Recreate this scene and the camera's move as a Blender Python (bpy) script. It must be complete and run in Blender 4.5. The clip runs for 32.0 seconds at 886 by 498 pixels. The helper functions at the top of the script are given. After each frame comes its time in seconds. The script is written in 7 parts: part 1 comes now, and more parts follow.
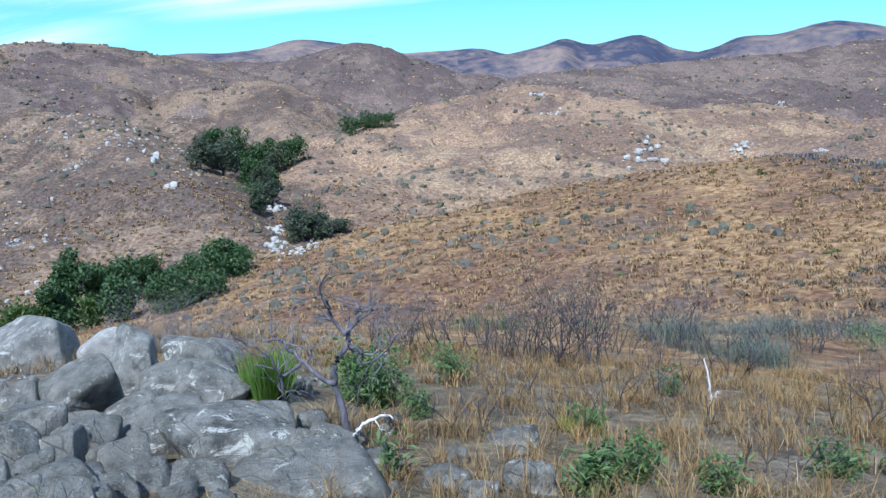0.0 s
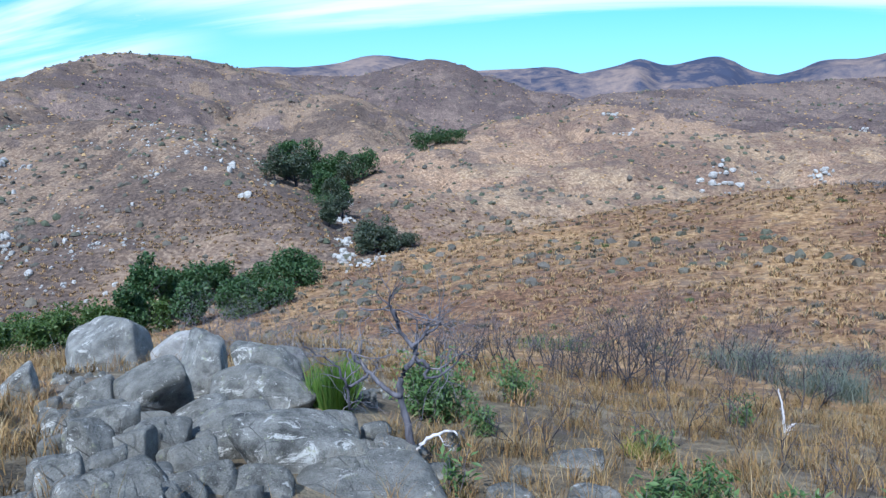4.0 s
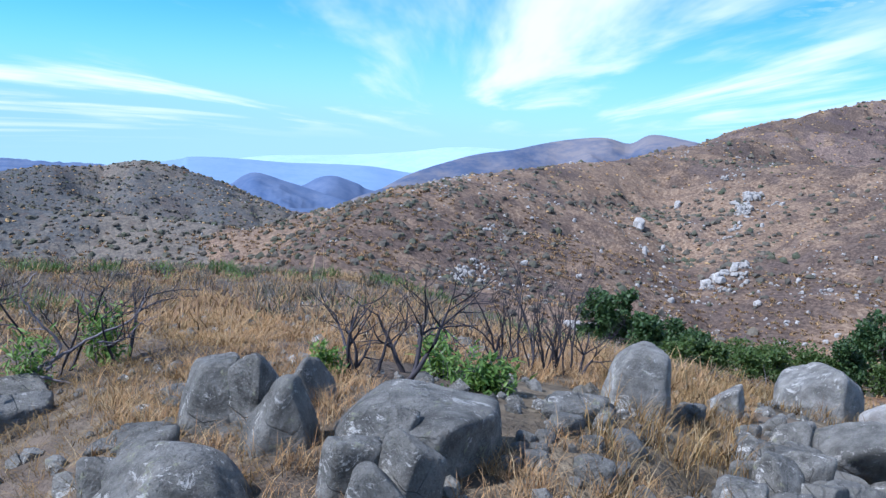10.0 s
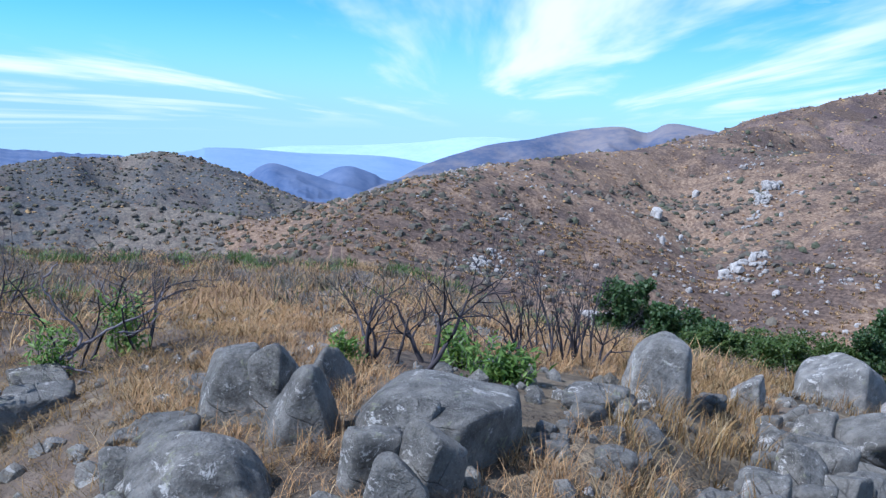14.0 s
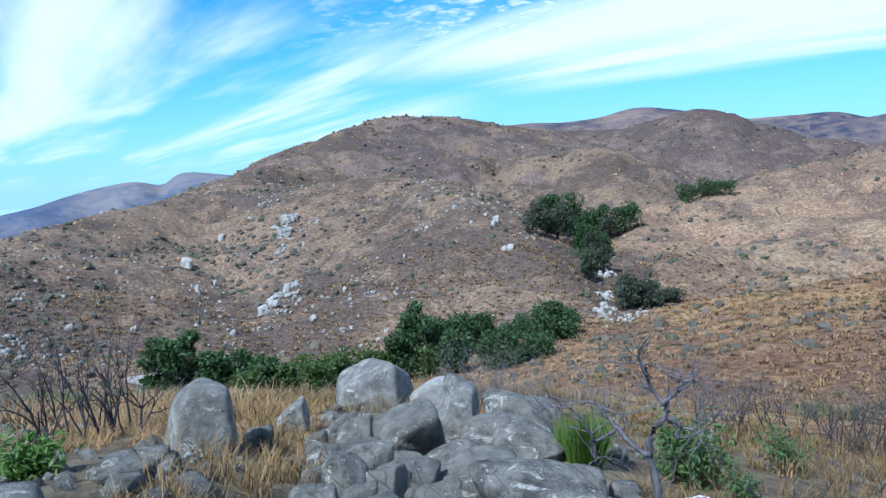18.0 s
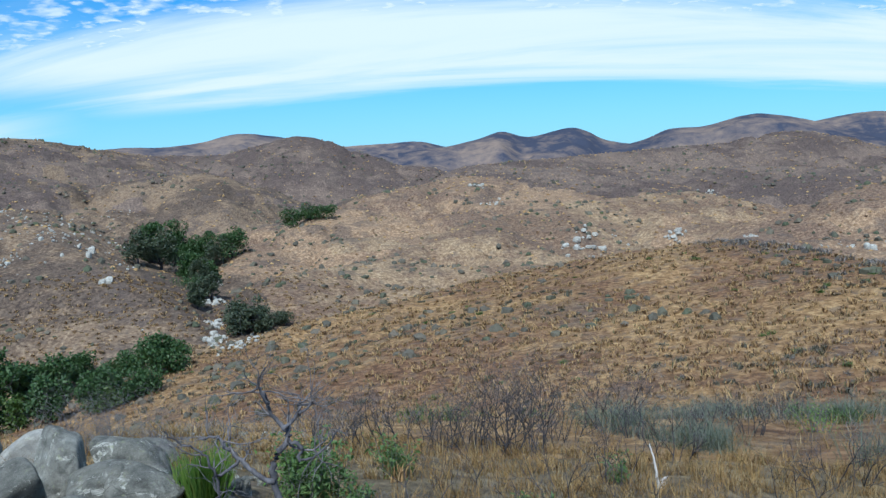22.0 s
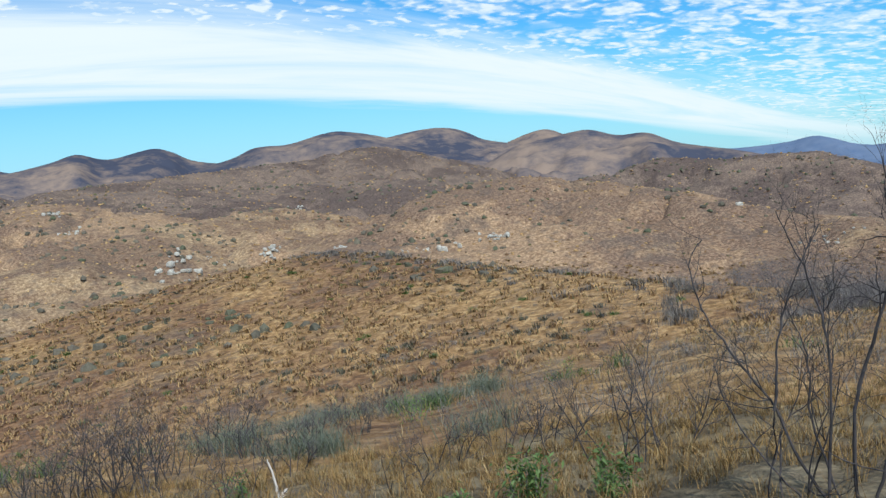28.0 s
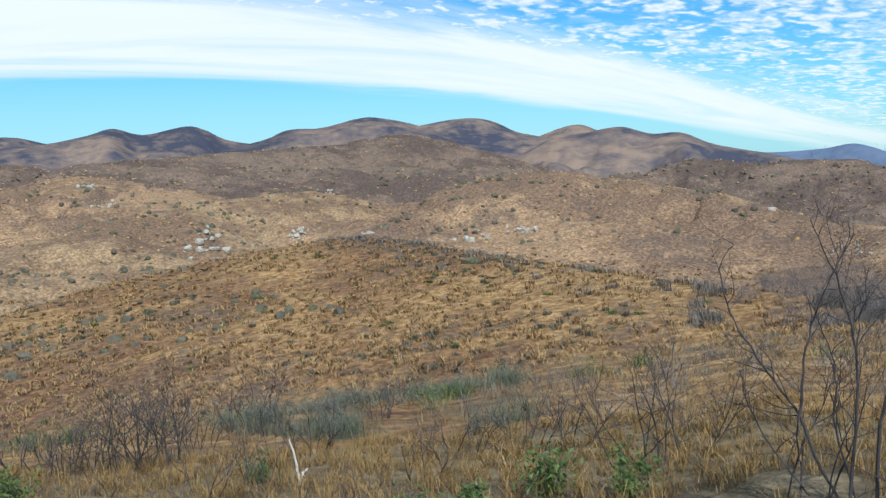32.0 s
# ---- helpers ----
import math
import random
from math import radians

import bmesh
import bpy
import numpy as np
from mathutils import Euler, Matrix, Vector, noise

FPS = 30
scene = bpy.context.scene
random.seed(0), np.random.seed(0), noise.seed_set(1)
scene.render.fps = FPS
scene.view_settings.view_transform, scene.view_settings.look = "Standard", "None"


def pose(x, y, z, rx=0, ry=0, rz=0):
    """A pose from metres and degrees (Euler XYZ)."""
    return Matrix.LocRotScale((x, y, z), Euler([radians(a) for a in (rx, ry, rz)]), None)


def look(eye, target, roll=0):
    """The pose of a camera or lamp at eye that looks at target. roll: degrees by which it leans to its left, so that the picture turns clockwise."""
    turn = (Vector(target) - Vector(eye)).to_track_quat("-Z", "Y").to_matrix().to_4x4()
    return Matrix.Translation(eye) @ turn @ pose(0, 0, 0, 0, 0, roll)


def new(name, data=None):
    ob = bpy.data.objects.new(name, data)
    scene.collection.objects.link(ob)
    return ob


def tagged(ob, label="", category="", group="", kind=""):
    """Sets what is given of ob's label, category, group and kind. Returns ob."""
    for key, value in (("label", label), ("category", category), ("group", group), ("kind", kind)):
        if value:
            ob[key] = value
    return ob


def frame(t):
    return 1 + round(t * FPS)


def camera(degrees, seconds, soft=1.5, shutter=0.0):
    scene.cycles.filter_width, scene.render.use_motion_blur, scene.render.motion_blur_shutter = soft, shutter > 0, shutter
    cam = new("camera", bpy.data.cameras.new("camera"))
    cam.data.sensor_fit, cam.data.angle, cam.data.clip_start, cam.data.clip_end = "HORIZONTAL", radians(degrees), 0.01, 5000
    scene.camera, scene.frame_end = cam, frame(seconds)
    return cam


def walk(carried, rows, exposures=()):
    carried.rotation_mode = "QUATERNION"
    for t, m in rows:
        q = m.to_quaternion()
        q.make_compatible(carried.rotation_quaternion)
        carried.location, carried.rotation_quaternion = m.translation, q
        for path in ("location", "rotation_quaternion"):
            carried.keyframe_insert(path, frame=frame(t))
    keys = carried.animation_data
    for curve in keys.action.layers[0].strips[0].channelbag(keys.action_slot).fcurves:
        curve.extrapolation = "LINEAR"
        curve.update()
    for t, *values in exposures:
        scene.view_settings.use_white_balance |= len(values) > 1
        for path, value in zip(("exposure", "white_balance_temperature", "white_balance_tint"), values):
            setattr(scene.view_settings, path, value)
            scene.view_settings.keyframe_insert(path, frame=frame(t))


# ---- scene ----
# ---- camera and its walk ----
cam = camera(55.19, 32.0, soft=1.4)
PATH = [
    (0, (0.013, -0.007, 1.715), (0.078, 9.835, -0.055), -2.05),
    (0.5, (0.002, 0.006, 1.709), (0.332, 9.863, 0.059), -2.85),
    (1, (-0.012, 0.016, 1.707), (-0.036, 9.859, -0.060), -1.07),
    (1.5, (-0.021, 0.030, 1.706), (-0.348, 9.872, -0.032), -0.08),
    (2, (-0.017, 0.028, 1.713), (-0.493, 9.876, 0.047), -0.53),
    (2.5, (-0.019, 0.023, 1.706), (-0.720, 9.874, 0.140), -0.43),
    (4.5, (-0.019, 0.020, 1.702), (-0.732, 9.873, 0.146), -0.74),
    (5, (-0.030, 0.028, 1.699), (-0.953, 9.881, 0.264), -0.40),
    (5.5, (-0.028, 0.027, 1.705), (-1.911, 9.757, 0.368), 0.05),
    (6, (-0.005, 0.012, 1.697), (-3.122, 9.404, 0.253), 0.84),
    (6.5, (0.026, -0.017, 1.688), (-3.847, 9.029, -0.096), 0.32),
    (7, (0.055, -0.014, 1.704), (-3.765, 9.072, 0.016), 0.78),
    (7.5, (-0.018, -0.044, 1.705), (-4.224, 8.924, 0.333), 2.74),
    (8, (-0.056, -0.012, 1.687), (-5.423, 8.287, 0.166), 5.00),
    (8.5, (-0.048, -0.061, 1.702), (-6.582, 7.351, 0.165), 7.25),
    (9, (-0.051, -0.054, 1.693), (-7.753, 6.115, 0.073), 6.23),
    (9.5, (-0.040, -0.062, 1.693), (-8.115, 5.638, 0.173), 5.79),
    (10, (-0.015, -0.032, 1.700), (-7.754, 6.140, 0.274), 5.52),
    (10.5, (-0.006, -0.023, 1.698), (-7.199, 6.792, 0.343), 4.49),
    (11, (-0.007, -0.021, 1.698), (-7.154, 6.808, 0.186), 4.52),
    (11.5, (-0.000, -0.027, 1.698), (-7.166, 6.802, 0.276), 4.49),
    (12, (-0.007, -0.037, 1.700), (-7.348, 6.588, 0.210), 4.51),
    (12.5, (-0.022, -0.107, 1.704), (-8.542, 4.859, 0.050), 3.88),
    (13, (-0.009, -0.121, 1.714), (-8.730, 4.505, 0.117), 3.97),
    (13.5, (-0.022, -0.070, 1.705), (-8.265, 5.381, 0.170), 4.97),
    (14, (-0.042, -0.032, 1.694), (-7.877, 5.984, 0.135), 5.25),
    (14.5, (-0.045, -0.021, 1.694), (-7.424, 6.558, 0.187), 5.53),
    (15, (-0.031, -0.032, 1.698), (-6.960, 7.056, 0.381), 6.19),
    (15.5, (-0.022, -0.059, 1.705), (-6.375, 7.557, 0.429), 6.33),
    (17.5, (0.052, 0.044, 1.676), (-4.259, 9.041, 0.979), -2.43),
    (18, (0.062, 0.066, 1.671), (-3.619, 9.323, 0.807), -2.02),
    (18.5, (0.040, 0.067, 1.687), (-2.480, 9.692, 0.682), -0.43),
    (19, (0.033, 0.087, 1.686), (-1.643, 9.913, 0.889), 0.47),
    (19.5, (0.022, 0.070, 1.693), (-1.140, 9.978, 1.008), 0.16),
    (20, (0.022, 0.055, 1.694), (-0.495, 10.023, 1.071), -0.75),
    (20.5, (0.019, 0.050, 1.691), (-0.166, 10.022, 0.967), -0.20),
    (21, (0.020, 0.046, 1.696), (0.126, 10.014, 0.905), -0.77),
    (21.5, (0.023, 0.030, 1.694), (0.536, 9.978, 0.817), -0.95),
    (22, (0.022, 0.030, 1.699), (0.810, 9.971, 0.953), -2.56),
    (22.5, (0.035, 0.001, 1.691), (1.234, 9.920, 1.263), -3.93),
    (23, (0.031, -0.022, 1.681), (1.460, 9.867, 1.271), -6.21),
    (23.5, (0.063, 0.001, 1.699), (2.122, 9.773, 1.182), -7.10),
    (24, (0.035, 0.013, 1.700), (2.590, 9.657, 1.026), -5.51),
    (24.5, (0.005, 0.017, 1.701), (2.946, 9.556, 1.109), -4.26),
    (25, (-0.044, 0.002, 1.700), (3.616, 9.271, 0.872), -4.38),
    (25.5, (-0.064, 0.020, 1.731), (4.128, 9.040, 0.698), -3.77),
    (27.5, (-0.030, 0.003, 1.685), (4.778, 8.737, 0.915), -5.12),
    (28, (-0.037, 0.032, 1.692), (5.161, 8.533, 0.845), -5.28),
    (28.5, (-0.057, 0.052, 1.692), (5.621, 8.233, 0.782), -4.83),
    (29, (-0.060, 0.066, 1.690), (5.968, 8.004, 0.891), -4.29),
    (29.5, (-0.065, 0.078, 1.689), (6.101, 7.901, 0.806), -2.60),
    (30, (-0.071, 0.088, 1.701), (6.276, 7.745, 0.666), -1.80),
    (30.5, (-0.086, 0.076, 1.696), (5.987, 7.957, 0.689), -1.12),
    (31, (-0.085, 0.058, 1.702), (5.664, 8.170, 0.634), -1.88),
    (31.5, (-0.094, 0.036, 1.704), (5.365, 8.354, 0.705), -2.50),
    (32, (-0.094, 0.006, 1.704), (4.822, 8.663, 0.762), -2.60),
]
walk(cam, [(t, look(eye, target, roll)) for t, eye, target, roll in PATH],
     [(0, 0.5, 5150, 11), (4.5, 0.42, 5050, 12), (6, 0.3, 4850, 10), (7.5, 0.5, 5150, 15), (9, 0.46, 5400, 21), (11, 0.36, 5100, 17), (13, 0.42, 5300, 20), (15, 0.28, 5100, 17), (18, 0.3, 5100, 9), (20, 0.2, 5350, 7), (23, 0.0, 5450, 3), (25, 0.0, 5800, 4), (28, 0.08, 6050, 5), (32, 0.12, 6200, 5)])


# ---- world, sun ----
SUN_AZ, SUN_EL = 166.0, 46.0


def heading(az):
    """Unit vector on the plan for a bearing in degrees, to the left of +y."""
    return (-math.sin(radians(az)), math.cos(radians(az)))


def make_world():
    w = bpy.data.worlds.new("sky")
    scene.world = w
    w.use_nodes = True
    nt = w.node_tree
    nt.nodes.clear()
    N, L = nt.nodes.new, nt.links.new
    out, bg = N("ShaderNodeOutputWorld"), N("ShaderNodeBackground")
    sky = N("ShaderNodeTexSky")
    sky.sky_type, sky.sun_disc = "NISHITA", False
    sky.sun_elevation = radians(SUN_EL)
    hx, hy = heading(SUN_AZ)
    sky.sun_rotation = math.atan2(hx, hy)
    sky.altitude, sky.air_density, sky.dust_density, sky.ozone_density = 300, 1.0, 0.3, 2.0
    geo = N("ShaderNodeTexCoord")
    sep = N("ShaderNodeSeparateXYZ")
    L(geo.outputs["Generated"], sep.inputs[0])

    def m(op, a, b=None, c=None):
        n = N("ShaderNodeMath")
        n.operation = op
        for k, v in enumerate((a, b, c)):
            if v is None:
                continue
            if isinstance(v, (int, float)):
                n.inputs[k].default_value = v
            else:
                L(v, n.inputs[k])
        return n.outputs[0]

    def step(v, lo, hi):
        n = N("ShaderNodeMapRange")
        n.interpolation_type = "SMOOTHSTEP"
        L(v, n.inputs[0])
        n.inputs[1].default_value, n.inputs[2].default_value = lo, hi
        return n.outputs[0]

    # the cloud sheet: directions meet a level plane one unit up
    turn = m("MULTIPLY", m("ARCTAN2", m("MULTIPLY", sep.outputs[0], -1.0), sep.outputs[1]), 1.52)
    rise = m("ADD", m("MULTIPLY", m("ARCSINE", sep.outputs[2]), 1.52), m("MULTIPLY", m("MINIMUM", m("MULTIPLY", turn, turn), 5.0), 0.031))
    high = m("SINE", m("MINIMUM", rise, 1.5))
    slope = m("TANGENT", m("MINIMUM", m("MAXIMUM", rise, 0.035), 1.5))
    px, py = m("DIVIDE", m("MULTIPLY", m("SINE", turn), -1.0), slope), m("DIVIDE", m("COSINE", turn), slope)
    plane = N("ShaderNodeCombineXYZ")
    L(px, plane.inputs[0]), L(py, plane.inputs[1])
    ax, ay = heading(-15.0)
    along = m("ADD", m("MULTIPLY", px, ax), m("MULTIPLY", py, ay))
    across = m("ADD", m("MULTIPLY", px, ay), m("MULTIPLY", py, -ax))
    turned = N("ShaderNodeCombineXYZ")
    L(m("MULTIPLY", along, 1.25), turned.inputs[0]), L(m("MULTIPLY", across, 0.28), turned.inputs[1])

    def tex(scale, detail, rough, vec, distortion=0.0):
        n = N("ShaderNodeTexNoise")
        n.inputs["Scale"].default_value, n.inputs["Detail"].default_value = scale, detail
        n.inputs["Roughness"].default_value, n.inputs["Distortion"].default_value = rough, distortion
        L(vec, n.inputs["Vector"])
        return n.outputs["Fac"]

    wisp = tex(0.75, 7, 0.6, turned.outputs[0], 0.5)
    wob = m("MULTIPLY", m("SUBTRACT", wisp, 0.5), 2.2)
    d = m("ADD", along, wob)
    band = m("MULTIPLY", step(d, 2.4, 3.5), m("SUBTRACT", 1.0, step(d, 5.1, 6.1)))
    band = m("MULTIPLY", band, step(m("ADD", across, wob), -4.8, -2.6))
    band = m("MULTIPLY", band, m("ADD", 0.55, m("MULTIPLY", step(wisp, 0.3, 0.6), 0.45)))
    # dappled cloudlets nearer overhead, in patches
    cell = N("ShaderNodeTexVoronoi")
    cell.feature = "SMOOTH_F1"
    cell.inputs["Scale"].default_value = 5.2
    bend = N("ShaderNodeVectorMath")
    bend.operation = "ADD"
    nz = N("ShaderNodeTexNoise")
    nz.inputs["Scale"].default_value, nz.inputs["Detail"].default_value = 4.0, 7
    L(plane.outputs[0], nz.inputs["Vector"])
    L(plane.outputs[0], bend.inputs[0]), L(nz.outputs["Color"], bend.inputs[1])
    L(bend.outputs[0], cell.inputs["Vector"])
    dots = m("SUBTRACT", 1.0, step(cell.outputs["Distance"], 0.10, 0.62))
    patch = step(tex(0.9, 3, 0.5, plane.outputs[0]), 0.32, 0.46)
    east = step(m("ADD", m("MULTIPLY", px, heading(-60)[0]), m("MULTIPLY", py, heading(-60)[1])), -1.6, 0.6)
    dots = m("MULTIPLY", m("MULTIPLY", dots, patch), m("MULTIPLY", east, m("SUBTRACT", 1.0, step(along, 3.0, 4.2))))
    # broad thin veils on the sunward side
    west = m("SUBTRACT", 1.0, east)
    veil = m("MULTIPLY", step(tex(0.42, 6, 0.55, turned.outputs[0], 0.4), 0.46, 0.66), m("MULTIPLY", west, 0.95))
    cover = m("MINIMUM", m("MAXIMUM", m("MAXIMUM", band, m("MULTIPLY", dots, 0.95)), veil), 1.0)
    cover = m("MULTIPLY", cover, step(high, 0.03, 0.12))
    tint = N("ShaderNodeMix")
    tint.data_type = "RGBA"
    L(cover, tint.inputs["Factor"])
    gain = N("ShaderNodeVectorMath")
    gain.operation = "MULTIPLY"
    L(sky.outputs[0], gain.inputs[0])
    gain.inputs[1].default_value = SKY_TINT
    low = N("ShaderNodeMix")
    low.data_type = "RGBA"
    L(m("MULTIPLY", m("SUBTRACT", 1.0, step(high, -0.02, 0.30)), 0.8), low.inputs["Factor"])
    L(gain.outputs[0], low.inputs["A"])
    low.inputs["B"].default_value = (*HORIZON, 1)
    L(low.outputs["Result"], tint.inputs["A"])
    tint.inputs["B"].default_value = (*CLOUD, 1)
    L(tint.outputs["Result"], bg.inputs["Color"])
    bg.inputs["Strength"].default_value = 0.1
    L(bg.outputs[0], out.inputs[0])


SKY_TINT = (0.38, 0.96, 1.30)
HORIZON = (4.7, 7.1, 8.2)
CLOUD = (8.5, 9.0, 9.1)
make_world()
sun = new("sun", bpy.data.lights.new("sun", "SUN"))
sun.data.energy, sun.data.angle, sun.data.color = 5.0, radians(0.6), (1.0, 0.95, 0.87)
hx, hy = heading(SUN_AZ)
ch = math.cos(radians(SUN_EL))
sun.matrix_world = look((hx * ch * 50, hy * ch * 50, math.sin(radians(SUN_EL)) * 50), (0, 0, 0))


# ---- the lie of the land ----
EYE = 1.7
# the knoll: height of the ground by bearing (rows) and distance (columns)
KNOLL_R = (0, 4.6, 9.1, 15.2, 24.4, 39.6, 63.9)
KNOLL = (
    (-121.1, 0.0, 0.10, 0.30, 0.40, 0.40, 0.00, -0.80),
    (-67, 0.0, -0.75, -1.28, -2.18, -3.30, -4.98, -8.25),
    (-53.2, 0.0, -0.68, -1.48, -2.37, -3.64, -6.23, -11.03),
    (-41, 0.0, -0.72, -1.73, -2.92, -4.44, -7.44, -13.47),
    (-26.5, 0.0, -0.75, -1.82, -3.30, -5.18, -9.12, -17.28),
    (-13.2, 0.0, -0.79, -1.79, -3.18, -5.21, -10.00, -19.21),
    (3.3, 0.0, -0.67, -1.60, -2.82, -4.90, -9.76, -18.89),
    (16.6, 0.0, -0.39, -1.14, -2.34, -4.79, -9.75, -18.46),
    (29.8, 0.0, -0.17, -0.92, -2.26, -4.97, -9.67, -18.02),
    (43.2, 0.0, 0.12, -0.78, -2.11, -4.20, -8.01, -15.26),
    (56.3, 0.0, 0.11, -0.70, -1.77, -3.38, -5.76, -11.03),
    (69.3, 0.0, -0.03, -0.77, -1.90, -3.56, -5.74, -10.99),
    (87.4, 0.0, -0.58, -1.15, -2.09, -3.46, -5.76, -10.00),
)
# crest lines: (bearing, distance, angle above the eye's level), near slope, far slope, rounding
RIDGES = {
    "spur_facing": (((9.1, 157, -9.64), (3.2, 164, -8.47), (-2.1, 170, -7.64), (-6.7, 175, -6.59), (-11.5, 180, -5.77), (-17.6, 180, -4.82), (-23.1, 170, -4.38), (-25.8, 160, -4.61), (-29.8, 140, -5.57), (-34.4, 122, -6.45), (-40.3, 103, -7.52), (-45.6, 88, -8.39), (-53.8, 79, -9.03), (-67.7, 70, -10.01), (-104.1, 64, -4.61)), 0.12, 0.50, 5),
    "spur_low": (((10.5, 213, -6.69), (6.5, 231, -5.41), (1.1, 251, -4.88), (-4.2, 277, -3.88), (-7.6, 307, -2.39), (-14.4, 358, -1.50), (-20.6, 396, -0.96)), 0.20, 0.45, 6),
    "spur_mid": (((9.1, 286, -3.50), (5.1, 312, -2.51), (3, 335, -1.43), (-0.4, 373, -0.21), (-4.4, 403, 0.35), (-7.8, 434, 0.86), (-10.5, 457, 0.98), (-19.3, 502, 0.39), (-23.4, 525, 0.40), (-30.8, 533, -0.05), (-34.1, 517, -0.86)), 0.21, 0.50, 12),
    "dome": (((-24.5, 251, -4.14), (-28.6, 289, -2.58), (-32.1, 312, -0.93), (-35.5, 327, -0.48), (-38.8, 327, -0.64), (-42.1, 320, -1.26), (-47.4, 297, -2.41), (-50.8, 282, -3.37), (-55, 266, -4.33), (-59.4, 251, -4.90), (-65.6, 228, -5.96), (-87.1, 198, -1.31)), 0.25, 0.50, 10),
    "east_hill": (((-38.8, 502, -1.30), (-42.8, 517, -0.71), (-46.2, 533, -0.04), (-50.3, 533, -0.41), (-55.3, 525, -0.45), (-58.9, 502, -1.74), (-63.4, 472, -2.97), (-69.1, 457, -3.62), (-87.1, 426, 0.33)), 0.32, 0.50, 12),
    "dark_dome": (((-5.8, 609, 1.22), (-9.9, 639, 1.42), (-14.6, 700, 1.62), (-19.4, 746, 1.86), (-23.5, 791, 1.94), (-26.2, 822, 2.45), (-29.3, 837, 2.00), (-32.2, 822, 0.67), (-35.5, 791, -0.68)), 0.30, 0.50, 18),
    "cone": (((-3.8, 654, 1.38), (-0.1, 670, 1.73), (2.2, 685, 2.96), (4.1, 685, 3.63), (5.8, 693, 3.54), (9.7, 715, 2.68), (13.8, 731, 2.74)), 0.42, 0.50, 10),
    "spur_back": (((18.1, 510, 0.83), (13.8, 502, 1.38), (9.7, 487, 1.53), (6, 472, 1.39), (3, 441, 0.23), (-0.4, 414, -0.54)), 0.36, 0.50, 10),
    "summit": (((15.2, 647, 2.88), (17, 639, 3.16), (20.2, 632, 3.75), (22.3, 624, 4.00), (25.3, 609, 4.04), (27.7, 556, 3.03), (29.7, 510, 2.22), (32.4, 457, 1.23), (35.2, 408, 0.27), (38.6, 365, -0.76), (43.4, 312, -1.63), (47.4, 271, -2.57), (52, 231, -3.85), (56.1, 201, -6.12), (59.1, 177, -8.70), (63.6, 146, -11.88), (67.1, 128, -15.68)), 0.30, 0.55, 10),
    "spur_front": (((11.4, 201, -7.49), (13.2, 221, -5.01), (16.3, 244, -3.21), (19.4, 274, -1.48), (22.2, 304, -0.30), (25.9, 323, -0.02), (29.6, 338, -0.20), (33.8, 358, -0.48), (37.7, 362, -0.74)), 0.32, 0.50, 8),
    "west_hill": (((90.3, 365, -8.04), (82, 396, -6.17), (79.3, 426, -5.34), (76.7, 441, -4.67), (73.2, 457, -4.38), (71, 457, -3.94), (69.1, 457, -4.55), (65.4, 441, -6.28), (61.8, 411, -7.46), (58.8, 380, -8.33)), 0.26, 0.45, 10),
    "west_back": (((111.1, 639, 0.33), (93.5, 639, -5.94), (89.7, 639, -5.89), (86.4, 639, -6.14), (81.7, 639, -6.14)), 0.25, 0.40, 15),
    "south_rise": (((196.3, 137, 2.63), (136.7, 122, 1.31)), 0.21, 0.17, 24),
    "south_back": (((-75.1, 578, -2.73), (-112.6, 457, 3.29), (-163.7, 457, 4.61), (-189.3, 457, 3.29)), 0.18, 0.17, 24),
}
# the creek: (bearing, distance, height of its bed)
CREEK = ((82.9, 167, -57.5), (71.7, 122, -45.0), (61.9, 110, -39.4), (52.5, 116, -36.7), (44.9, 131, -34.9), (38.4, 142, -33.6), (29.7, 140, -31.6), (19.9, 142, -29.7), (13.9, 152, -27.7), (10.5, 170, -25.8), (9.8, 195, -25.2), (10.7, 225, -23.8), (11.3, 256, -22.2), (11.5, 312, -16.1), (9.1, 373, -13.1), (5, 434, -11.5), (1.7, 502, -8.8), (-2.4, 578, -4.3))


def polar(az, r):
    h = heading(az)
    return h[0] * r, h[1] * r


def crest_points(rows, spacing):
    """Points along a crest, so many for each step, through its rows by a smooth curve."""
    rows = np.array(rows, float)
    u = np.linspace(0, len(rows) - 1, spacing * (len(rows) - 1) + 1)
    i = np.clip(u.astype(int), 0, len(rows) - 2)
    f = (u - i)[:, None]
    p = lambda j: rows[np.clip(j, 0, len(rows) - 1)]
    a, b, c, d = p(i - 1), p(i), p(i + 1), p(i + 2)
    return b + 0.5 * f * (c - a + f * (2 * a - 5 * b + 4 * c - d + f * (3 * (b - c) + d - a)))


def crest_xyz(rows):
    q = crest_points(rows, 2)
    a = np.radians(q[:, 0])
    return np.c_[-np.sin(a) * q[:, 1], np.cos(a) * q[:, 1], EYE + q[:, 1] * np.tan(np.radians(q[:, 2]))]


def nearest(x, y, line):
    """Distance to a polyline and the height of its nearest point."""
    best, h = np.full(x.shape, 1e9), np.zeros(x.shape)
    for p, q in zip(line[:-1], line[1:]):
        e = q[:2] - p[:2]
        u = np.clip(((x - p[0]) * e[0] + (y - p[1]) * e[1]) / max(e @ e, 1e-9), 0, 1)
        d = np.hypot(x - p[0] - u * e[0], y - p[1] - u * e[1])
        m = d < best
        best, h = np.where(m, d, best), np.where(m, p[2] + u * (q[2] - p[2]), h)
    return best, h


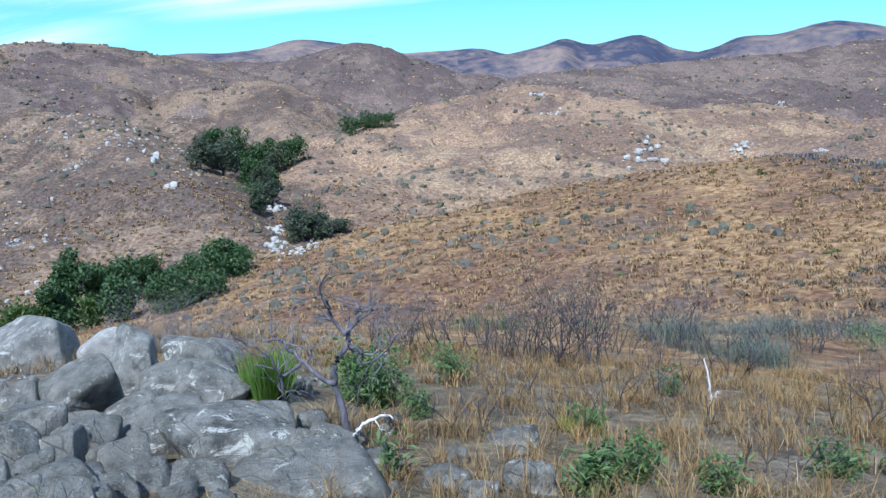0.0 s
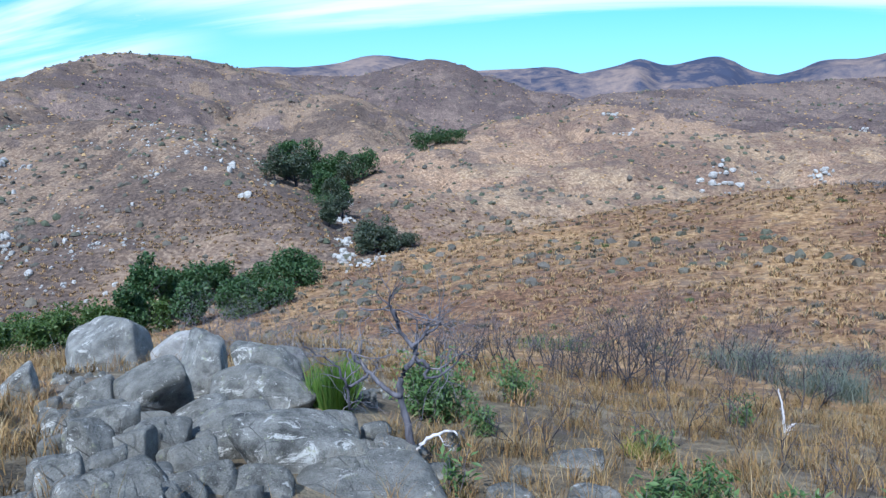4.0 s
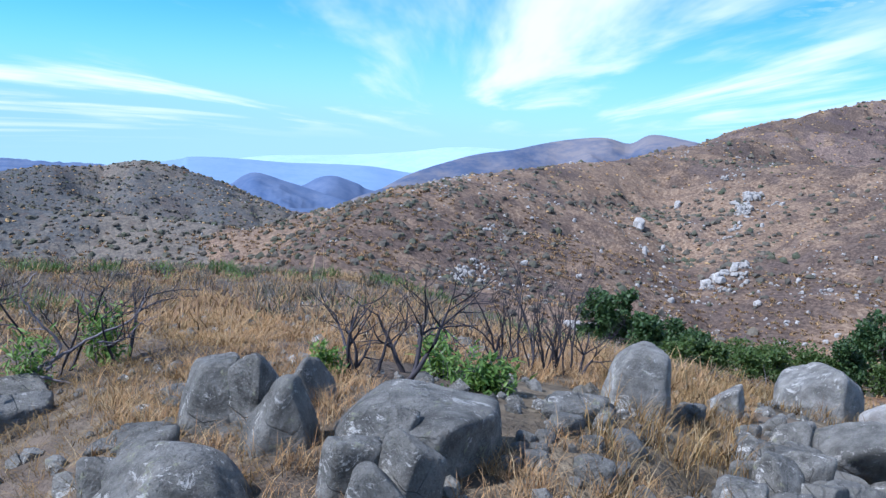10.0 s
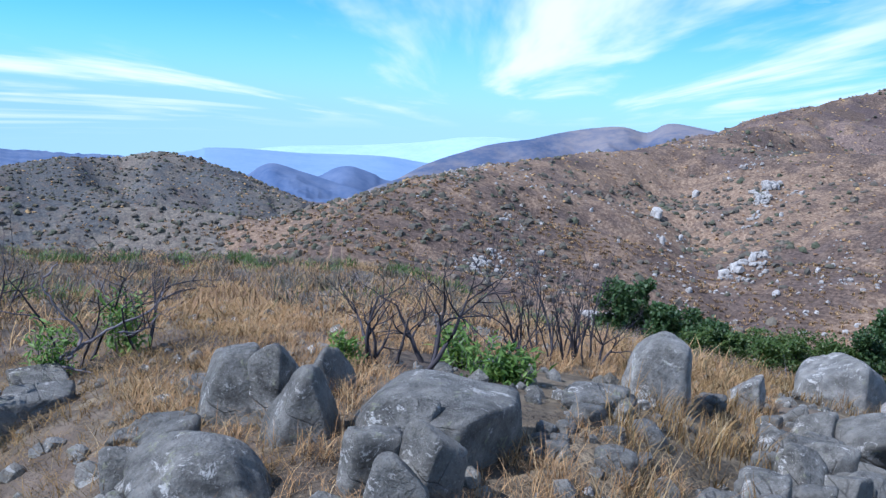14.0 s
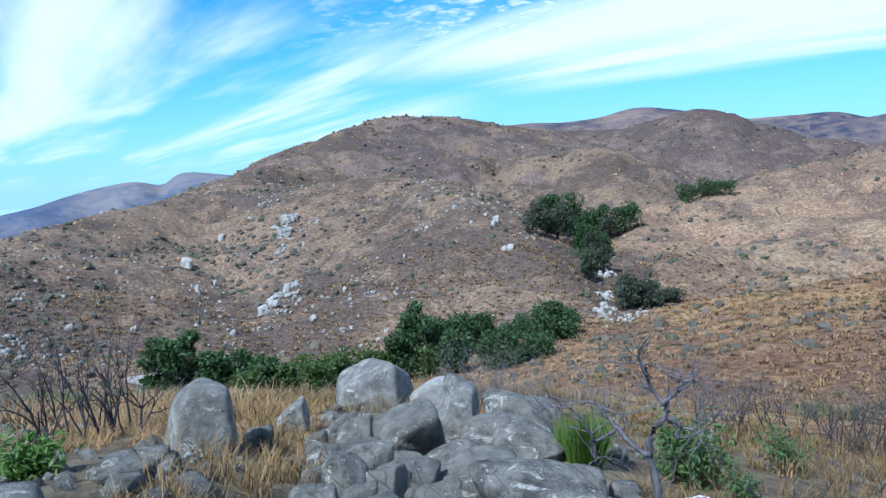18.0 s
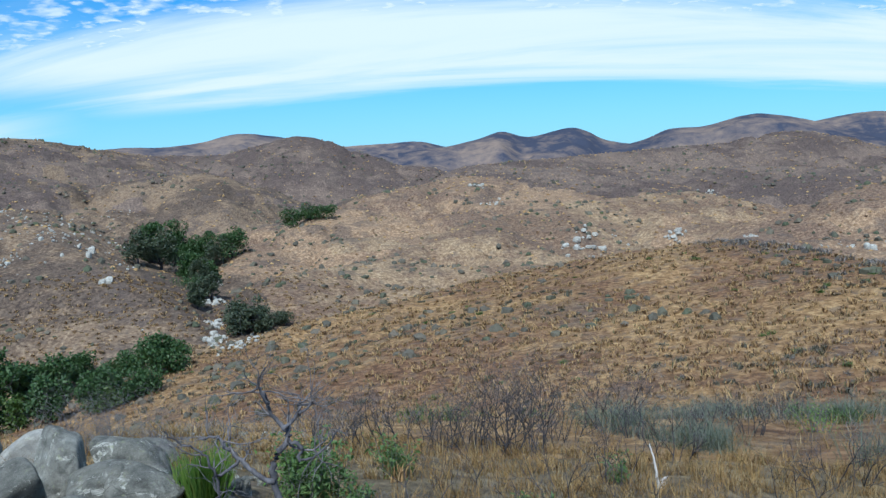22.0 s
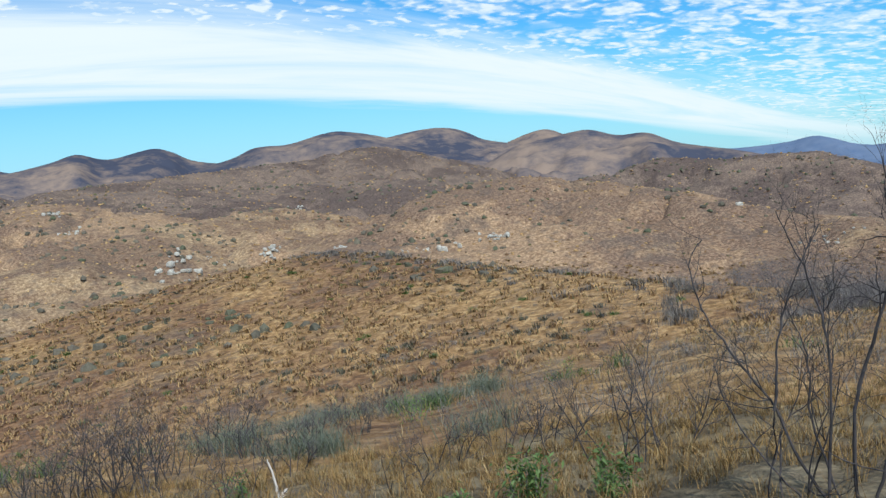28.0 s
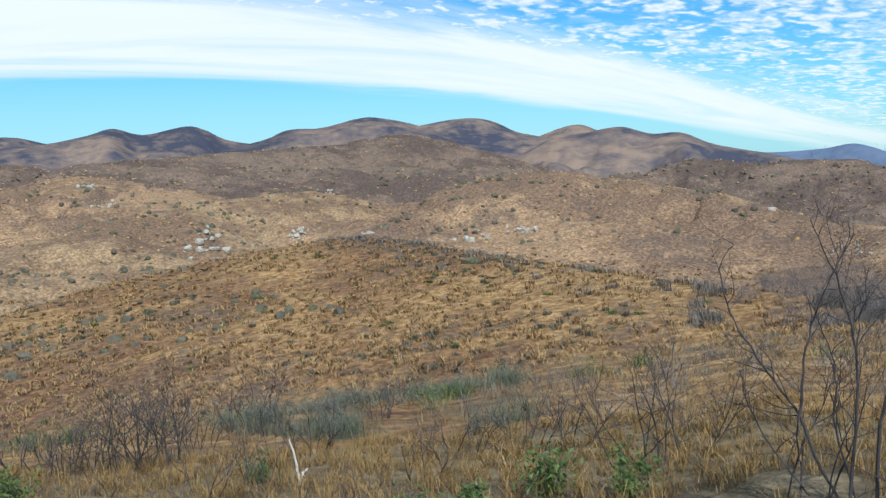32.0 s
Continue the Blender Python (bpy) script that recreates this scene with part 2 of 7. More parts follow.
def ridge_height(x, y, r, line, near, far, rounding):
    """The highest of the slopes that fall from all stretches of a crest, and how far off that stretch is."""
    top, off = np.full(x.shape, -1e9), np.zeros(x.shape)
    for p, q in zip(line[:-1], line[1:]):
        e = q[:2] - p[:2]
        u = np.clip(((x - p[0]) * e[0] + (y - p[1]) * e[1]) / max(e @ e, 1e-9), 0, 1)
        cx, cy = p[0] + u * e[0], p[1] + u * e[1]
        d = np.hypot(x - cx, y - cy)
        s = far + (near - far) * np.clip(0.5 + 0.75 * (np.hypot(cx, cy) - r) / (d + 2.0), 0, 1)
        h = p[2] + u * (q[2] - p[2]) - s * (np.sqrt(d * d + rounding * rounding) - rounding)
        off = np.where(h > top, d, off)
        top = np.maximum(top, h)
    return top, off


def smooth_max(a, b, k):
    t = np.clip(0.5 + 0.5 * (a - b) / k, 0, 1)
    return b + (a - b) * t + k * t * (1 - t)


def knoll(x, y):
    r = np.hypot(x, y)
    az = np.degrees(np.arctan2(-x, y))
    tab = np.array(KNOLL)
    rows, heights = tab[:, 0], tab[:, 1:]
    az = np.where(az < rows[0], az + 360, az)
    rows = np.r_[rows, rows[0] + 360]
    heights = np.r_[heights, heights[:1]]
    i = np.clip(np.searchsorted(rows, az, side="right") - 1, 0, len(rows) - 2)
    f = (az - rows[i]) / (rows[i + 1] - rows[i])
    f = f * f * (3 - 2 * f)
    kr = np.array(KNOLL_R, float)
    j = np.clip(np.searchsorted(kr, r, side="right") - 1, 0, len(kr) - 2)
    g = np.minimum((r - kr[j]) / (kr[j + 1] - kr[j]), 3.0)
    lo = heights[i, j] + (heights[i, j + 1] - heights[i, j]) * g
    hi = heights[i + 1, j] + (heights[i + 1, j + 1] - heights[i + 1, j]) * g
    return lo + (hi - lo) * f


def wave_noise(x, y, size, seed, octaves=4):
    """Smooth value noise on the plan, about -1 to 1."""
    total, amp, norm = 0, 1.0, 0.0
    for o in range(octaves):
        u, v = x / size + 13.7 * o + seed * 5.31, y / size - 7.9 * o + seed * 3.17
        iu, iv = np.floor(u), np.floor(v)
        fu, fv = u - iu, v - iv
        fu, fv = fu * fu * (3 - 2 * fu), fv * fv * (3 - 2 * fv)

        def corner(a, b):
            s = np.sin(a * 127.1 + b * 311.7 + seed * 17.3) * 43758.5453
            return 2 * (s - np.floor(s)) - 1

        n = (corner(iu, iv) * (1 - fu) + corner(iu + 1, iv) * fu) * (1 - fv) + (corner(iu, iv + 1) * (1 - fu) + corner(iu + 1, iv + 1) * fu) * fv
        total, norm, amp, size = total + amp * n, norm + amp, amp * 0.5, size * 0.5
    return total / norm


LINES = {k: (crest_xyz(v[0]), *v[1:]) for k, v in RIDGES.items()}
creek_rows = np.array(CREEK, float)
CREEK_LINE = np.c_[-np.sin(np.radians(creek_rows[:, 0])) * creek_rows[:, 1], np.cos(np.radians(creek_rows[:, 0])) * creek_rows[:, 1], creek_rows[:, 2]]


def ground_height(x, y, detail=True):
    x, y = np.asarray(x, float), np.asarray(y, float)
    r = np.hypot(x, y) / 1.52
    if r.max() < 18:
        return knoll(x, y) + np.clip(r / 4, 0.2, 1) * (0.10 * wave_noise(x, y, 2.2, 1, 3) + 0.04 * wave_noise(x, y, 0.5, 2, 2)) * np.clip(1.4 - r / 60, 0, 1)
    west = np.clip((np.degrees(np.arctan2(-x, y)) - 36) / 13, 0, 1) * np.clip((105 - np.degrees(np.arctan2(-x, y))) / 10, 0, 1)
    z = -66.0 - 0.012 * r - west * 0.14 * np.clip(r - 350, 0, 1800)
    best, off = np.full(x.shape, -1e9), np.zeros(x.shape)
    for line, near, far, rounding in LINES.values():
        h, d = ridge_height(x, y, r * 1.52, line, near, far, rounding)
        off, best = np.where(h > best, d, off), np.maximum(h, best)
        z = smooth_max(z, h, 1.2)
    d, h = nearest(x, y, CREEK_LINE)
    z = -smooth_max(-z, -(h + 0.4 * np.maximum(d - 4, 0)), 2.0)
    if detail:
        w = np.clip((r - 45) / 120, 0, 1) * np.clip(off / 30, 0.12, 1)
        z = z + w * (1.0 * wave_noise(x, y, 55, 3, 4) - np.clip(r / 160, 0, 1.6) * (3.8 * np.clip(0.2 - np.abs(wave_noise(x, y, 75, 6, 3)), 0, 0.2) / 0.2 + 2.3 * np.clip(0.22 - np.abs(wave_noise(x, y, 30, 16, 3)), 0, 0.22) / 0.22) + 0.0045 * np.clip(r - 150, 0, 450) * np.clip(2.2 - r / 400, 0, 1) * wave_noise(x, y, 90, 5, 5))
    near_w = np.clip((r - 60) / 50, 0, 6)
    k = knoll(x, y) - 40 * near_w**2
    z = smooth_max(z, k, 1.2)
    if detail:
        z = z + np.clip(r / 4, 0.2, 1) * (0.10 * wave_noise(x, y, 2.2, 1, 3) + 0.04 * wave_noise(x, y, 0.5, 2, 2)) * np.clip(1.4 - r / 60, 0, 1)
    return z


def gz(x, y):
    return float(ground_height(np.array([x]), np.array([y]))[0])


# ---- materials ----
class Shade:
    """A node material put together from a few small pieces."""

    def __init__(self, name, rough=0.9, spec=0.2):
        self.mat = bpy.data.materials.new(name)
        self.mat.use_nodes = True
        self.nt = self.mat.node_tree
        self.bsdf = self.nt.nodes["Principled BSDF"]
        self.bsdf.inputs["Roughness"].default_value = rough
        self.bsdf.inputs["Specular IOR Level"].default_value = spec
        self.geo = self.nt.nodes.new("ShaderNodeNewGeometry")
        self.obj = self.nt.nodes.new("ShaderNodeTexCoord")

    def put(self, value, socket):
        if isinstance(value, (int, float)):
            socket.default_value = value
        elif isinstance(value, tuple):
            socket.default_value = (*value, 1) if len(value) == 3 else value
        else:
            self.nt.links.new(value, socket)

    def noise(self, scale, detail=5, rough=0.6, world=True, stretch=None, distortion=0.0):
        n = self.nt.nodes.new("ShaderNodeTexNoise")
        vec = self.geo.outputs["Position"] if world else self.obj.outputs["Object"]
        if stretch:
            mp = self.nt.nodes.new("ShaderNodeMapping")
            mp.inputs["Scale"].default_value = stretch
            self.put(vec, mp.inputs["Vector"])
            vec = mp.outputs[0]
        self.put(vec, n.inputs["Vector"])
        for key, v in (("Scale", scale), ("Detail", detail), ("Roughness", rough), ("Distortion", distortion)):
            n.inputs[key].default_value = v
        return n.outputs["Fac"]

    def cells(self, scale, world=True, feature="F1"):
        n = self.nt.nodes.new("ShaderNodeTexVoronoi")
        n.feature = feature
        self.put(self.geo.outputs["Position"] if world else self.obj.outputs["Object"], n.inputs["Vector"])
        n.inputs["Scale"].default_value = scale
        return n.outputs["Distance"]

    def step(self, v, lo, hi):
        n = self.nt.nodes.new("ShaderNodeMapRange")
        n.interpolation_type = "SMOOTHSTEP"
        self.put(v, n.inputs[0])
        n.inputs[1].default_value, n.inputs[2].default_value = lo, hi
        return n.outputs[0]

    def ramp(self, v, *stops):
        n = self.nt.nodes.new("ShaderNodeValToRGB")
        e = n.color_ramp.elements
        while len(e) < len(stops):
            e.new(0.5)
        for slot, (at, c) in zip(e, stops):
            slot.position, slot.color = at, (*c, 1)
        self.put(v, n.inputs[0])
        return n.outputs[0]

    def mix(self, f, a, b, mode="MIX"):
        n = self.nt.nodes.new("ShaderNodeMix")
        n.data_type, n.blend_type = "RGBA", mode
        self.put(f, n.inputs["Factor"]), self.put(a, n.inputs["A"]), self.put(b, n.inputs["B"])
        return n.outputs["Result"]

    def math(self, op, a, b):
        n = self.nt.nodes.new("ShaderNodeMath")
        n.operation = op
        self.put(a, n.inputs[0]), self.put(b, n.inputs[1])
        return n.outputs[0]

    def island(self):
        return self.geo.outputs["Random Per Island"]

    def chance(self):
        n = self.nt.nodes.new("ShaderNodeObjectInfo")
        return n.outputs["Random"]

    def up(self):
        n = self.nt.nodes.new("ShaderNodeSeparateXYZ")
        self.put(self.geo.outputs["Normal"], n.inputs[0])
        return n.outputs[2]

    def bump(self, v, strength, distance):
        n = self.nt.nodes.new("ShaderNodeBump")
        n.inputs["Strength"].default_value, n.inputs["Distance"].default_value = strength, distance
        self.put(v, n.inputs["Height"])
        self.nt.links.new(n.outputs[0], self.bsdf.inputs["Normal"])

    def done(self, color):
        self.put(color, self.bsdf.inputs["Base Color"])
        return self.mat


def ground_material(name, tans, browns, scorch):
    """Dry hillside: grass and soil in patches, scorched in places."""
    s = Shade(name, 0.95, 0.1)
    broad, mid, fine, grain = s.noise(0.018, 4), s.noise(0.13, 5, 0.65), s.noise(1.1, 6, 0.7), s.noise(9.0, 4, 0.7)
    tan = s.ramp(fine, *zip((0.40, 0.51, 0.62), tans))
    brown = s.ramp(fine, *zip((0.40, 0.51, 0.62), browns))
    c = s.mix(s.step(s.math("ADD", s.math("MULTIPLY", broad, 0.6), s.math("MULTIPLY", mid, 0.4)), 0.43, 0.55), tan, brown)
    burnt = s.step(s.noise(0.055, 5, 0.62), 0.54, 0.64)
    c = s.mix(s.math("MULTIPLY", burnt, scorch), c, s.ramp(fine, (0.4, (0.06, 0.048, 0.045)), (0.62, (0.14, 0.105, 0.085))))
    c = s.mix(s.math("MULTIPLY", s.step(s.noise(0.42, 5, 0.65), 0.52, 0.64), 0.6), c, s.ramp(grain, (0.3, (0.075, 0.06, 0.05)), (0.7, (0.19, 0.145, 0.11))))
    c = s.mix(s.math("MULTIPLY", s.step(grain, 0.52, 0.7), 0.5), c, (0.08, 0.058, 0.043))
    tuft = s.math("MULTIPLY", s.step(s.noise(2.6, 4, 0.7), 0.57, 0.66), 0.6)
    c = s.mix(tuft, c, s.ramp(mid, (0.4, (0.06, 0.06, 0.04)), (0.6, (0.09, 0.065, 0.05))))
    c = s.mix(s.math("MULTIPLY", s.step(s.noise(3.7, 4, 0.7), 0.6, 0.68), 0.55), c, tans[2])
    s.bump(s.math("ADD", fine, s.math("MULTIPLY", grain, 0.4)), 0.8, 0.2)
    return s.done(c)


def far_material(name, low, high, lo=0.42, hi=0.57):
    s = Shade(name, 1.0, 0.0)
    a, b = s.noise(0.006, 6, 0.65), s.noise(0.035, 6, 0.7)
    return s.done(s.ramp(s.math("ADD", s.math("MULTIPLY", a, 0.6), s.math("MULTIPLY", b, 0.4)), (lo, low), (hi, high)))


def rock_material(name, dark, light, lichen=0.5):
    """Weathered granite: grey in two tones, dark varnish in blotches, pale and olive lichen, cracks and grain."""
    s = Shade(name, 0.85, 0.22)
    big, mid, fine = s.noise(1.7, 5, 0.6, world=False), s.noise(7, 8, 0.72, world=False), s.noise(60, 4, 0.75, world=False)
    half = tuple((a + b) / 2 for a, b in zip(dark, light))
    c = s.ramp(s.math("ADD", s.math("MULTIPLY", big, 0.5), s.math("MULTIPLY", mid, 0.5)), (0.4, dark), (0.5, half), (0.6, light))
    c = s.mix(s.math("MULTIPLY", s.step(s.noise(2.1, 6, 0.65, world=False), 0.52, 0.66), 0.5), c, (0.23, 0.2, 0.14))
    c = s.mix(s.math("MULTIPLY", s.step(s.noise(2.6, 9, 0.74, world=False, distortion=0.4), 0.53, 0.63), 0.6), c, tuple(a * 0.7 for a in dark))
    c = s.mix(s.math("MULTIPLY", s.step(fine, 0.5, 0.66), 0.45), c, tuple(a * 0.6 for a in dark))
    c = s.mix(s.math("MULTIPLY", s.step(s.noise(85, 3, 0.7, world=False), 0.56, 0.68), 0.3), c, (0.5, 0.49, 0.45))
    patch = s.noise(5.2, 9, 0.8, world=False, distortion=0.7)
    c = s.mix(s.math("MULTIPLY", s.step(patch, 0.56, 0.6), lichen), c, (0.56, 0.545, 0.48))
    olive = s.math("MULTIPLY", s.step(s.noise(10, 7, 0.75, world=False), 0.58, 0.64), 0.6 * lichen)
    c = s.mix(olive, c, (0.3, 0.31, 0.17))
    crack = s.math("MAXIMUM", s.step(s.cells(1.3, world=False, feature="DISTANCE_TO_EDGE"), 0.0, 0.006), s.step(s.noise(1.1, 3, world=False), 0.42, 0.5))
    c = s.mix(crack, (0.05, 0.048, 0.042), c)
    c = s.mix(s.chance(), c, s.mix(0.45, c, half))
    s.bump(s.math("ADD", s.math("ADD", s.math("MULTIPLY", mid, 1.3), big), s.math("ADD", s.math("MULTIPLY", fine, 0.5), s.math("MULTIPLY", crack, 0.25))), 0.95, 0.045)
    return s.done(c)


def clump_material(name, *stops):
    s = Shade(name, 0.95, 0.1)
    c = s.ramp(s.island(), *stops)
    c = s.mix(s.math("MULTIPLY", s.step(s.noise(2.5, 4, 0.6), 0.4, 0.7), 0.55), c, s.mix(1.0, c, (0.45, 0.42, 0.4), "MULTIPLY"))
    return s.done(c)


def leaf_material(name, *stops):
    """Thin leaves: gloss on top, some light let through."""
    s = Shade(name, 0.5, 0.35)
    c = s.mix(s.math("MULTIPLY", s.noise(1.2, 3), 0.5), s.ramp(s.island(), *stops), stops[0][1])
    thin, both = s.nt.nodes.new("ShaderNodeBsdfTranslucent"), s.nt.nodes.new("ShaderNodeMixShader")
    s.put(s.mix(1.0, c, (1.25, 1.3, 0.8), "MULTIPLY"), thin.inputs["Color"])
    both.inputs[0].default_value = 0.35
    s.nt.links.new(s.bsdf.outputs[0], both.inputs[1])
    s.nt.links.new(thin.outputs[0], both.inputs[2])
    s.nt.links.new(both.outputs[0], s.nt.nodes["Material Output"].inputs[0])
    return s.done(c)


def wood_material(name, dark, light):
    s = Shade(name, 0.85, 0.25)
    n = s.noise(14, 5, 0.65, world=False, stretch=(1, 1, 0.25))
    s.bump(n, 0.5, 0.01)
    return s.done(s.mix(s.chance(), s.ramp(n, (0.35, dark), (0.7, light)), s.ramp(n, (0.3, dark), (0.85, light))))


GROUND = ground_material("dry_hillside", ((0.18, 0.12, 0.072), (0.3, 0.208, 0.122), (0.43, 0.32, 0.2)), ((0.095, 0.061, 0.043), (0.168, 0.108, 0.072), (0.27, 0.188, 0.122)), 0.6)
SANDY = ground_material("sandy_hillside", ((0.17, 0.108, 0.066), (0.29, 0.19, 0.115), (0.43, 0.305, 0.19)), ((0.095, 0.062, 0.045), (0.17, 0.11, 0.076), (0.28, 0.195, 0.132)), 0.65)
BROWN_HILL = ground_material("brown_hillside", ((0.125, 0.084, 0.056), (0.205, 0.142, 0.093), (0.33, 0.245, 0.16)), ((0.05, 0.038, 0.032), (0.092, 0.066, 0.05), (0.16, 0.118, 0.087)), 0.75)
GOLDEN = ground_material("golden_grass_slope", ((0.17, 0.1, 0.045), (0.3, 0.182, 0.082), (0.44, 0.3, 0.15)), ((0.085, 0.047, 0.028), (0.165, 0.09, 0.049), (0.27, 0.16, 0.085)), 0.55)
# scorched brush; its darkness also stands for cloud shadow on the hills
SCORCHED_SHADE = ground_material("scorched_shaded_hillside", ((0.10, 0.075, 0.062), (0.165, 0.12, 0.095), (0.26, 0.195, 0.15)), ((0.05, 0.038, 0.036), (0.085, 0.063, 0.056), (0.15, 0.11, 0.095)), 0.7)
KNOLL_SOIL = ground_material("knoll_soil", ((0.1, 0.08, 0.051), (0.165, 0.13, 0.082), (0.265, 0.215, 0.135)), ((0.058, 0.048, 0.036), (0.1, 0.081, 0.057), (0.175, 0.142, 0.1)), 0.6)
# grey-green scrub with the western hill's haze mixed into its tones
HAZED_SAGE_HILL = ground_material("hazed_sage_scrub_hill", ((0.1, 0.09, 0.075), (0.15, 0.132, 0.105), (0.22, 0.19, 0.14)), ((0.055, 0.06, 0.06), (0.082, 0.087, 0.084), (0.13, 0.127, 0.112)), 0.35)
# Distance haze painted into base colour; FAR_NEAR's dark patches also stand for cloud shade
FAR_NEAR = far_material("far_hill_hazed_brush", (0.05, 0.056, 0.082), (0.225, 0.17, 0.138), 0.44, 0.6)
FAR_VIOLET = far_material("violet_ridge_hazed_brush", (0.075, 0.1, 0.155), (0.19, 0.178, 0.18), 0.42, 0.6)
FAR_DEEP = far_material("deep_haze_ridge", (0.075, 0.115, 0.2), (0.13, 0.165, 0.235), 0.4, 0.6)
FAR_BLUE = far_material("distant_haze_ridge", (0.08, 0.12, 0.205), (0.13, 0.168, 0.245), 0.36, 0.62)
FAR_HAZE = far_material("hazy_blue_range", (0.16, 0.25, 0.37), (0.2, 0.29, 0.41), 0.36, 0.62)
FAR_PALE = far_material("faint_haze_range", (0.3, 0.44, 0.56), (0.34, 0.48, 0.6))
ROCK = rock_material("grey_granite", (0.054, 0.053, 0.045), (0.295, 0.286, 0.245), 0.9)
ROCK_LICHEN = rock_material("lichened_granite", (0.082, 0.08, 0.069), (0.42, 0.408, 0.355), 1.0)
ROCK_PALE = rock_material("pale_granite", (0.24, 0.228, 0.2), (0.52, 0.5, 0.45), 0.7)
ROCK_FAR = rock_material("weathered_outcrop", (0.16, 0.152, 0.138), (0.46, 0.44, 0.39), 0.6)
BRUSH = clump_material("dry_brush", (0.0, (0.43, 0.3, 0.14)), (0.35, (0.33, 0.21, 0.097)), (0.65, (0.21, 0.132, 0.078)), (0.88, (0.13, 0.09, 0.06)), (0.95, (0.11, 0.105, 0.055)), (1.0, (0.08, 0.095, 0.045)))
SHRUB = clump_material("dark_scrub", (0.0, (0.085, 0.082, 0.064)), (0.4, (0.125, 0.112, 0.088)), (0.7, (0.08, 0.092, 0.058)), (1.0, (0.16, 0.135, 0.105)))
STRAW = clump_material("dry_grass", (0.0, (0.33, 0.225, 0.092)), (0.3, (0.245, 0.152, 0.06)), (0.6, (0.15, 0.093, 0.043)), (0.85, (0.115, 0.095, 0.045)), (1.0, (0.42, 0.32, 0.175)))
OAK = leaf_material("oak_leaves", (0.0, (0.03, 0.062, 0.022)), (0.5, (0.055, 0.105, 0.034)), (1.0, (0.095, 0.155, 0.055)))
OAK_GREY = leaf_material("grey_green_leaves", (0.0, (0.04, 0.055, 0.035)), (0.5, (0.075, 0.095, 0.055)), (1.0, (0.11, 0.13, 0.08)))
LEAF = leaf_material("fresh_leaves", (0.0, (0.075, 0.14, 0.028)), (0.5, (0.14, 0.24, 0.05)), (1.0, (0.26, 0.36, 0.09)))
BROOM = leaf_material("bright_green_stems", (0.0, (0.07, 0.14, 0.025)), (0.5, (0.13, 0.22, 0.04)), (1.0, (0.22, 0.28, 0.07)))
CHAR = wood_material("charred_wood", (0.018, 0.017, 0.018), (0.09, 0.08, 0.085))
GREYWOOD = wood_material("weathered_twigs", (0.09, 0.08, 0.085), (0.24, 0.22, 0.22))
PALEWOOD = wood_material("bleached_wood", (0.4, 0.37, 0.34), (0.7, 0.66, 0.62))
LEAF_OLIVE = leaf_material("olive_leaves", (0.0, (0.045, 0.085, 0.02)), (0.5, (0.08, 0.13, 0.03)), (1.0, (0.13, 0.17, 0.05)))
STRAW_GREEN = leaf_material("yellow_green_stems", (0.0, (0.22, 0.24, 0.05)), (0.5, (0.32, 0.31, 0.08)), (1.0, (0.38, 0.33, 0.12)))
RUSSET = clump_material("russet_grass", (0.0, (0.44, 0.29, 0.13)), (0.4, (0.33, 0.195, 0.085)), (0.75, (0.22, 0.135, 0.07)), (1.0, (0.5, 0.38, 0.2)))
SAGE = leaf_material("sage_leaves", (0.0, (0.085, 0.1, 0.075)), (0.5, (0.13, 0.15, 0.115)), (1.0, (0.19, 0.205, 0.15)))
ASHEN = clump_material("ashen_twigs", (0.0, (0.09, 0.08, 0.075)), (0.5, (0.17, 0.155, 0.145)), (0.8, (0.26, 0.24, 0.225)), (1.0, (0.12, 0.11, 0.075)))
LEAF_MID = leaf_material("dull_leaves", (0.0, (0.055, 0.1, 0.03)), (0.5, (0.1, 0.165, 0.05)), (1.0, (0.17, 0.25, 0.085)))
ASH_WOOD = wood_material("ashen_wood", (0.035, 0.033, 0.037), (0.17, 0.16, 0.17))
PALE_DIRT = far_material("pale_dirt_track", (0.26, 0.21, 0.165), (0.36, 0.3, 0.24))
DRY_STALK = wood_material("dry_stalk", (0.36, 0.27, 0.15), (0.5, 0.4, 0.25))


# ---- ground and distance ----
def mesh_of(name, verts, faces, material, smooth=True):
    """A mesh from arrays of places and of triangles or quads."""
    me = bpy.data.meshes.new(name)
    verts, faces = np.asarray(verts, np.float32), np.asarray(faces, np.int32)
    n, k = faces.shape
    me.vertices.add(len(verts))
    me.vertices.foreach_set("co", verts.ravel())
    me.loops.add(n * k)
    me.loops.foreach_set("vertex_index", faces.ravel())
    me.polygons.add(n)
    me.polygons.foreach_set("loop_start", np.arange(0, n * k, k, dtype=np.int32))
    me.polygons.foreach_set("loop_total", np.full(n, k, np.int32))
    me.polygons.foreach_set("use_smooth", np.full(n, smooth, bool))
    me.materials.append(material)
    me.update(calc_edges=True)
    return me


def grid_faces(rows, cols, closed):
    i, j = np.meshgrid(np.arange(rows - 1), np.arange(cols if closed else cols - 1), indexing="ij")
    k = (j + 1) % cols
    return np.stack([i * cols + j, i * cols + k, (i + 1) * cols + k, (i + 1) * cols + j], -1).reshape(-1, 4)


bearings = np.r_[np.arange(-74, 94, 0.2), np.arange(94, 286, 2.0)]
reach = np.r_[0.0, np.geomspace(0.7, 58, 105), np.geomspace(60, 1070, 215), np.geomspace(1110, 4700, 24)]
ba, rr = np.meshgrid(np.radians(bearings), reach)
gx, gy = -np.sin(ba) * rr, np.cos(ba) * rr
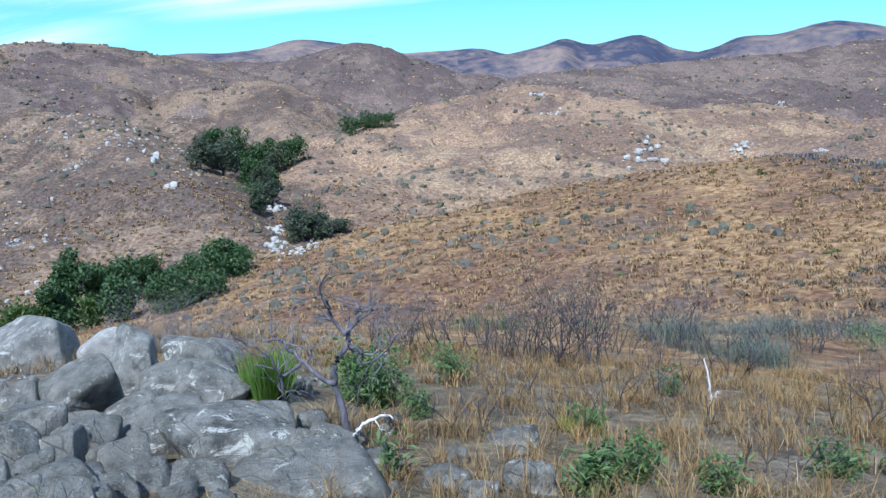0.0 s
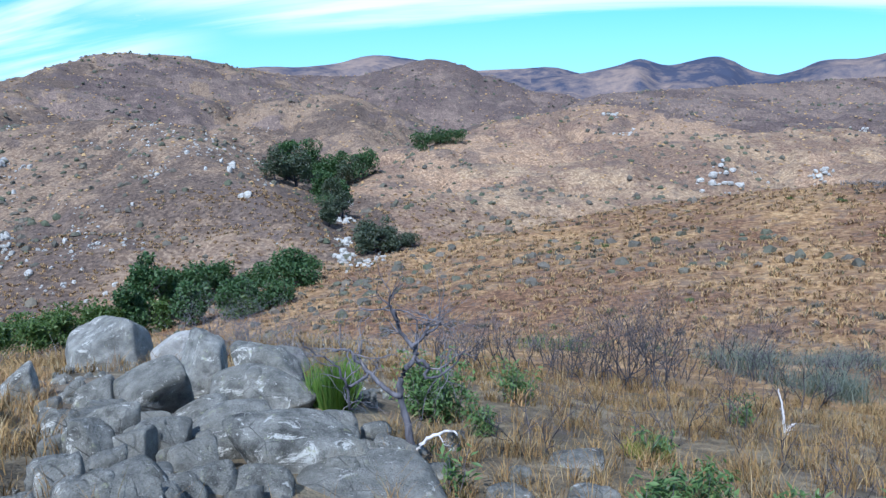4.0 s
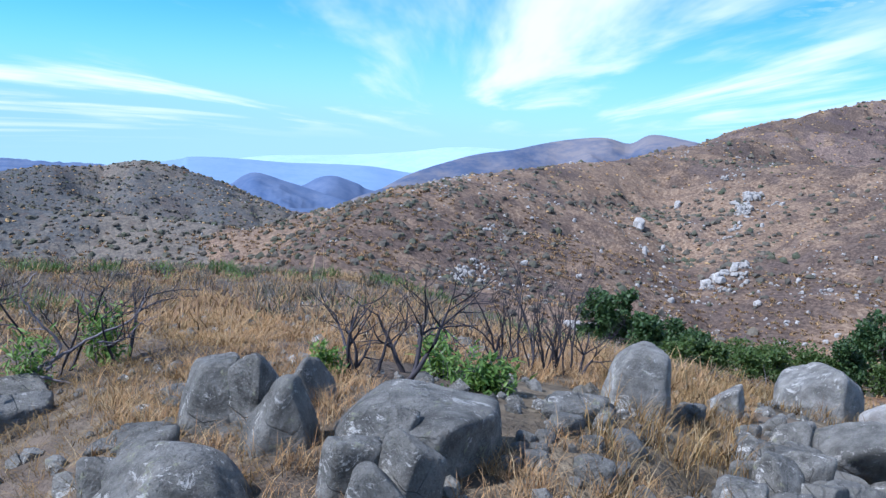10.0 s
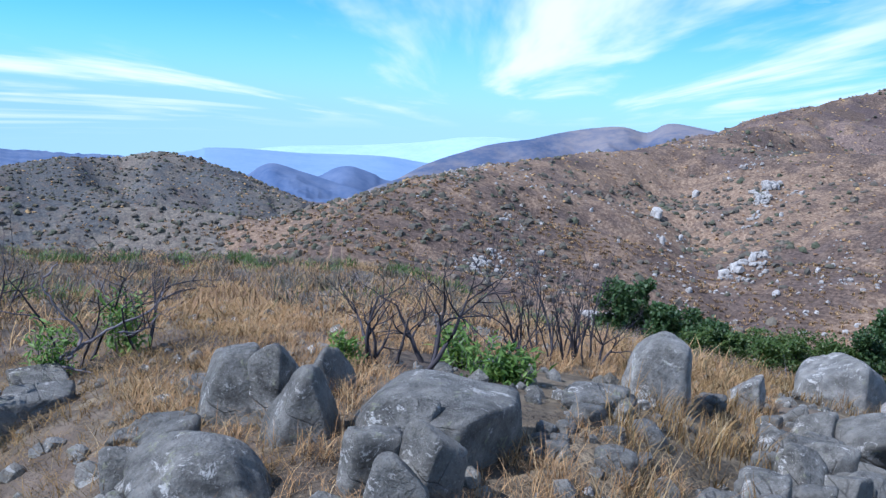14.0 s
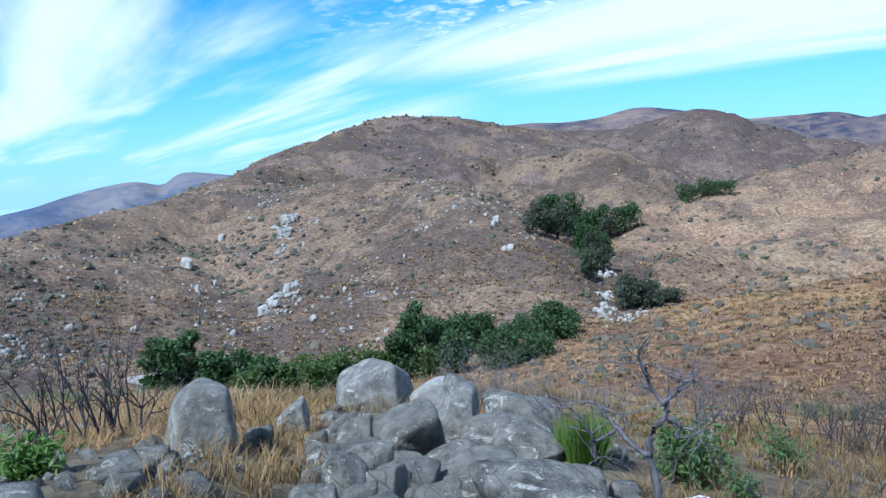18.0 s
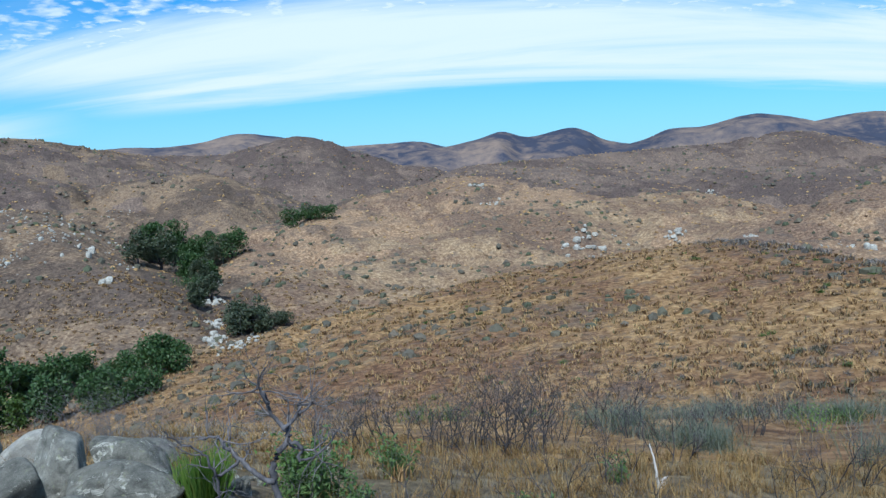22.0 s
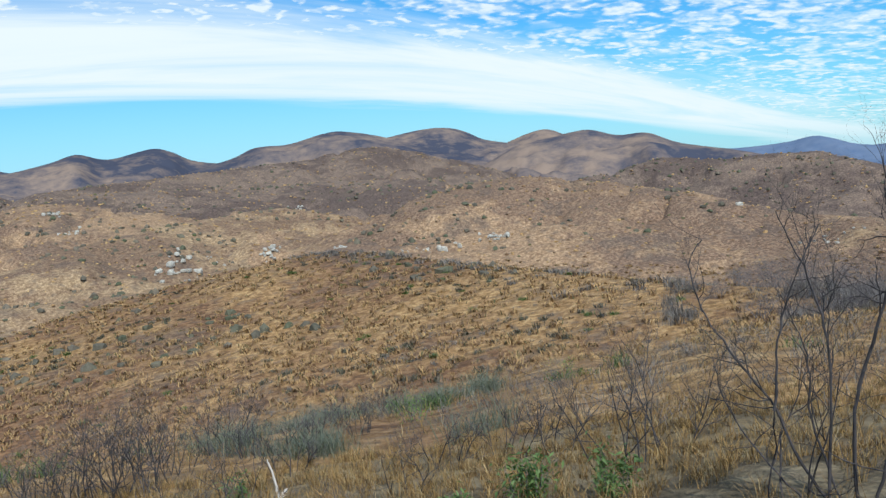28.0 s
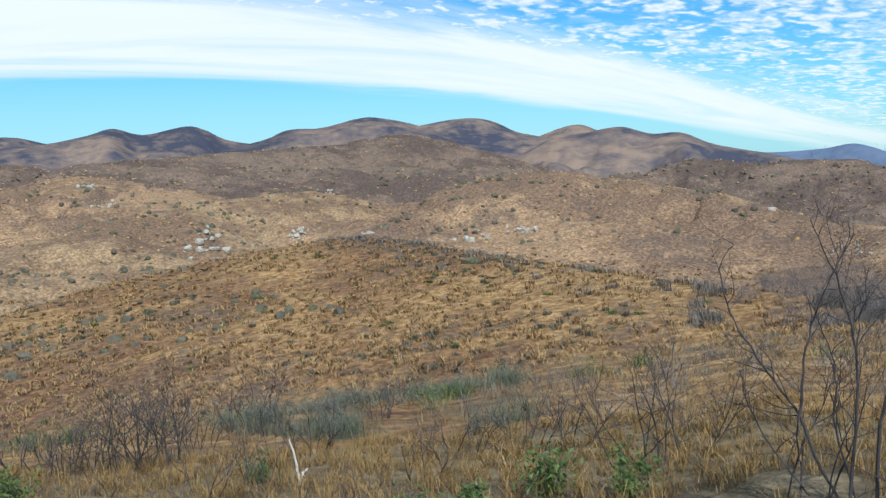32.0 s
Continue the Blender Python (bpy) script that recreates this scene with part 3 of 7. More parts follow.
ground = tagged(new("ground", mesh_of("ground", np.c_[gx.ravel(), gy.ravel(), ground_height(gx.ravel(), gy.ravel())], grid_faces(len(reach), len(bearings), True)[:, ::-1], GROUND)),
                "dry brown chaparral hills with tan grass and a creek valley", "ground", kind="structure")

# which colour goes where: by the hill that a piece of ground belongs to; some carry haze and cloud shade
COVERS = (GROUND, GOLDEN, SCORCHED_SHADE, KNOLL_SOIL, FAR_NEAR, FAR_DEEP, BROWN_HILL, SANDY, HAZED_SAGE_HILL)
for m in COVERS[1:]:
    ground.data.materials.append(m)
mid_r = np.repeat((reach[:-1] + reach[1:]) / 2, len(bearings))
mid_a = np.tile(bearings, len(reach) - 1)
fx, fy = gx[:-1].ravel(), gy[:-1].ravel()
wob, big = wave_noise(fx, fy, 14, 41, 4), wave_noise(fx, fy, 60, 43, 4)
HILL_COVER = {"spur_facing": 1, "spur_low": 0, "spur_mid": 7, "dome": 7, "east_hill": 2, "dark_dome": 2, "cone": 2, "spur_back": 6, "summit": 6, "spur_front": 6, "west_hill": 8, "west_back": 8, "south_rise": 6, "south_back": 2}
heights = np.stack([ridge_height(fx, fy, mid_r, *row)[0] for row in LINES.values()])
heights += np.stack([3.0 * wave_noise(fx, fy, 25, 90 + k, 3) for k in range(len(heights))])
cover = np.array([HILL_COVER[k] for k in LINES], np.int32)[heights.argmax(0)]
cover[(cover == 7) & (big > 0.3)] = 0
# upper and rear slopes darkened by colour, cloud shade over scorched brush
cover[(cover == 7) & (mid_r > 400 + 90 * big) & (mid_a < -5) & (mid_a > -32)] = 2
cover[(cover == 6) & (mid_r > 456) & (wob + big > 0.0) & (mid_a < 40)] = 2
cover[(mid_r < 70 + 9 * wob) & (mid_a > 9 + 4 * wob) | (mid_r < 13.5 + 3 * wob)] = 3
# the western slopes get the scrub colour that includes haze
cover[(mid_a > 66 + 3 * wob) & (mid_a < 115) & (mid_r > 90)] = 8
# far ground takes the haze-tinted colours too
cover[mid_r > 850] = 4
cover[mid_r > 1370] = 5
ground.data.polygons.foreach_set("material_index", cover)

# a dirt track on the western hill: bearing, distance; width
for track, wide in ((((83.3, 371), (83.1, 338), (82.4, 323), (80.4, 310), (78.9, 300)), 1.3),):
    q = crest_points([(a, r, 0) for a, r in track], 4)
    line = np.array([polar(a, r) for a, r, _ in q])
    side = np.gradient(line, axis=0)[:, ::-1] * (1, -1)
    side /= np.linalg.norm(side, axis=1)[:, None]
    rows = []
    for k in (-0.5, -0.25, 0, 0.25, 0.5):
        at = line + side * wide * k * (1 + 0.35 * wave_noise(line[:, 0], line[:, 1], 6, 71, 2)[:, None])
        rows.append(np.c_[at, ground_height(at[:, 0], at[:, 1]) + 0.12 - 0.25 * abs(k)])
    tagged(new("dirt_track", mesh_of("dirt_track", np.concatenate(rows), grid_faces(5, len(line), False), PALE_DIRT)), "pale bare dirt track on a brushy hillside", "track", kind="structure")

# far ranges, haze in their colour: bearing, distance, angle above the eye's level
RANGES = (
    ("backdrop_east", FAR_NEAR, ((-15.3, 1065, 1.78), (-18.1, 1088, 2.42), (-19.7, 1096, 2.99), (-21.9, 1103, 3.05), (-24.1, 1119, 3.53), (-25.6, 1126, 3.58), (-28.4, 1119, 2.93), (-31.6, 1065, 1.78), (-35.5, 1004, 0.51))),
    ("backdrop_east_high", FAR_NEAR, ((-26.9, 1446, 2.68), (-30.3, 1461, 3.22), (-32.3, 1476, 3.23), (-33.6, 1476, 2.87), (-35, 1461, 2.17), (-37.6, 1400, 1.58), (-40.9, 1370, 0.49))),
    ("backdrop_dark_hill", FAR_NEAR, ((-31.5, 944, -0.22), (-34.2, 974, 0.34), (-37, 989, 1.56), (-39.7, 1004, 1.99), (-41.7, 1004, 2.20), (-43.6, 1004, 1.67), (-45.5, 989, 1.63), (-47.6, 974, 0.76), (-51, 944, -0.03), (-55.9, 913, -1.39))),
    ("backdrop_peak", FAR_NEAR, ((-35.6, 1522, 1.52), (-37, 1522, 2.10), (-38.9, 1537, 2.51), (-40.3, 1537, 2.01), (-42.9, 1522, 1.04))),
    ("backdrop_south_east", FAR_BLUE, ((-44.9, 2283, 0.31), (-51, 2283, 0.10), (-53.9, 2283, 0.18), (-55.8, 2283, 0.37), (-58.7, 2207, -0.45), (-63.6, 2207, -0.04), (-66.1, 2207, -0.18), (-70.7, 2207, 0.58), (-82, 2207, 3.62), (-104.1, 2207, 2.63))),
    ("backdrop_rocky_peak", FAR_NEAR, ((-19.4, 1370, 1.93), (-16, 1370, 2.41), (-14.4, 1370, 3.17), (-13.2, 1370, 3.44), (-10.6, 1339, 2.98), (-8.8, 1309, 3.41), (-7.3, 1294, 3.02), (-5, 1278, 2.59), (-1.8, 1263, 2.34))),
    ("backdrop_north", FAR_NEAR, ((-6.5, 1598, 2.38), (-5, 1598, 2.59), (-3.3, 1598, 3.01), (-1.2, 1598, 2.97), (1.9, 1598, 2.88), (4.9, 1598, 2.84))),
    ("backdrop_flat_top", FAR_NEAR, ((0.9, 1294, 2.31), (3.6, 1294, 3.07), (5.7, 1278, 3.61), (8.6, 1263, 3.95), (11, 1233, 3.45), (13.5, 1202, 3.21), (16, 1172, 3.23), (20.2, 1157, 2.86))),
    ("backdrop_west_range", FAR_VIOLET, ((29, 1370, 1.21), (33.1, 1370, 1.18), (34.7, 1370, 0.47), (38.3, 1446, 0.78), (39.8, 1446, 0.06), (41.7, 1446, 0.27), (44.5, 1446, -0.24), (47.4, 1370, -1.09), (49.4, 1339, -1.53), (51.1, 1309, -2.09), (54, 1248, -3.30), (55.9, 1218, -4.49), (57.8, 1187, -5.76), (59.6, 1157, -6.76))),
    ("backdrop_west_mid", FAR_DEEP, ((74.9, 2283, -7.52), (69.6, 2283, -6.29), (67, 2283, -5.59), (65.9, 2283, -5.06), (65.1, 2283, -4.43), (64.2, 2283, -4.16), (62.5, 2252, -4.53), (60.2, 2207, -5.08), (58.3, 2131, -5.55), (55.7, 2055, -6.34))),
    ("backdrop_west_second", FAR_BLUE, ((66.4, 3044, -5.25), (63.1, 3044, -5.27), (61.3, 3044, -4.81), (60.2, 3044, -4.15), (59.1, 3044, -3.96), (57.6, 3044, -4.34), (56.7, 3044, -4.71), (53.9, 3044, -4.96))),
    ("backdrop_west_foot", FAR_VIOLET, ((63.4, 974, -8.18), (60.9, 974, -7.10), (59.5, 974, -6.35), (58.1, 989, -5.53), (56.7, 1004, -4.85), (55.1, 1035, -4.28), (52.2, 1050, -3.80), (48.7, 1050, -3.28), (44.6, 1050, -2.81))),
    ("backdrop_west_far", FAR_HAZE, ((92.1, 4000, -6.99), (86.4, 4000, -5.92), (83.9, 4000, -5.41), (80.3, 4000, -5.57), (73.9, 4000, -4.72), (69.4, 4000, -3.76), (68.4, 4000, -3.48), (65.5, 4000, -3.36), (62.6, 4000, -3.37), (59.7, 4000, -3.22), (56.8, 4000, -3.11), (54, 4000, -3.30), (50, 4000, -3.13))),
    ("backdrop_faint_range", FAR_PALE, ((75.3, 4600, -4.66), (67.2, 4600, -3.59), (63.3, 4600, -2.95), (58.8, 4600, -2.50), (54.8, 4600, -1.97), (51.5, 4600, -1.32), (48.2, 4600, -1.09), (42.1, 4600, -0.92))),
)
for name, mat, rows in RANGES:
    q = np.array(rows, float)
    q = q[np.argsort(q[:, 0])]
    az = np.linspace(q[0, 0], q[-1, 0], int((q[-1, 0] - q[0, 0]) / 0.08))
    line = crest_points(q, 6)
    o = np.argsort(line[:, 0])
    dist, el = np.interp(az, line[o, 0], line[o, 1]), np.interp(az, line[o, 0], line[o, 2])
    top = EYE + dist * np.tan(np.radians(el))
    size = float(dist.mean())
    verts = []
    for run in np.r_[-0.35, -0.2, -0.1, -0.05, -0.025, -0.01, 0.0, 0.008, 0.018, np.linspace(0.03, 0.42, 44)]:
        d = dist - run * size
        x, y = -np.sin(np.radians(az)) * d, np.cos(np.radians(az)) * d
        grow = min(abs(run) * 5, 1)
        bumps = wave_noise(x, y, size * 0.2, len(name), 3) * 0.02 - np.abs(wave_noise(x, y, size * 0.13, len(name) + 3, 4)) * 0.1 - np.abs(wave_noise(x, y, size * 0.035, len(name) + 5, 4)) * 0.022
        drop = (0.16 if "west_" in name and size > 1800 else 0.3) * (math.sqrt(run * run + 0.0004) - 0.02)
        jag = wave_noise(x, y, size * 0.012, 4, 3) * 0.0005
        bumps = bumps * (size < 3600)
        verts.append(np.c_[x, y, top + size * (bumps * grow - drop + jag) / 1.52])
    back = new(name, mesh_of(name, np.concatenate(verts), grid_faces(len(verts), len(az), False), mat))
    tagged(back, "distant brushy hill range, haze put into its colour", "mountain", kind="structure")


# ---- kinds of things ----
def part(name, me, parent, label=""):
    ob = new(name, me)
    ob.parent = parent
    return tagged(ob, label)


def thing(name, x, y, z, turn, label, category, group=""):
    ob = new(name)
    ob.matrix_world = pose(x, y, z, 0, 0, turn)
    ob.empty_display_size = 0.1
    return tagged(ob, label, category, group)


SPHERES = {}


def sphere(level):
    if level not in SPHERES:
        bm = bmesh.new()
        bmesh.ops.create_icosphere(bm, subdivisions=level, radius=1)
        SPHERES[level] = (np.array([v.co for v in bm.verts]), np.array([[v.index for v in f.verts] for f in bm.faces]))
        bm.free()
    return SPHERES[level]


def solid_noise(p, scale, rng, octaves=3):
    """Smooth noise on solid places from a few turned waves."""
    out, amp = np.zeros(len(p)), 1.0
    for o in range(octaves):
        for k in range(3):
            v = rng.normal(size=3)
            out += amp * np.sin(p @ (v / np.linalg.norm(v)) * scale * (1.7**o) * rng.uniform(0.7, 1.3) + rng.uniform(0, 6.3)) / 3
        amp *= 0.5
    return out


def rock_shape(w, d, h, seed, level=3, cuts=9, square=0.75, rough=0.03, taper=0.0, lean=0.0, flat_top=0.0, planes=(), worn=None):
    """A broken boulder: the solid that a set of planes cuts out, its edges worn round, with fine unevenness; its base at z = 0.
    planes: normals (x across, y away, z up) and distances from the middle; worn: the lower, the rounder."""
    rng = np.random.default_rng(seed)
    p, f = sphere(level)
    sharp = worn or 7 + 22 * (1 - square)
    cut = [np.array(n[:3], float) / np.linalg.norm(n[:3]) / n[3] for n in planes]
    for axis in range(3):
        for side in (-1, 1):
            n = rng.normal(0, 0.16, 3)
            n[axis] += side
            cut.append(n / np.linalg.norm(n) / rng.uniform(0.85, 1.0))
    for _ in range(cuts):
        n = rng.normal(size=3)
        n[2] = n[2] * 0.7 + 0.2
        cut.append(n / np.linalg.norm(n) / rng.uniform(0.72, 1.05))
    if flat_top:
        cut.append(np.array((rng.normal(0, 0.05), rng.normal(0, 0.05), 1.0)) / (1 - flat_top))
    reach = np.maximum(p @ np.array(cut).T, 0)
    p = p / (reach**sharp).sum(1)[:, None] ** (1 / sharp)
    n = p / np.linalg.norm(p, axis=1)[:, None]
    ledges = np.abs(solid_noise(p, 3.6, rng, 2))
    p = p + n * (rough * 1.3 * solid_noise(p, 2.8, rng) + rough * 0.8 * solid_noise(p, 10.0, rng, 3) - rough * 1.6 * np.clip(0.14 - ledges, 0, 0.14) / 0.14)[:, None]
    p[:, :2] *= (1 - taper * (p[:, 2:3] + 1) / 2)
    p[:, 0] += lean * (p[:, 2] + 1) / 2
    lo, hi = p.min(0), p.max(0)
    p = (p - (lo + hi) / 2) / (hi - lo) * (w, d, h)
    p[:, 2] += h / 2
    return p, f


def rock(name, az, r, w, d, h, seed, turn=0, mat=None, sink=0.7, level=3, label="grey granite boulder with pale lichen, half sunk in dry ground", group="boulders on the knoll", base=None, **shape):
    x, y = polar(az, r)
    grown = 1.12 if r < 13.7 and not shape.get('planes') else 1.0
    level = max(level, 4) if r < 10.6 and w > 0.25 else level
    p, f = rock_shape(w * grown, d * grown, h * (1 + sink), seed, level, **shape)
    z = (gz(x, y) if base is None else base) - h * sink
    ob = new(name, mesh_of(name, p, f, mat or ROCK, level > 2))
    ob.matrix_world = pose(x, y, z, 0, 0, az + turn)
    return tagged(ob, label, "rock", group)


def outcrop(az, r, w, h, count, seed, mat=None, label="cluster of pale weathered granite blocks on a dry slope"):
    """Several blocks together on a hillside."""
    rng = np.random.default_rng(seed)
    x, y = polar(az, r)
    ob = thing("rock_outcrop", x, y, gz(x, y), az, label, "rock outcrop", "rock outcrops on the hills")
    ux, uy = heading(az)
    deep = w * (0.25 if count < 14 else 0.5)
    sizes = 0.62 * h * rng.uniform(0.3, 1.0, count) ** 1.5
    px, py = rng.normal(0, w * 0.3, count), rng.normal(0, deep, count)
    rise = ground_height(x + px * uy + py * ux, y - px * ux + py * uy) - gz(x, y)
    for k, size in enumerate(sizes):
        p, f = rock_shape(size * rng.uniform(0.8, 1.5), size * rng.uniform(0.8, 1.2), size * rng.uniform(0.7, 1.1), seed * 31 + k, 2, cuts=5, square=0.3, rough=0.04)
        c = part("block", mesh_of("block", p, f, mat or ROCK_FAR, False), ob)
        c.matrix_local = pose(px[k], py[k], rise[k] - size * 0.2, rng.uniform(-15, 15), rng.uniform(-15, 15), rng.uniform(0, 360))
    return ob


def tubes(branches, sides=5):
    """One mesh's arrays from branches: each a list of places with radii."""
    vs, fs, base = [], [], 0
    ring = np.linspace(0, 2 * np.pi, sides, endpoint=False)
    for pts, rad in branches:
        pts = np.asarray(pts, float)
        t = np.gradient(pts, axis=0)
        t /= np.linalg.norm(t, axis=1)[:, None] + 1e-9
        ref = np.where(np.abs(t[:, 2:3]) > 0.9, (1.0, 0, 0), (0, 0, 1.0))
        a = np.cross(t, ref)
        a /= np.linalg.norm(a, axis=1)[:, None] + 1e-9
        b = np.cross(t, a)
        n = len(pts)
        v = pts[:, None] + np.asarray(rad)[:, None, None] * (np.cos(ring)[None, :, None] * a[:, None] + np.sin(ring)[None, :, None] * b[:, None])
        vs.append(v.reshape(-1, 3))
        fs.append(grid_faces(n, sides, True) + base)
        base += n * sides
    return np.concatenate(vs), np.concatenate(fs)


def grow(rng, start, way, length, radius, depth, wiggle, rise, kids, out, spread=0.9, end=0.35):
    """Branches that fork, collected into out with their depth."""
    n = 7
    pts, way = [np.array(start, float)], np.array(way, float) / np.linalg.norm(way)
    for k in range(n - 1):
        way = way + rng.normal(0, wiggle, 3) + (0, 0, rise)
        way /= np.linalg.norm(way)
        pts.append(pts[-1] + way * length / (n - 1))
    rad = radius * np.linspace(1, end, n)
    out.append((depth, pts, rad))
    if depth > 0:
        for k in range(kids):
            i = int(rng.integers(2, n))
            side = np.cross(pts[i] - pts[i - 1], rng.normal(size=3))
            side /= np.linalg.norm(side) + 1e-9
            w = (pts[i] - pts[i - 1]) / (length / (n - 1)) * (1.2 - spread * 0.5) + side * spread
            grow(rng, pts[i], w, length * rng.uniform(0.5, 0.8), rad[i] * 0.72, depth - 1, wiggle, rise, kids, out, spread, end)


def skeleton_parts(ob, rng, stems, height, spread, radius, depth, kids, wood, twig, wiggle=0.16, rise=0.05, lean=(0, 0), fork=0.9):
    """Bare stems under a thing: one part for each stem, and its fine twigs as another."""
    for k in range(stems):
        a = 2 * math.pi * (k + rng.uniform(0, 0.6)) / stems
        tilt = spread * rng.uniform(0.5, 1.1)
        way = (math.cos(a) * tilt + lean[0], math.sin(a) * tilt + lean[1], 1.0)
        out = []
        grow(rng, (math.cos(a) * 0.04 * stems, math.sin(a) * 0.04 * stems, -0.06), way, height * rng.uniform(0.5, 0.72), radius * rng.uniform(0.7, 1.1), depth, wiggle, rise, kids, out, fork)
        thick = [(p, r) for g, p, r in out if g >= 1] or [(out[0][1], out[0][2])]
        fine = [(p, r) for g, p, r in out if g < 1 and depth > 0]
        stem = part("stem", mesh_of("stem", *tubes(thick, 6), wood), ob)
        if fine:
            part("twig_mass", mesh_of("twig_mass", *tubes(fine, 3), twig), stem, "thin bare twigs")["kind"] = "stuff"


def burnt_shrub(az, r, height, seed, stems=4, spread=0.45, radius=0.022, depth=3, kids=3, wood=None, twig=None, label="fire-blackened bare shrub standing in dry grass", **grown):
    x, y = polar(az, r)
    ob = thing("burnt_shrub", x, y, gz(x, y), az, label, "shrub", "burnt shrubs")
    skeleton_parts(ob, np.random.default_rng(seed), stems, height, spread, radius, depth, kids, wood or CHAR, twig or CHAR, **grown)
    return ob


LEAF_CARD = np.array([(0, 0, 0), (0.42, 0.16, 0.06), (1.0, 0, -0.05), (0.42, -0.16, 0.06), (0.42, 0, 0.0)])
LEAF_FACES = np.array([(0, 4, 1), (1, 4, 2), (0, 3, 4), (3, 2, 4)])


def turn_matrices(rng, n, tilt_lo, tilt_hi):
    """Turns about z after a tip about y, in degrees from flat."""
    a, t, b = rng.uniform(0, 2 * np.pi, n), np.radians(rng.uniform(tilt_lo, tilt_hi, n)), rng.normal(0, 0.5, n)
    ca, sa, ct, st, cb, sb = np.cos(a), np.sin(a), np.cos(t), np.sin(t), np.cos(b), np.sin(b)
    z, o = 0 * a, 0 * a + 1
    rz = np.stack([ca, -sa, z, sa, ca, z, z, z, o], -1).reshape(-1, 3, 3)
    ry = np.stack([ct, z, -st, z, o, z, st, z, ct], -1).reshape(-1, 3, 3)
    rx = np.stack([o, z, z, z, cb, -sb, z, sb, cb], -1).reshape(-1, 3, 3)
    return rz @ ry @ rx


def leaf_arrays(rng, places, size, tilt=(-50, 60), card=LEAF_CARD, faces=LEAF_FACES):
    n = len(places)
    m = turn_matrices(rng, n, *tilt)
    s = size * rng.uniform(0.6, 1.25, n)
    v = np.einsum("nij,kj->nki", m, card) * s[:, None, None] + np.asarray(places)[:, None]
    f = (faces[None] + (np.arange(n) * len(card))[:, None, None]).reshape(-1, faces.shape[1])
    return v.reshape(-1, 3), f


def leafy_shrub(az, r, width, height, seed, leaves=700, size=0.085, mat=None, stems=9, burnt=0.0, label="green resprouting shrub with narrow leaves", group="resprouting shrubs"):
    """Upright leafy shoots round a base; burnt: height of charred stems that stand over them."""
    rng = np.random.default_rng(seed)
    x, y = polar(az, r)
    ob = thing("leafy_shrub", x, y, gz(x, y), az, label, "shrub", group)
    lines, spots = [], []
    for k in range(stems):
        a, out = rng.uniform(0, 2 * np.pi), rng.uniform(0.1, 1.0)
        foot = np.array((math.cos(a) * width * 0.22 * out, math.sin(a) * width * 0.22 * out, -0.05))
        tip = np.array((math.cos(a) * width * 0.5 * out, math.sin(a) * width * 0.5 * out, height * rng.uniform(0.6, 1.0)))
        u = np.linspace(0, 1, 7)[:, None]
        pts = foot + (tip - foot) * u + np.c_[rng.normal(0, 0.02, (7, 2)) * width, np.zeros(7)] * u
        lines.append((pts, np.linspace(0.009, 0.003, 7) * max(width, 0.5)))
        n = max(leaves // stems, 4)
        at = rng.uniform(0.18, 1.02, n)[:, None]
        spots.append(foot + (tip - foot) * at + rng.normal(0, 0.055 * width + 0.02, (n, 3)))
    part("foliage", mesh_of("foliage", *tubes(lines, 4), GREYWOOD), ob)["kind"] = "stuff"
    part("foliage", mesh_of("foliage", *leaf_arrays(rng, np.concatenate(spots), size), mat or LEAF, False), ob, "fresh narrow green leaves")["kind"] = "stuff"
    if burnt:
        skeleton_parts(ob, rng, 3, burnt, 0.4, 0.016, 3, 3, CHAR, CHAR)
    return ob


def broom_bush(az, r, width, height, seed, blades=700, mat=None, label="bright green bush of upright wiry stems"):
    rng = np.random.default_rng(seed)
    x, y = polar(az, r)
    ob = thing("broom_bush", x, y, gz(x, y), az, label, "shrub", "")
    a, q = rng.uniform(0, 2 * np.pi, blades), np.sqrt(rng.uniform(0, 1, blades))
    foot = np.c_[np.cos(a) * q * width * 0.3, np.sin(a) * q * width * 0.3, np.full(blades, -0.03)]
    tip = foot * (1.7, 1.7, 1) + np.c_[rng.normal(0, 0.05 * width, (blades, 2)), height * rng.uniform(0.5, 1.0, blades)]
    wide = np.c_[-np.sin(a + 1), np.cos(a + 1), np.zeros(blades)] * 0.006
    mid = (foot + tip) / 2 + np.c_[rng.normal(0, 0.02, (blades, 2)), np.zeros(blades)]
    v = np.stack([foot - wide, foot + wide, mid + wide, mid - wide, tip], 1).reshape(-1, 3)
    f = (np.array([(0, 1, 2), (0, 2, 3), (3, 2, 4)])[None] + (np.arange(blades) * 5)[:, None, None]).reshape(-1, 3)
    part("stem_fan", mesh_of("stem_fan", v, f, mat or BROOM, False), ob)["kind"] = "stuff"
    return ob


SPRAY = np.array([(0, -0.35, 0), (0.9, -0.2, 0.12), (1.0, 0.3, -0.1), (0.1, 0.4, 0.08)])
SPRAY_FACES = np.array([(0, 1, 2), (0, 2, 3)])


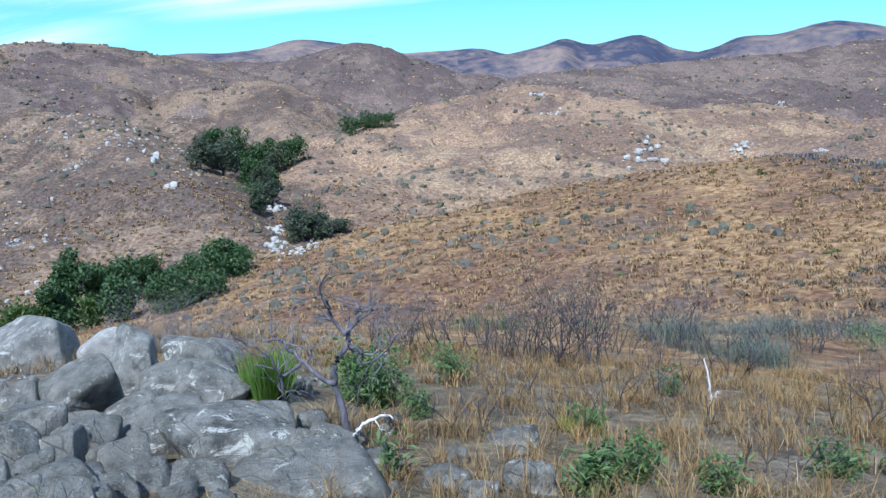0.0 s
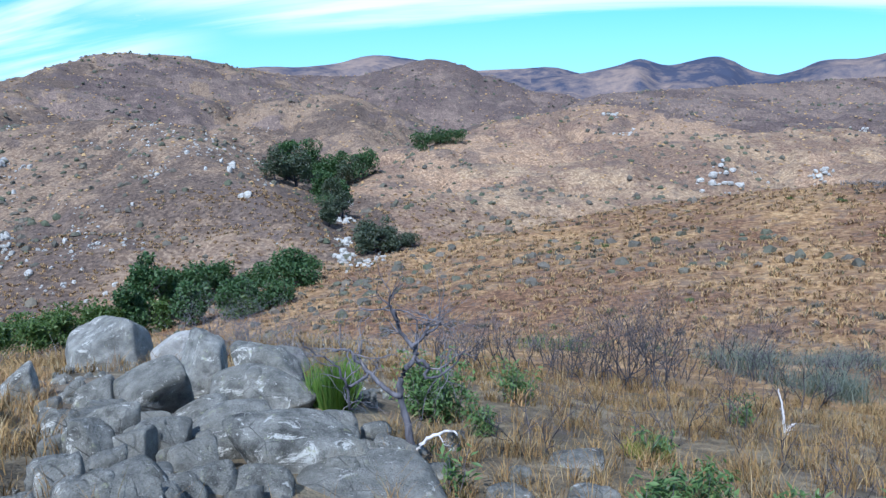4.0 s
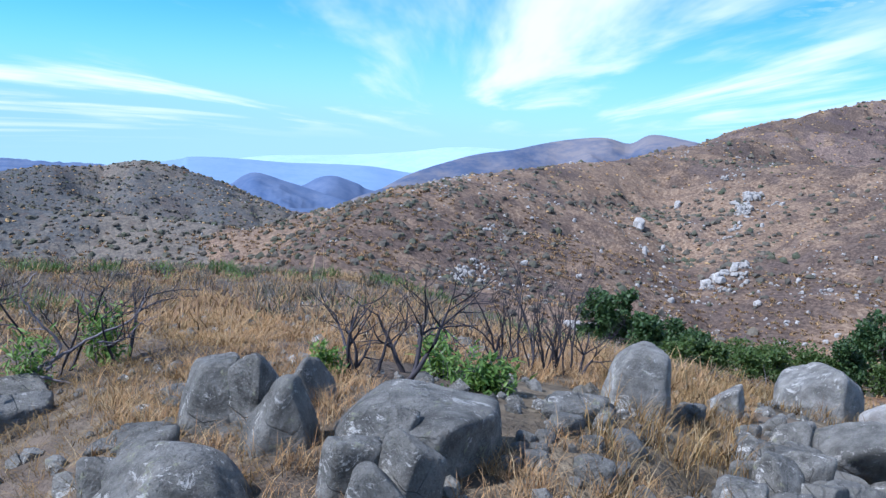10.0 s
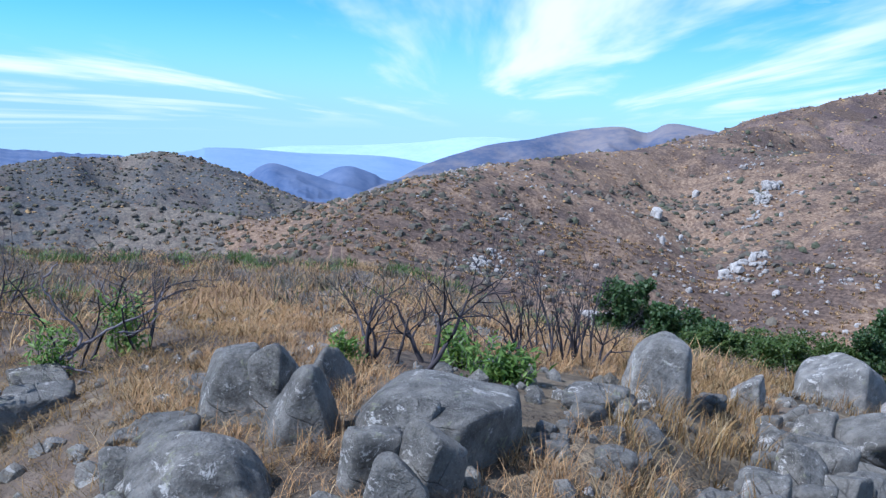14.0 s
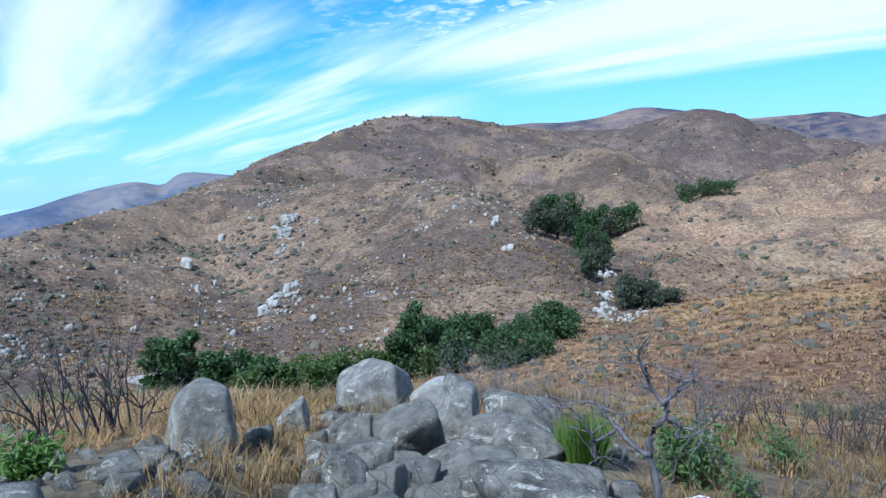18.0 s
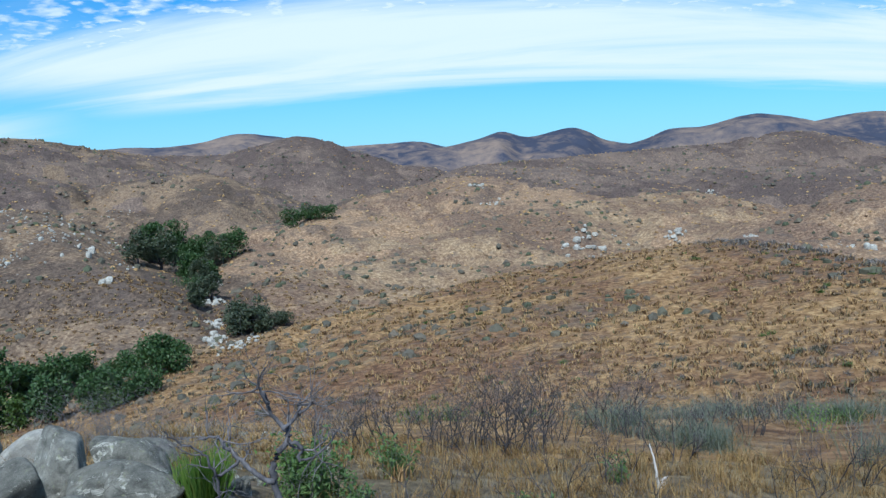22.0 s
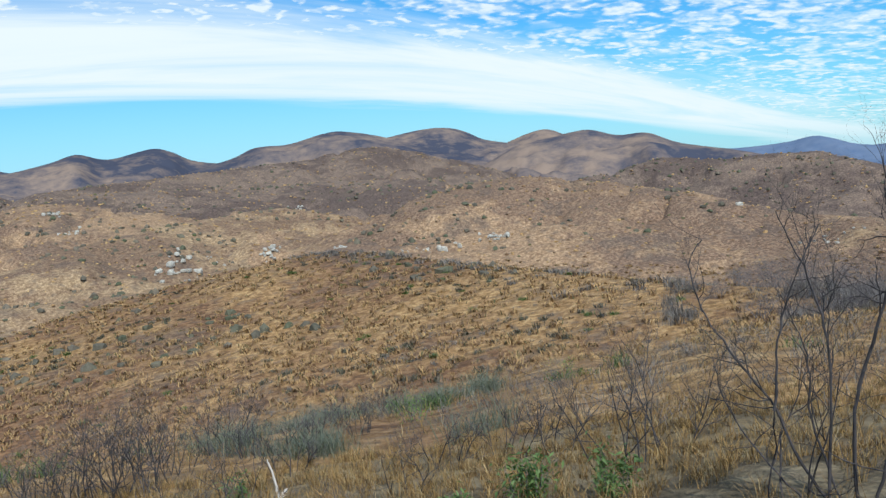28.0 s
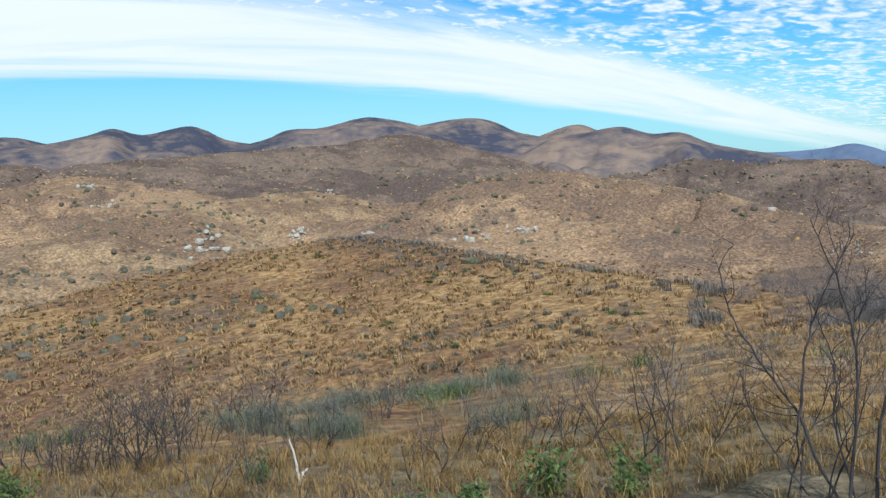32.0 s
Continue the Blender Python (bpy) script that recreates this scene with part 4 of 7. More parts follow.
def oak_tree(az, r, width, height, seed, mat=None, leaves=1500, label="dark green oak tree standing in the creek bed", name="oak_tree"):
    """Trunk, limbs and a crown of many leaf sprays in several uneven masses."""
    rng = np.random.default_rng(seed)
    x, y = polar(az, r)
    ob = thing(name, x, y, gz(x, y), rng.uniform(0, 360), label, "tree", "trees along the creek")
    out = []
    grow(rng, (0, 0, -0.3), (rng.normal(0, 0.1), rng.normal(0, 0.1), 1), height * 0.5, 0.035 * height, 2, 0.12, 0.03, 4, out, 1.0)
    part("trunk", mesh_of("trunk", *tubes([(p, q) for _, p, q in out], 6), CHAR), ob)
    spots = []
    masses = 20
    for k in range(masses):
        a, q = rng.uniform(0, 2 * np.pi), math.sqrt(rng.uniform(0, 1))
        rad = width * rng.uniform(0.15, 0.24)
        c = np.array((math.cos(a) * q * width * 0.36, math.sin(a) * q * width * 0.36, 0.12 * height + (height * 0.88 - rad * 0.8) * rng.uniform(0.1, 1.0) * (1 - 0.35 * q * q)))
        n = leaves // masses
        v = rng.normal(size=(n, 3))
        v /= np.linalg.norm(v, axis=1)[:, None]
        spots.append(c + v * (rad, rad, rad * 0.8) * (rng.uniform(0.4, 1.1, n) ** 0.5)[:, None])
    part("crown", mesh_of("crown", *leaf_arrays(rng, np.concatenate(spots), 0.17 * height ** 0.5, (-60, 70), SPRAY, SPRAY_FACES), mat or OAK, False), ob, "dense dark green foliage")
    return ob


def drawn_shrub(name, az, r, scale, limbs, seed, label, twig_len=0.35, wood=None, twig=None, kids=4):
    """A bare shrub whose main limbs are set out one by one, in a plane across the view and a little out of it; twigs grow from them."""
    rng = np.random.default_rng(seed)
    x, y = polar(az, r)
    ob = thing(name, x, y, gz(x, y), az, label, "shrub", "burnt shrubs")
    fine = []
    for k, (radius, turn_out, *spots) in enumerate(limbs):
        p = np.array(spots, float) * scale
        depth = turn_out * np.linspace(0, 1, len(p)) ** 1.3
        p3 = np.c_[p[:, 0], depth, p[:, 1]]
        u = np.linspace(0, len(p) - 1, 5 * len(p))
        i = np.clip(u.astype(int), 0, len(p) - 2)
        g = (u - i)[:, None]
        at = lambda j: p3[np.clip(j, 0, len(p) - 1)]
        a, b, c, d = at(i - 1), at(i), at(i + 1), at(i + 2)
        q = b + 0.5 * g * (c - a + g * (2 * a - 5 * b + 4 * c - d + g * (3 * (b - c) + d - a)))
        q += rng.normal(0, 0.006, q.shape)
        rad = radius * np.linspace(1, 0.3, len(q)) * rng.uniform(0.88, 1.12, len(q))
        part("limb", mesh_of("limb", *tubes([(q, rad)], 7), wood or CHAR), ob)
        for j in range(kids):
            n = int(rng.integers(len(q) // 3, len(q)))
            out = []
            grow(rng, q[n], q[n] - q[n - 1] + rng.normal(0, 0.05, 3), twig_len * rng.uniform(0.5, 1.2), rad[n] * 0.6, 2, 0.22, 0.04, 3, out)
            fine += [(a, b) for _, a, b in out]
    part("twig_mass", mesh_of("twig_mass", *tubes(fine, 4), twig or wood or CHAR), ob, "thin bare twigs")["kind"] = "stuff"
    return ob


# ---- boulders on the knoll ----
PALE = 'pale granite boulder on a dry hillside'
# the large ones: bearing, distance, width, depth, height, seed, wear, planes, label
BOULDERS = (
    (67.0, 4.62, 0.33, 0.40, 0.42, 601, 16, ((1, -0.2, 0, 0.75), (-1, -0.2, 0.45, 0.8), (-0.4, -1, 0, 0.85)), 'half of a split granite block, dark on its broken side'),
    (63.9, 4.55, 0.36, 0.42, 0.43, 602, 18, ((-0.5, -0.85, 0.05, 0.72), (0.8, -0.6, 0.05, 0.5), (0.6, 0.1, 0.8, 0.72)), 'half of a split granite block, dark on its broken side'),
    (61.9, 4.08, 0.42, 0.30, 0.36, 603, 14, ((-0.9, -0.2, 0.42, 0.5), (0.9, -0.2, 0.36, 0.5), (0.1, -1, 0.25, 0.7), (0, 1, 0.5, 0.6)), 'pointed grey boulder with lichen'),
    (59.9, 4.78, 0.36, 0.28, 0.26, 604, 16, ((0.65, -0.3, 0.7, 0.45), (-0.7, 0, 0.6, 0.6)), 'wedge of grey granite beside a pointed boulder'),
    (52.4, 3.96, 0.94, 0.86, 0.30, 605, 16, ((0.8, -0.6, -0.12, 0.66), (0.1, -1, 0, 0.82), (-0.3, -0.15, 0.95, 0.56), (0.1, 0.05, 0.99, 0.6), (-0.8, -0.5, 0.3, 0.85)), 'great flat-topped granite block with a dark sheared side'),
    (57.2, 3.50, 0.28, 0.24, 0.26, 606, 26, ((0, 0, 1, 0.75), (0.2, -1, 0, 0.75), (-0.8, -0.4, 0.2, 0.8)), 'broken angular granite piece'),
    (55.0, 3.66, 0.34, 0.26, 0.33, 607, 26, ((-0.2, -0.6, 0.75, 0.6), (0.9, -0.4, 0, 0.65)), 'broken angular granite piece'),
    (52.7, 3.36, 0.29, 0.24, 0.34, 608, 26, ((-0.75, -0.5, 0.4, 0.55), (0.55, -0.8, 0, 0.6), (0.3, 0, 0.95, 0.8)), 'broken angular granite piece'),
    (55.3, 3.24, 0.3, 0.22, 0.25, 609, 26, ((0, -0.9, 0.35, 0.6), (0.5, 0.1, 0.85, 0.75)), 'broken angular granite piece'),
    (58.2, 3.02, 0.38, 0.28, 0.17, 610, 20, ((-0.4, -0.5, 0.8, 0.6), (0.5, -0.4, 0.75, 0.7)), 'broken angular granite piece'),
    (53.6, 2.98, 0.40, 0.26, 0.14, 611, 20, ((0.1, -0.5, 0.85, 0.65), (0.7, -0.5, 0.3, 0.75)), 'broken angular granite piece'),
    (68.4, 3.52, 0.68, 0.56, 0.26, 612, 8, ((-0.7, -0.2, 0.65, 0.66), (0.75, -0.3, 0.5, 0.72), (0, -0.8, 0.55, 0.8)), 'broad rounded boulder with white lichen patches'),
    (70.7, 4.16, 0.30, 0.24, 0.15, 613, 10, ((0.2, -0.8, 0.3, 0.7), (-0.5, 0, 0.8, 0.7)), 'dark grey stone beside a rounded boulder'),
    (73.8, 3.96, 0.19, 0.16, 0.15, 614, 10, ((-0.3, -0.6, 0.7, 0.7),), 'small grey stone on trampled grass'),
    (78.8, 6.05, 0.54, 0.46, 0.15, 615, 14, ((0, -0.1, 1, 0.55), (0.5, -0.8, 0.2, 0.7)), 'low flat slab in bare soil'),
    (78.5, 6.85, 0.46, 0.40, 0.19, 616, 14, ((0.1, -0.2, 1, 0.6),), 'low flat slab in bare soil'),
    (37.6, 6.75, 0.58, 0.48, 0.58, 617, 9, ((-0.9, -0.2, 0.3, 0.74), (0.97, -0.1, 0.12, 0.74), (0.15, -1, 0.12, 0.8), (0.25, 0, 0.95, 0.84), (-0.5, 0, 0.85, 0.8)), 'upright rounded boulder of pale grey granite'),
    (34.0, 7.20, 0.24, 0.20, 0.17, 618, 12, (), 'small grey stone beside an upright boulder'),
    (31.8, 8.35, 0.36, 0.26, 0.34, 619, 14, ((-0.5, 0, 0.85, 0.62), (0.9, -0.2, 0.2, 0.7)), 'half-buried leaning slab of pale granite'),
    (41.6, 5.00, 0.40, 0.30, 0.15, 620, 12, ((0, -0.2, 1, 0.6),), 'low flat slab in russet grass'),
    (26.3, 11.7, 1.12, 0.95, 0.68, 621, 14, ((-0.42, -0.15, 0.88, 0.5), (0.93, -0.3, 0.15, 0.7), (0.1, -0.95, 0.3, 0.7), (-0.9, -0.3, 0.1, 0.85)), 'large grey boulder with a white-streaked top'),
    (22.5, 11.3, 0.56, 0.40, 0.50, 622, 10, ((-0.5, 0, 0.85, 0.7),), 'small white boulder between larger grey ones'),
    (20.9, 8.45, 0.58, 0.52, 0.62, 623, 12, ((0.95, -0.2, 0.15, 0.66), (-0.75, -0.3, 0.55, 0.55), (-0.2, -0.95, 0.15, 0.7), (0.3, -0.2, 0.9, 0.8)), 'tall slab of granite with white streaks'),
    (23.8, 7.35, 0.70, 0.56, 0.46, 624, 13, ((0.3, -0.75, -0.5, 0.42), (-0.8, -0.55, 0.25, 0.7), (-0.4, -0.25, 0.88, 0.62), (0.95, 0, 0.2, 0.8)), 'leaning granite block with a dark underside'),
    (21.1, 6.95, 0.48, 0.38, 0.22, 625, 9, ((-0.45, -0.2, 0.85, 0.66), (0.4, -0.5, 0.7, 0.7)), 'rounded grey stone wedged among boulders'),
    (16.4, 9.40, 0.80, 0.62, 0.43, 626, 9, ((0.8, -0.2, 0.5, 0.66), (-0.1, -0.8, 0.5, 0.8)), 'rounded boulder at the back of a heap'),
    (18.4, 7.95, 0.56, 0.60, 0.36, 627, 8, ((-0.4, -0.3, 0.85, 0.66), (0, -0.9, 0.4, 0.76)), 'broad rounded boulder with a split across it'),
    (15.8, 7.75, 0.7, 0.62, 0.34, 628, 7, ((0.5, -0.2, 0.8, 0.72), (-0.2, -0.75, 0.6, 0.75)), 'broad rounded boulder with a split across it'),
    (19.7, 5.9, 0.76, 0.62, 0.29, 629, 8, ((-0.55, -0.3, 0.78, 0.6), (0.1, -0.35, 0.93, 0.66), (0.95, -0.3, 0.1, 0.8)), 'broad flat granite slab, cracked from its neighbour'),
    (14.8, 5.5, 0.96, 0.72, 0.31, 630, 7, ((0.45, -0.2, 0.86, 0.62), (-0.15, -0.5, 0.85, 0.64), (-0.95, -0.35, 0, 0.84)), 'broad flat granite slab, cracked from its neighbour'),
    (9.6, 5.00, 1.00, 0.70, 0.2, 631, 6, ((0, -0.4, 0.9, 0.6),), 'low rounded slab with white lichen'),
    (30.0, 4.44, 0.29, 0.24, 0.20, 632, 18, ((-0.2, -0.5, 0.85, 0.7), (0.3, -0.9, 0, 0.7)), 'angular grey stone at the foot of a heap'),
    (28.2, 4.25, 0.30, 0.30, 0.19, 633, 18, ((-0.3, -0.5, 0.8, 0.65),), 'angular grey stone at the foot of a heap'),
    (25.8, 4.18, 0.32, 0.30, 0.20, 634, 16, ((0.2, -0.55, 0.8, 0.66),), 'angular grey stone at the foot of a heap'),
    (27.0, 4.80, 0.19, 0.16, 0.15, 635, 12, (), 'angular grey stone at the foot of a heap'),
    (28.0, 5.22, 0.31, 0.26, 0.24, 636, 16, ((-0.6, -0.6, 0.4, 0.6), (0.6, -0.3, 0.7, 0.65)), 'angular grey stone at the foot of a heap'),
    (29.2, 6.15, 0.42, 0.34, 0.21, 637, 16, ((0, -0.6, 0.75, 0.6),), 'angular grey stone at the foot of a heap'),
    (32.9, 3.98, 0.24, 0.20, 0.18, 638, 18, ((0.2, -0.5, 0.8, 0.65),), 'angular grey stone at the foot of a heap'),
    (23.6, 4.30, 0.19, 0.17, 0.15, 639, 14, (), 'angular grey stone at the foot of a heap'),
    (24.4, 6.45, 0.40, 0.30, 0.16, 640, 14, ((-0.2, -0.7, 0.6, 0.6),), 'angular grey stone at the foot of a heap'),
    (8.7, 5.60, 0.30, 0.26, 0.24, 641, 14, ((0.3, -0.4, 0.85, 0.65),), 'grey stone beside a burnt tree'),
    (-6.3, 5.45, 0.34, 0.26, 0.20, 642, 15, ((-0.4, -0.4, 0.8, 0.6), (0.8, -0.4, 0.3, 0.75)), 'grey stone in dry grass'),
    (22.0, 5.15, 0.36, 0.30, 0.17, 643, 12, ((0.2, -0.6, 0.75, 0.62), (-0.8, -0.3, 0.3, 0.75)), 'grey stone packed into a heap'),
    (25.6, 5.25, 0.34, 0.28, 0.19, 644, 14, ((-0.3, -0.6, 0.7, 0.6), (0.9, -0.3, 0.2, 0.7)), 'grey stone packed into a heap'),
    (23.4, 5.75, 0.38, 0.32, 0.2, 645, 12, ((0.4, -0.4, 0.8, 0.62), (-0.2, -0.95, 0.1, 0.74)), 'grey stone packed into a heap'),
    (26.6, 6.1, 0.4, 0.3, 0.22, 646, 14, ((-0.5, -0.4, 0.75, 0.6), (0.7, -0.6, 0.2, 0.72)), 'grey stone packed into a heap'),
    (20.4, 4.75, 0.34, 0.26, 0.13, 647, 10, ((0.1, -0.5, 0.85, 0.64),), 'grey stone packed into a heap'),
    (17.4, 4.75, 0.42, 0.3, 0.13, 648, 9, ((-0.2, -0.45, 0.87, 0.62),), 'low grey stone below a flat slab'),
    (22.2, 4.5, 0.22, 0.2, 0.13, 649, 14, ((0.3, -0.6, 0.7, 0.65),), 'grey stone packed into a heap'),
    (27.4, 7.4, 0.44, 0.34, 0.26, 650, 12, ((-0.3, -0.5, 0.8, 0.6), (0.9, -0.2, 0.3, 0.7)), 'grey stone packed into a heap'),
    (12.2, 6.6, 0.44, 0.36, 0.22, 651, 9, ((0.3, -0.5, 0.8, 0.66),), 'rounded grey stone behind a flat slab'),
)
for az, r, w, d, h, seed, worn, planes, label in BOULDERS:
    rock('boulder', az, r, w, d, h, seed, mat=ROCK_PALE if 'white boulder' in label else ROCK_LICHEN if 'streak' in label or 'pale' in label else ROCK, sink=0.45 if h > 0.3 else 0.9, level=5 if w > 0.3 else 4, cuts=3, rough=0.018, planes=planes, worn=worn, label=label)
rock('boulder', 28, 5.47, 0.28, 0.24, 0.23, 113, cuts=8, square=0.72)
rock('boulder', 26.9, 4.92, 0.16, 0.14, 0.14, 114, cuts=8, square=0.72)
rock('boulder', 30.1, 4.61, 0.25, 0.22, 0.17, 115, cuts=8, square=0.72)
rock('boulder', 28.6, 4.22, 0.29, 0.24, 0.17, 116, cuts=8, square=0.72)
rock('boulder', 25.4, 4.56, 0.34, 0.29, 0.15, 117, cuts=8, square=0.72)
rock('boulder', 24.7, 5.71, 0.25, 0.21, 0.15, 118, cuts=8, square=0.72)
rock('boulder', 23.7, 4.21, 0.18, 0.15, 0.15, 119, cuts=8, square=0.72)
rock('boulder', 25.5, 4.05, 0.14, 0.12, 0.14, 120, cuts=8, square=0.72)
rock('boulder', 21.6, 4.01, 0.12, 0.10, 0.07, 121, cuts=8, square=0.72)
rock('boulder', 18.6, 4.36, 0.15, 0.13, 0.07, 122, cuts=8, square=0.72)
rock('boulder', 27.5, 3.76, 0.17, 0.15, 0.12, 123, cuts=8, square=0.72)
rock('boulder', 26.7, 6.98, 0.29, 0.24, 0.19, 124, cuts=8, square=0.72)
rock('boulder', 29.3, 6.66, 0.34, 0.29, 0.15, 125, cuts=8, square=0.72)
rock('boulder', 35.4, 3.54, 0.23, 0.20, 0.08, 126, cuts=8, square=0.72)
rock('boulder', 32.9, 4.21, 0.22, 0.19, 0.10, 127, cuts=8, square=0.72)
rock('boulder', 32.8, 3.64, 0.18, 0.16, 0.16, 128, cuts=8, square=0.72)
rock('boulder', 24.5, 3.79, 0.13, 0.11, 0.09, 129, cuts=8, square=0.72)
rock('boulder', 23.1, 3.93, 0.12, 0.10, 0.11, 130, cuts=8, square=0.72)
rock('boulder', 22.5, 8.64, 0.24, 0.20, 0.23, 131, cuts=9, square=0.68)
rock('boulder', 24.9, 5.88, 0.21, 0.18, 0.15, 132, cuts=9, square=0.68)
rock('boulder', 20.6, 5.87, 0.21, 0.18, 0.17, 133, cuts=9, square=0.68)
rock('boulder', 18.5, 4.49, 0.20, 0.17, 0.11, 134, cuts=9, square=0.68)
rock('boulder', 15.9, 4.27, 0.18, 0.15, 0.17, 135, cuts=9, square=0.68)
rock('boulder', 10.4, 5.88, 0.26, 0.22, 0.15, 136, cuts=9, square=0.68)
rock('boulder', 9.1, 6.84, 0.25, 0.21, 0.15, 137, cuts=9, square=0.68)
rock('boulder', 11.9, 5.13, 0.23, 0.20, 0.17, 138, cuts=9, square=0.68)
rock('boulder', 30, 5.48, 0.19, 0.16, 0.15, 139, cuts=9, square=0.68)
rock('boulder', 31.5, 4.17, 0.18, 0.16, 0.10, 140, cuts=9, square=0.68)
rock('boulder', 29, 4, 0.17, 0.14, 0.14, 141, cuts=9, square=0.68)
rock('boulder', 26.2, 4.33, 0.13, 0.11, 0.10, 142, cuts=9, square=0.68)
rock('boulder', 22.9, 5.27, 0.19, 0.16, 0.14, 143, cuts=9, square=0.68)
rock('boulder', 14.8, 10.74, 0.43, 0.37, 0.35, 144, cuts=9, square=0.68)
rock('boulder', 8, 5.96, 0.22, 0.19, 0.20, 145, cuts=9, square=0.68)
rock('boulder', 37.3, 3.71, 0.14, 0.12, 0.07, 146, cuts=9, square=0.68)
rock('boulder', 35.6, 3.59, 0.11, 0.09, 0.07, 147, cuts=9, square=0.68)
rock('boulder', 28.6, 8.06, 0.22, 0.19, 0.21, 148, cuts=9, square=0.68)
rock('boulder', 30.2, 7.43, 0.20, 0.17, 0.14, 149, cuts=9, square=0.68)
rock('boulder', 34.1, 7.56, 0.22, 0.19, 0.12, 151)
rock('boulder', 42.2, 5.15, 0.23, 0.19, 0.11, 153, cuts=8, square=0.7, flat_top=0.2)
rock('boulder', 40.3, 5.23, 0.25, 0.22, 0.09, 154, cuts=8, square=0.7, flat_top=0.2)
rock('boulder', 42.1, 4.49, 0.18, 0.15, 0.11, 155, cuts=8, square=0.7, flat_top=0.2)
rock('boulder', 39.9, 4.02, 0.19, 0.16, 0.10, 156, cuts=8, square=0.7, flat_top=0.2)
rock('boulder', 38.2, 4.72, 0.12, 0.10, 0.08, 157, cuts=8, square=0.7, flat_top=0.2)
rock('boulder', 44.8, 4.28, 0.10, 0.08, 0.06, 158, cuts=8, square=0.7, flat_top=0.2)
rock('boulder', 44.1, 4.04, 0.13, 0.11, 0.07, 159, cuts=8, square=0.7, flat_top=0.2)
rock('boulder', 45.7, 3.95, 0.10, 0.08, 0.06, 160, cuts=8, square=0.7, flat_top=0.2)
rock('boulder', 43.4, 4.33, 0.11, 0.10, 0.05, 161, cuts=8, square=0.7, flat_top=0.2)
rock('boulder', 39.1, 3.52, 0.12, 0.10, 0.04, 162, cuts=8, square=0.7, flat_top=0.2)
rock('boulder', 42.7, 3.38, 0.10, 0.09, 0.08, 163, cuts=8, square=0.7, flat_top=0.2)
rock('boulder', 73.4, 4.56, 0.19, 0.16, 0.04, 175, cuts=7, square=0.75)
rock('boulder', 70.4, 4.48, 0.32, 0.27, 0.07, 176, cuts=7, square=0.75)
rock('boulder', 74.5, 4.21, 0.13, 0.11, 0.03, 177, cuts=7, square=0.75)
rock('boulder', 69.3, 4.91, 0.09, 0.08, 0.03, 178, cuts=7, square=0.75)
rock('boulder', 68.3, 4.69, 0.10, 0.08, 0.03, 179, cuts=7, square=0.75)
rock('boulder', 61, 4.04, 0.20, 0.17, 0.04, 180, cuts=7, square=0.75)
rock('boulder', 65.2, 4.37, 0.14, 0.12, 0.04, 181, cuts=7, square=0.75)
rock('boulder', 68.9, 5.9, 0.22, 0.19, 0.06, 182, cuts=7, square=0.75)
rock('boulder', 65.2, 4.94, 0.12, 0.10, 0.08, 183, cuts=7, square=0.75)
rock('boulder', 78.2, 7.26, 0.31, 0.28, 0.07, 185, cuts=7, square=0.6, flat_top=0.5)
rock('boulder', 80.8, 7.17, 0.14, 0.13, 0.04, 186, cuts=7, square=0.6, flat_top=0.5)
rock('boulder', 41.4, 5.13, 0.41, 0.35, 0.13, 187, cuts=8, square=0.7)
rock('boulder', 42.7, 4.51, 0.12, 0.10, 0.08, 188, cuts=8, square=0.7)
rock('boulder', 33.9, 7.28, 0.22, 0.19, 0.17, 189, cuts=8, square=0.7)
rock('boulder', 45.1, 4.21, 0.12, 0.10, 0.04, 190, cuts=8, square=0.7)
rock('boulder', 43.8, 4.19, 0.10, 0.09, 0.04, 191, cuts=8, square=0.7)
rock('boulder', 40.3, 4.43, 0.12, 0.11, 0.06, 192, cuts=8, square=0.7)
rock('boulder', 37.6, 4.65, 0.18, 0.15, 0.10, 193, cuts=8, square=0.7)
rock('boulder', 42.1, 150, 3.6, 3.0, 0.9, 194, cuts=7, mat=ROCK_FAR, label='grey boulders at the edge of the knoll')
rock('boulder', 40.8, 150, 3.7, 3.1, 1.7, 195, cuts=7, mat=ROCK_FAR, label='grey boulders at the edge of the knoll')
rock('boulder', 41.5, 148, 2.9, 2.4, 1.2, 196, cuts=7, mat=ROCK_FAR, label='grey boulders at the edge of the knoll')
rock('boulder', 39.9, 149, 2.4, 2.1, 1.1, 197, cuts=7, mat=ROCK_FAR, label='grey boulders at the edge of the knoll')
rock('boulder', -6, 5.46, 0.38, 0.32, 0.19, 198, cuts=8, square=0.72)
rock('boulder', -7.2, 5.47, 0.19, 0.16, 0.07, 199, cuts=8, square=0.72)
rock('boulder', -0.9, 5.95, 0.17, 0.14, 0.12, 200, cuts=8, square=0.72)
rock('boulder', -4.9, 6.74, 0.41, 0.35, 0.09, 201, cuts=8, square=0.72)
rock('boulder', -5.1, 6.43, 0.21, 0.18, 0.06, 202, cuts=8, square=0.72)
rock('boulder', -0.1, 5.34, 0.33, 0.28, 0.10, 203, cuts=8, square=0.72)
rock('boulder', 8.2, 5.93, 0.42, 0.36, 0.26, 204, cuts=8, square=0.72)
rock('boulder', 9.8, 8.33, 0.22, 0.19, 0.17, 205, cuts=8, square=0.72)
rock('boulder', 3.6, 7.34, 0.17, 0.15, 0.13, 206, cuts=8, square=0.72)
rock('boulder', -2.3, 5.14, 0.28, 0.24, 0.09, 207, cuts=8, square=0.72)
rock('boulder', 5.1, 6, 0.27, 0.23, 0.07, 208, cuts=8, square=0.72)
rock('boulder', 28, 6.66, 0.36, 0.31, 0.11, 209, cuts=8, square=0.7)
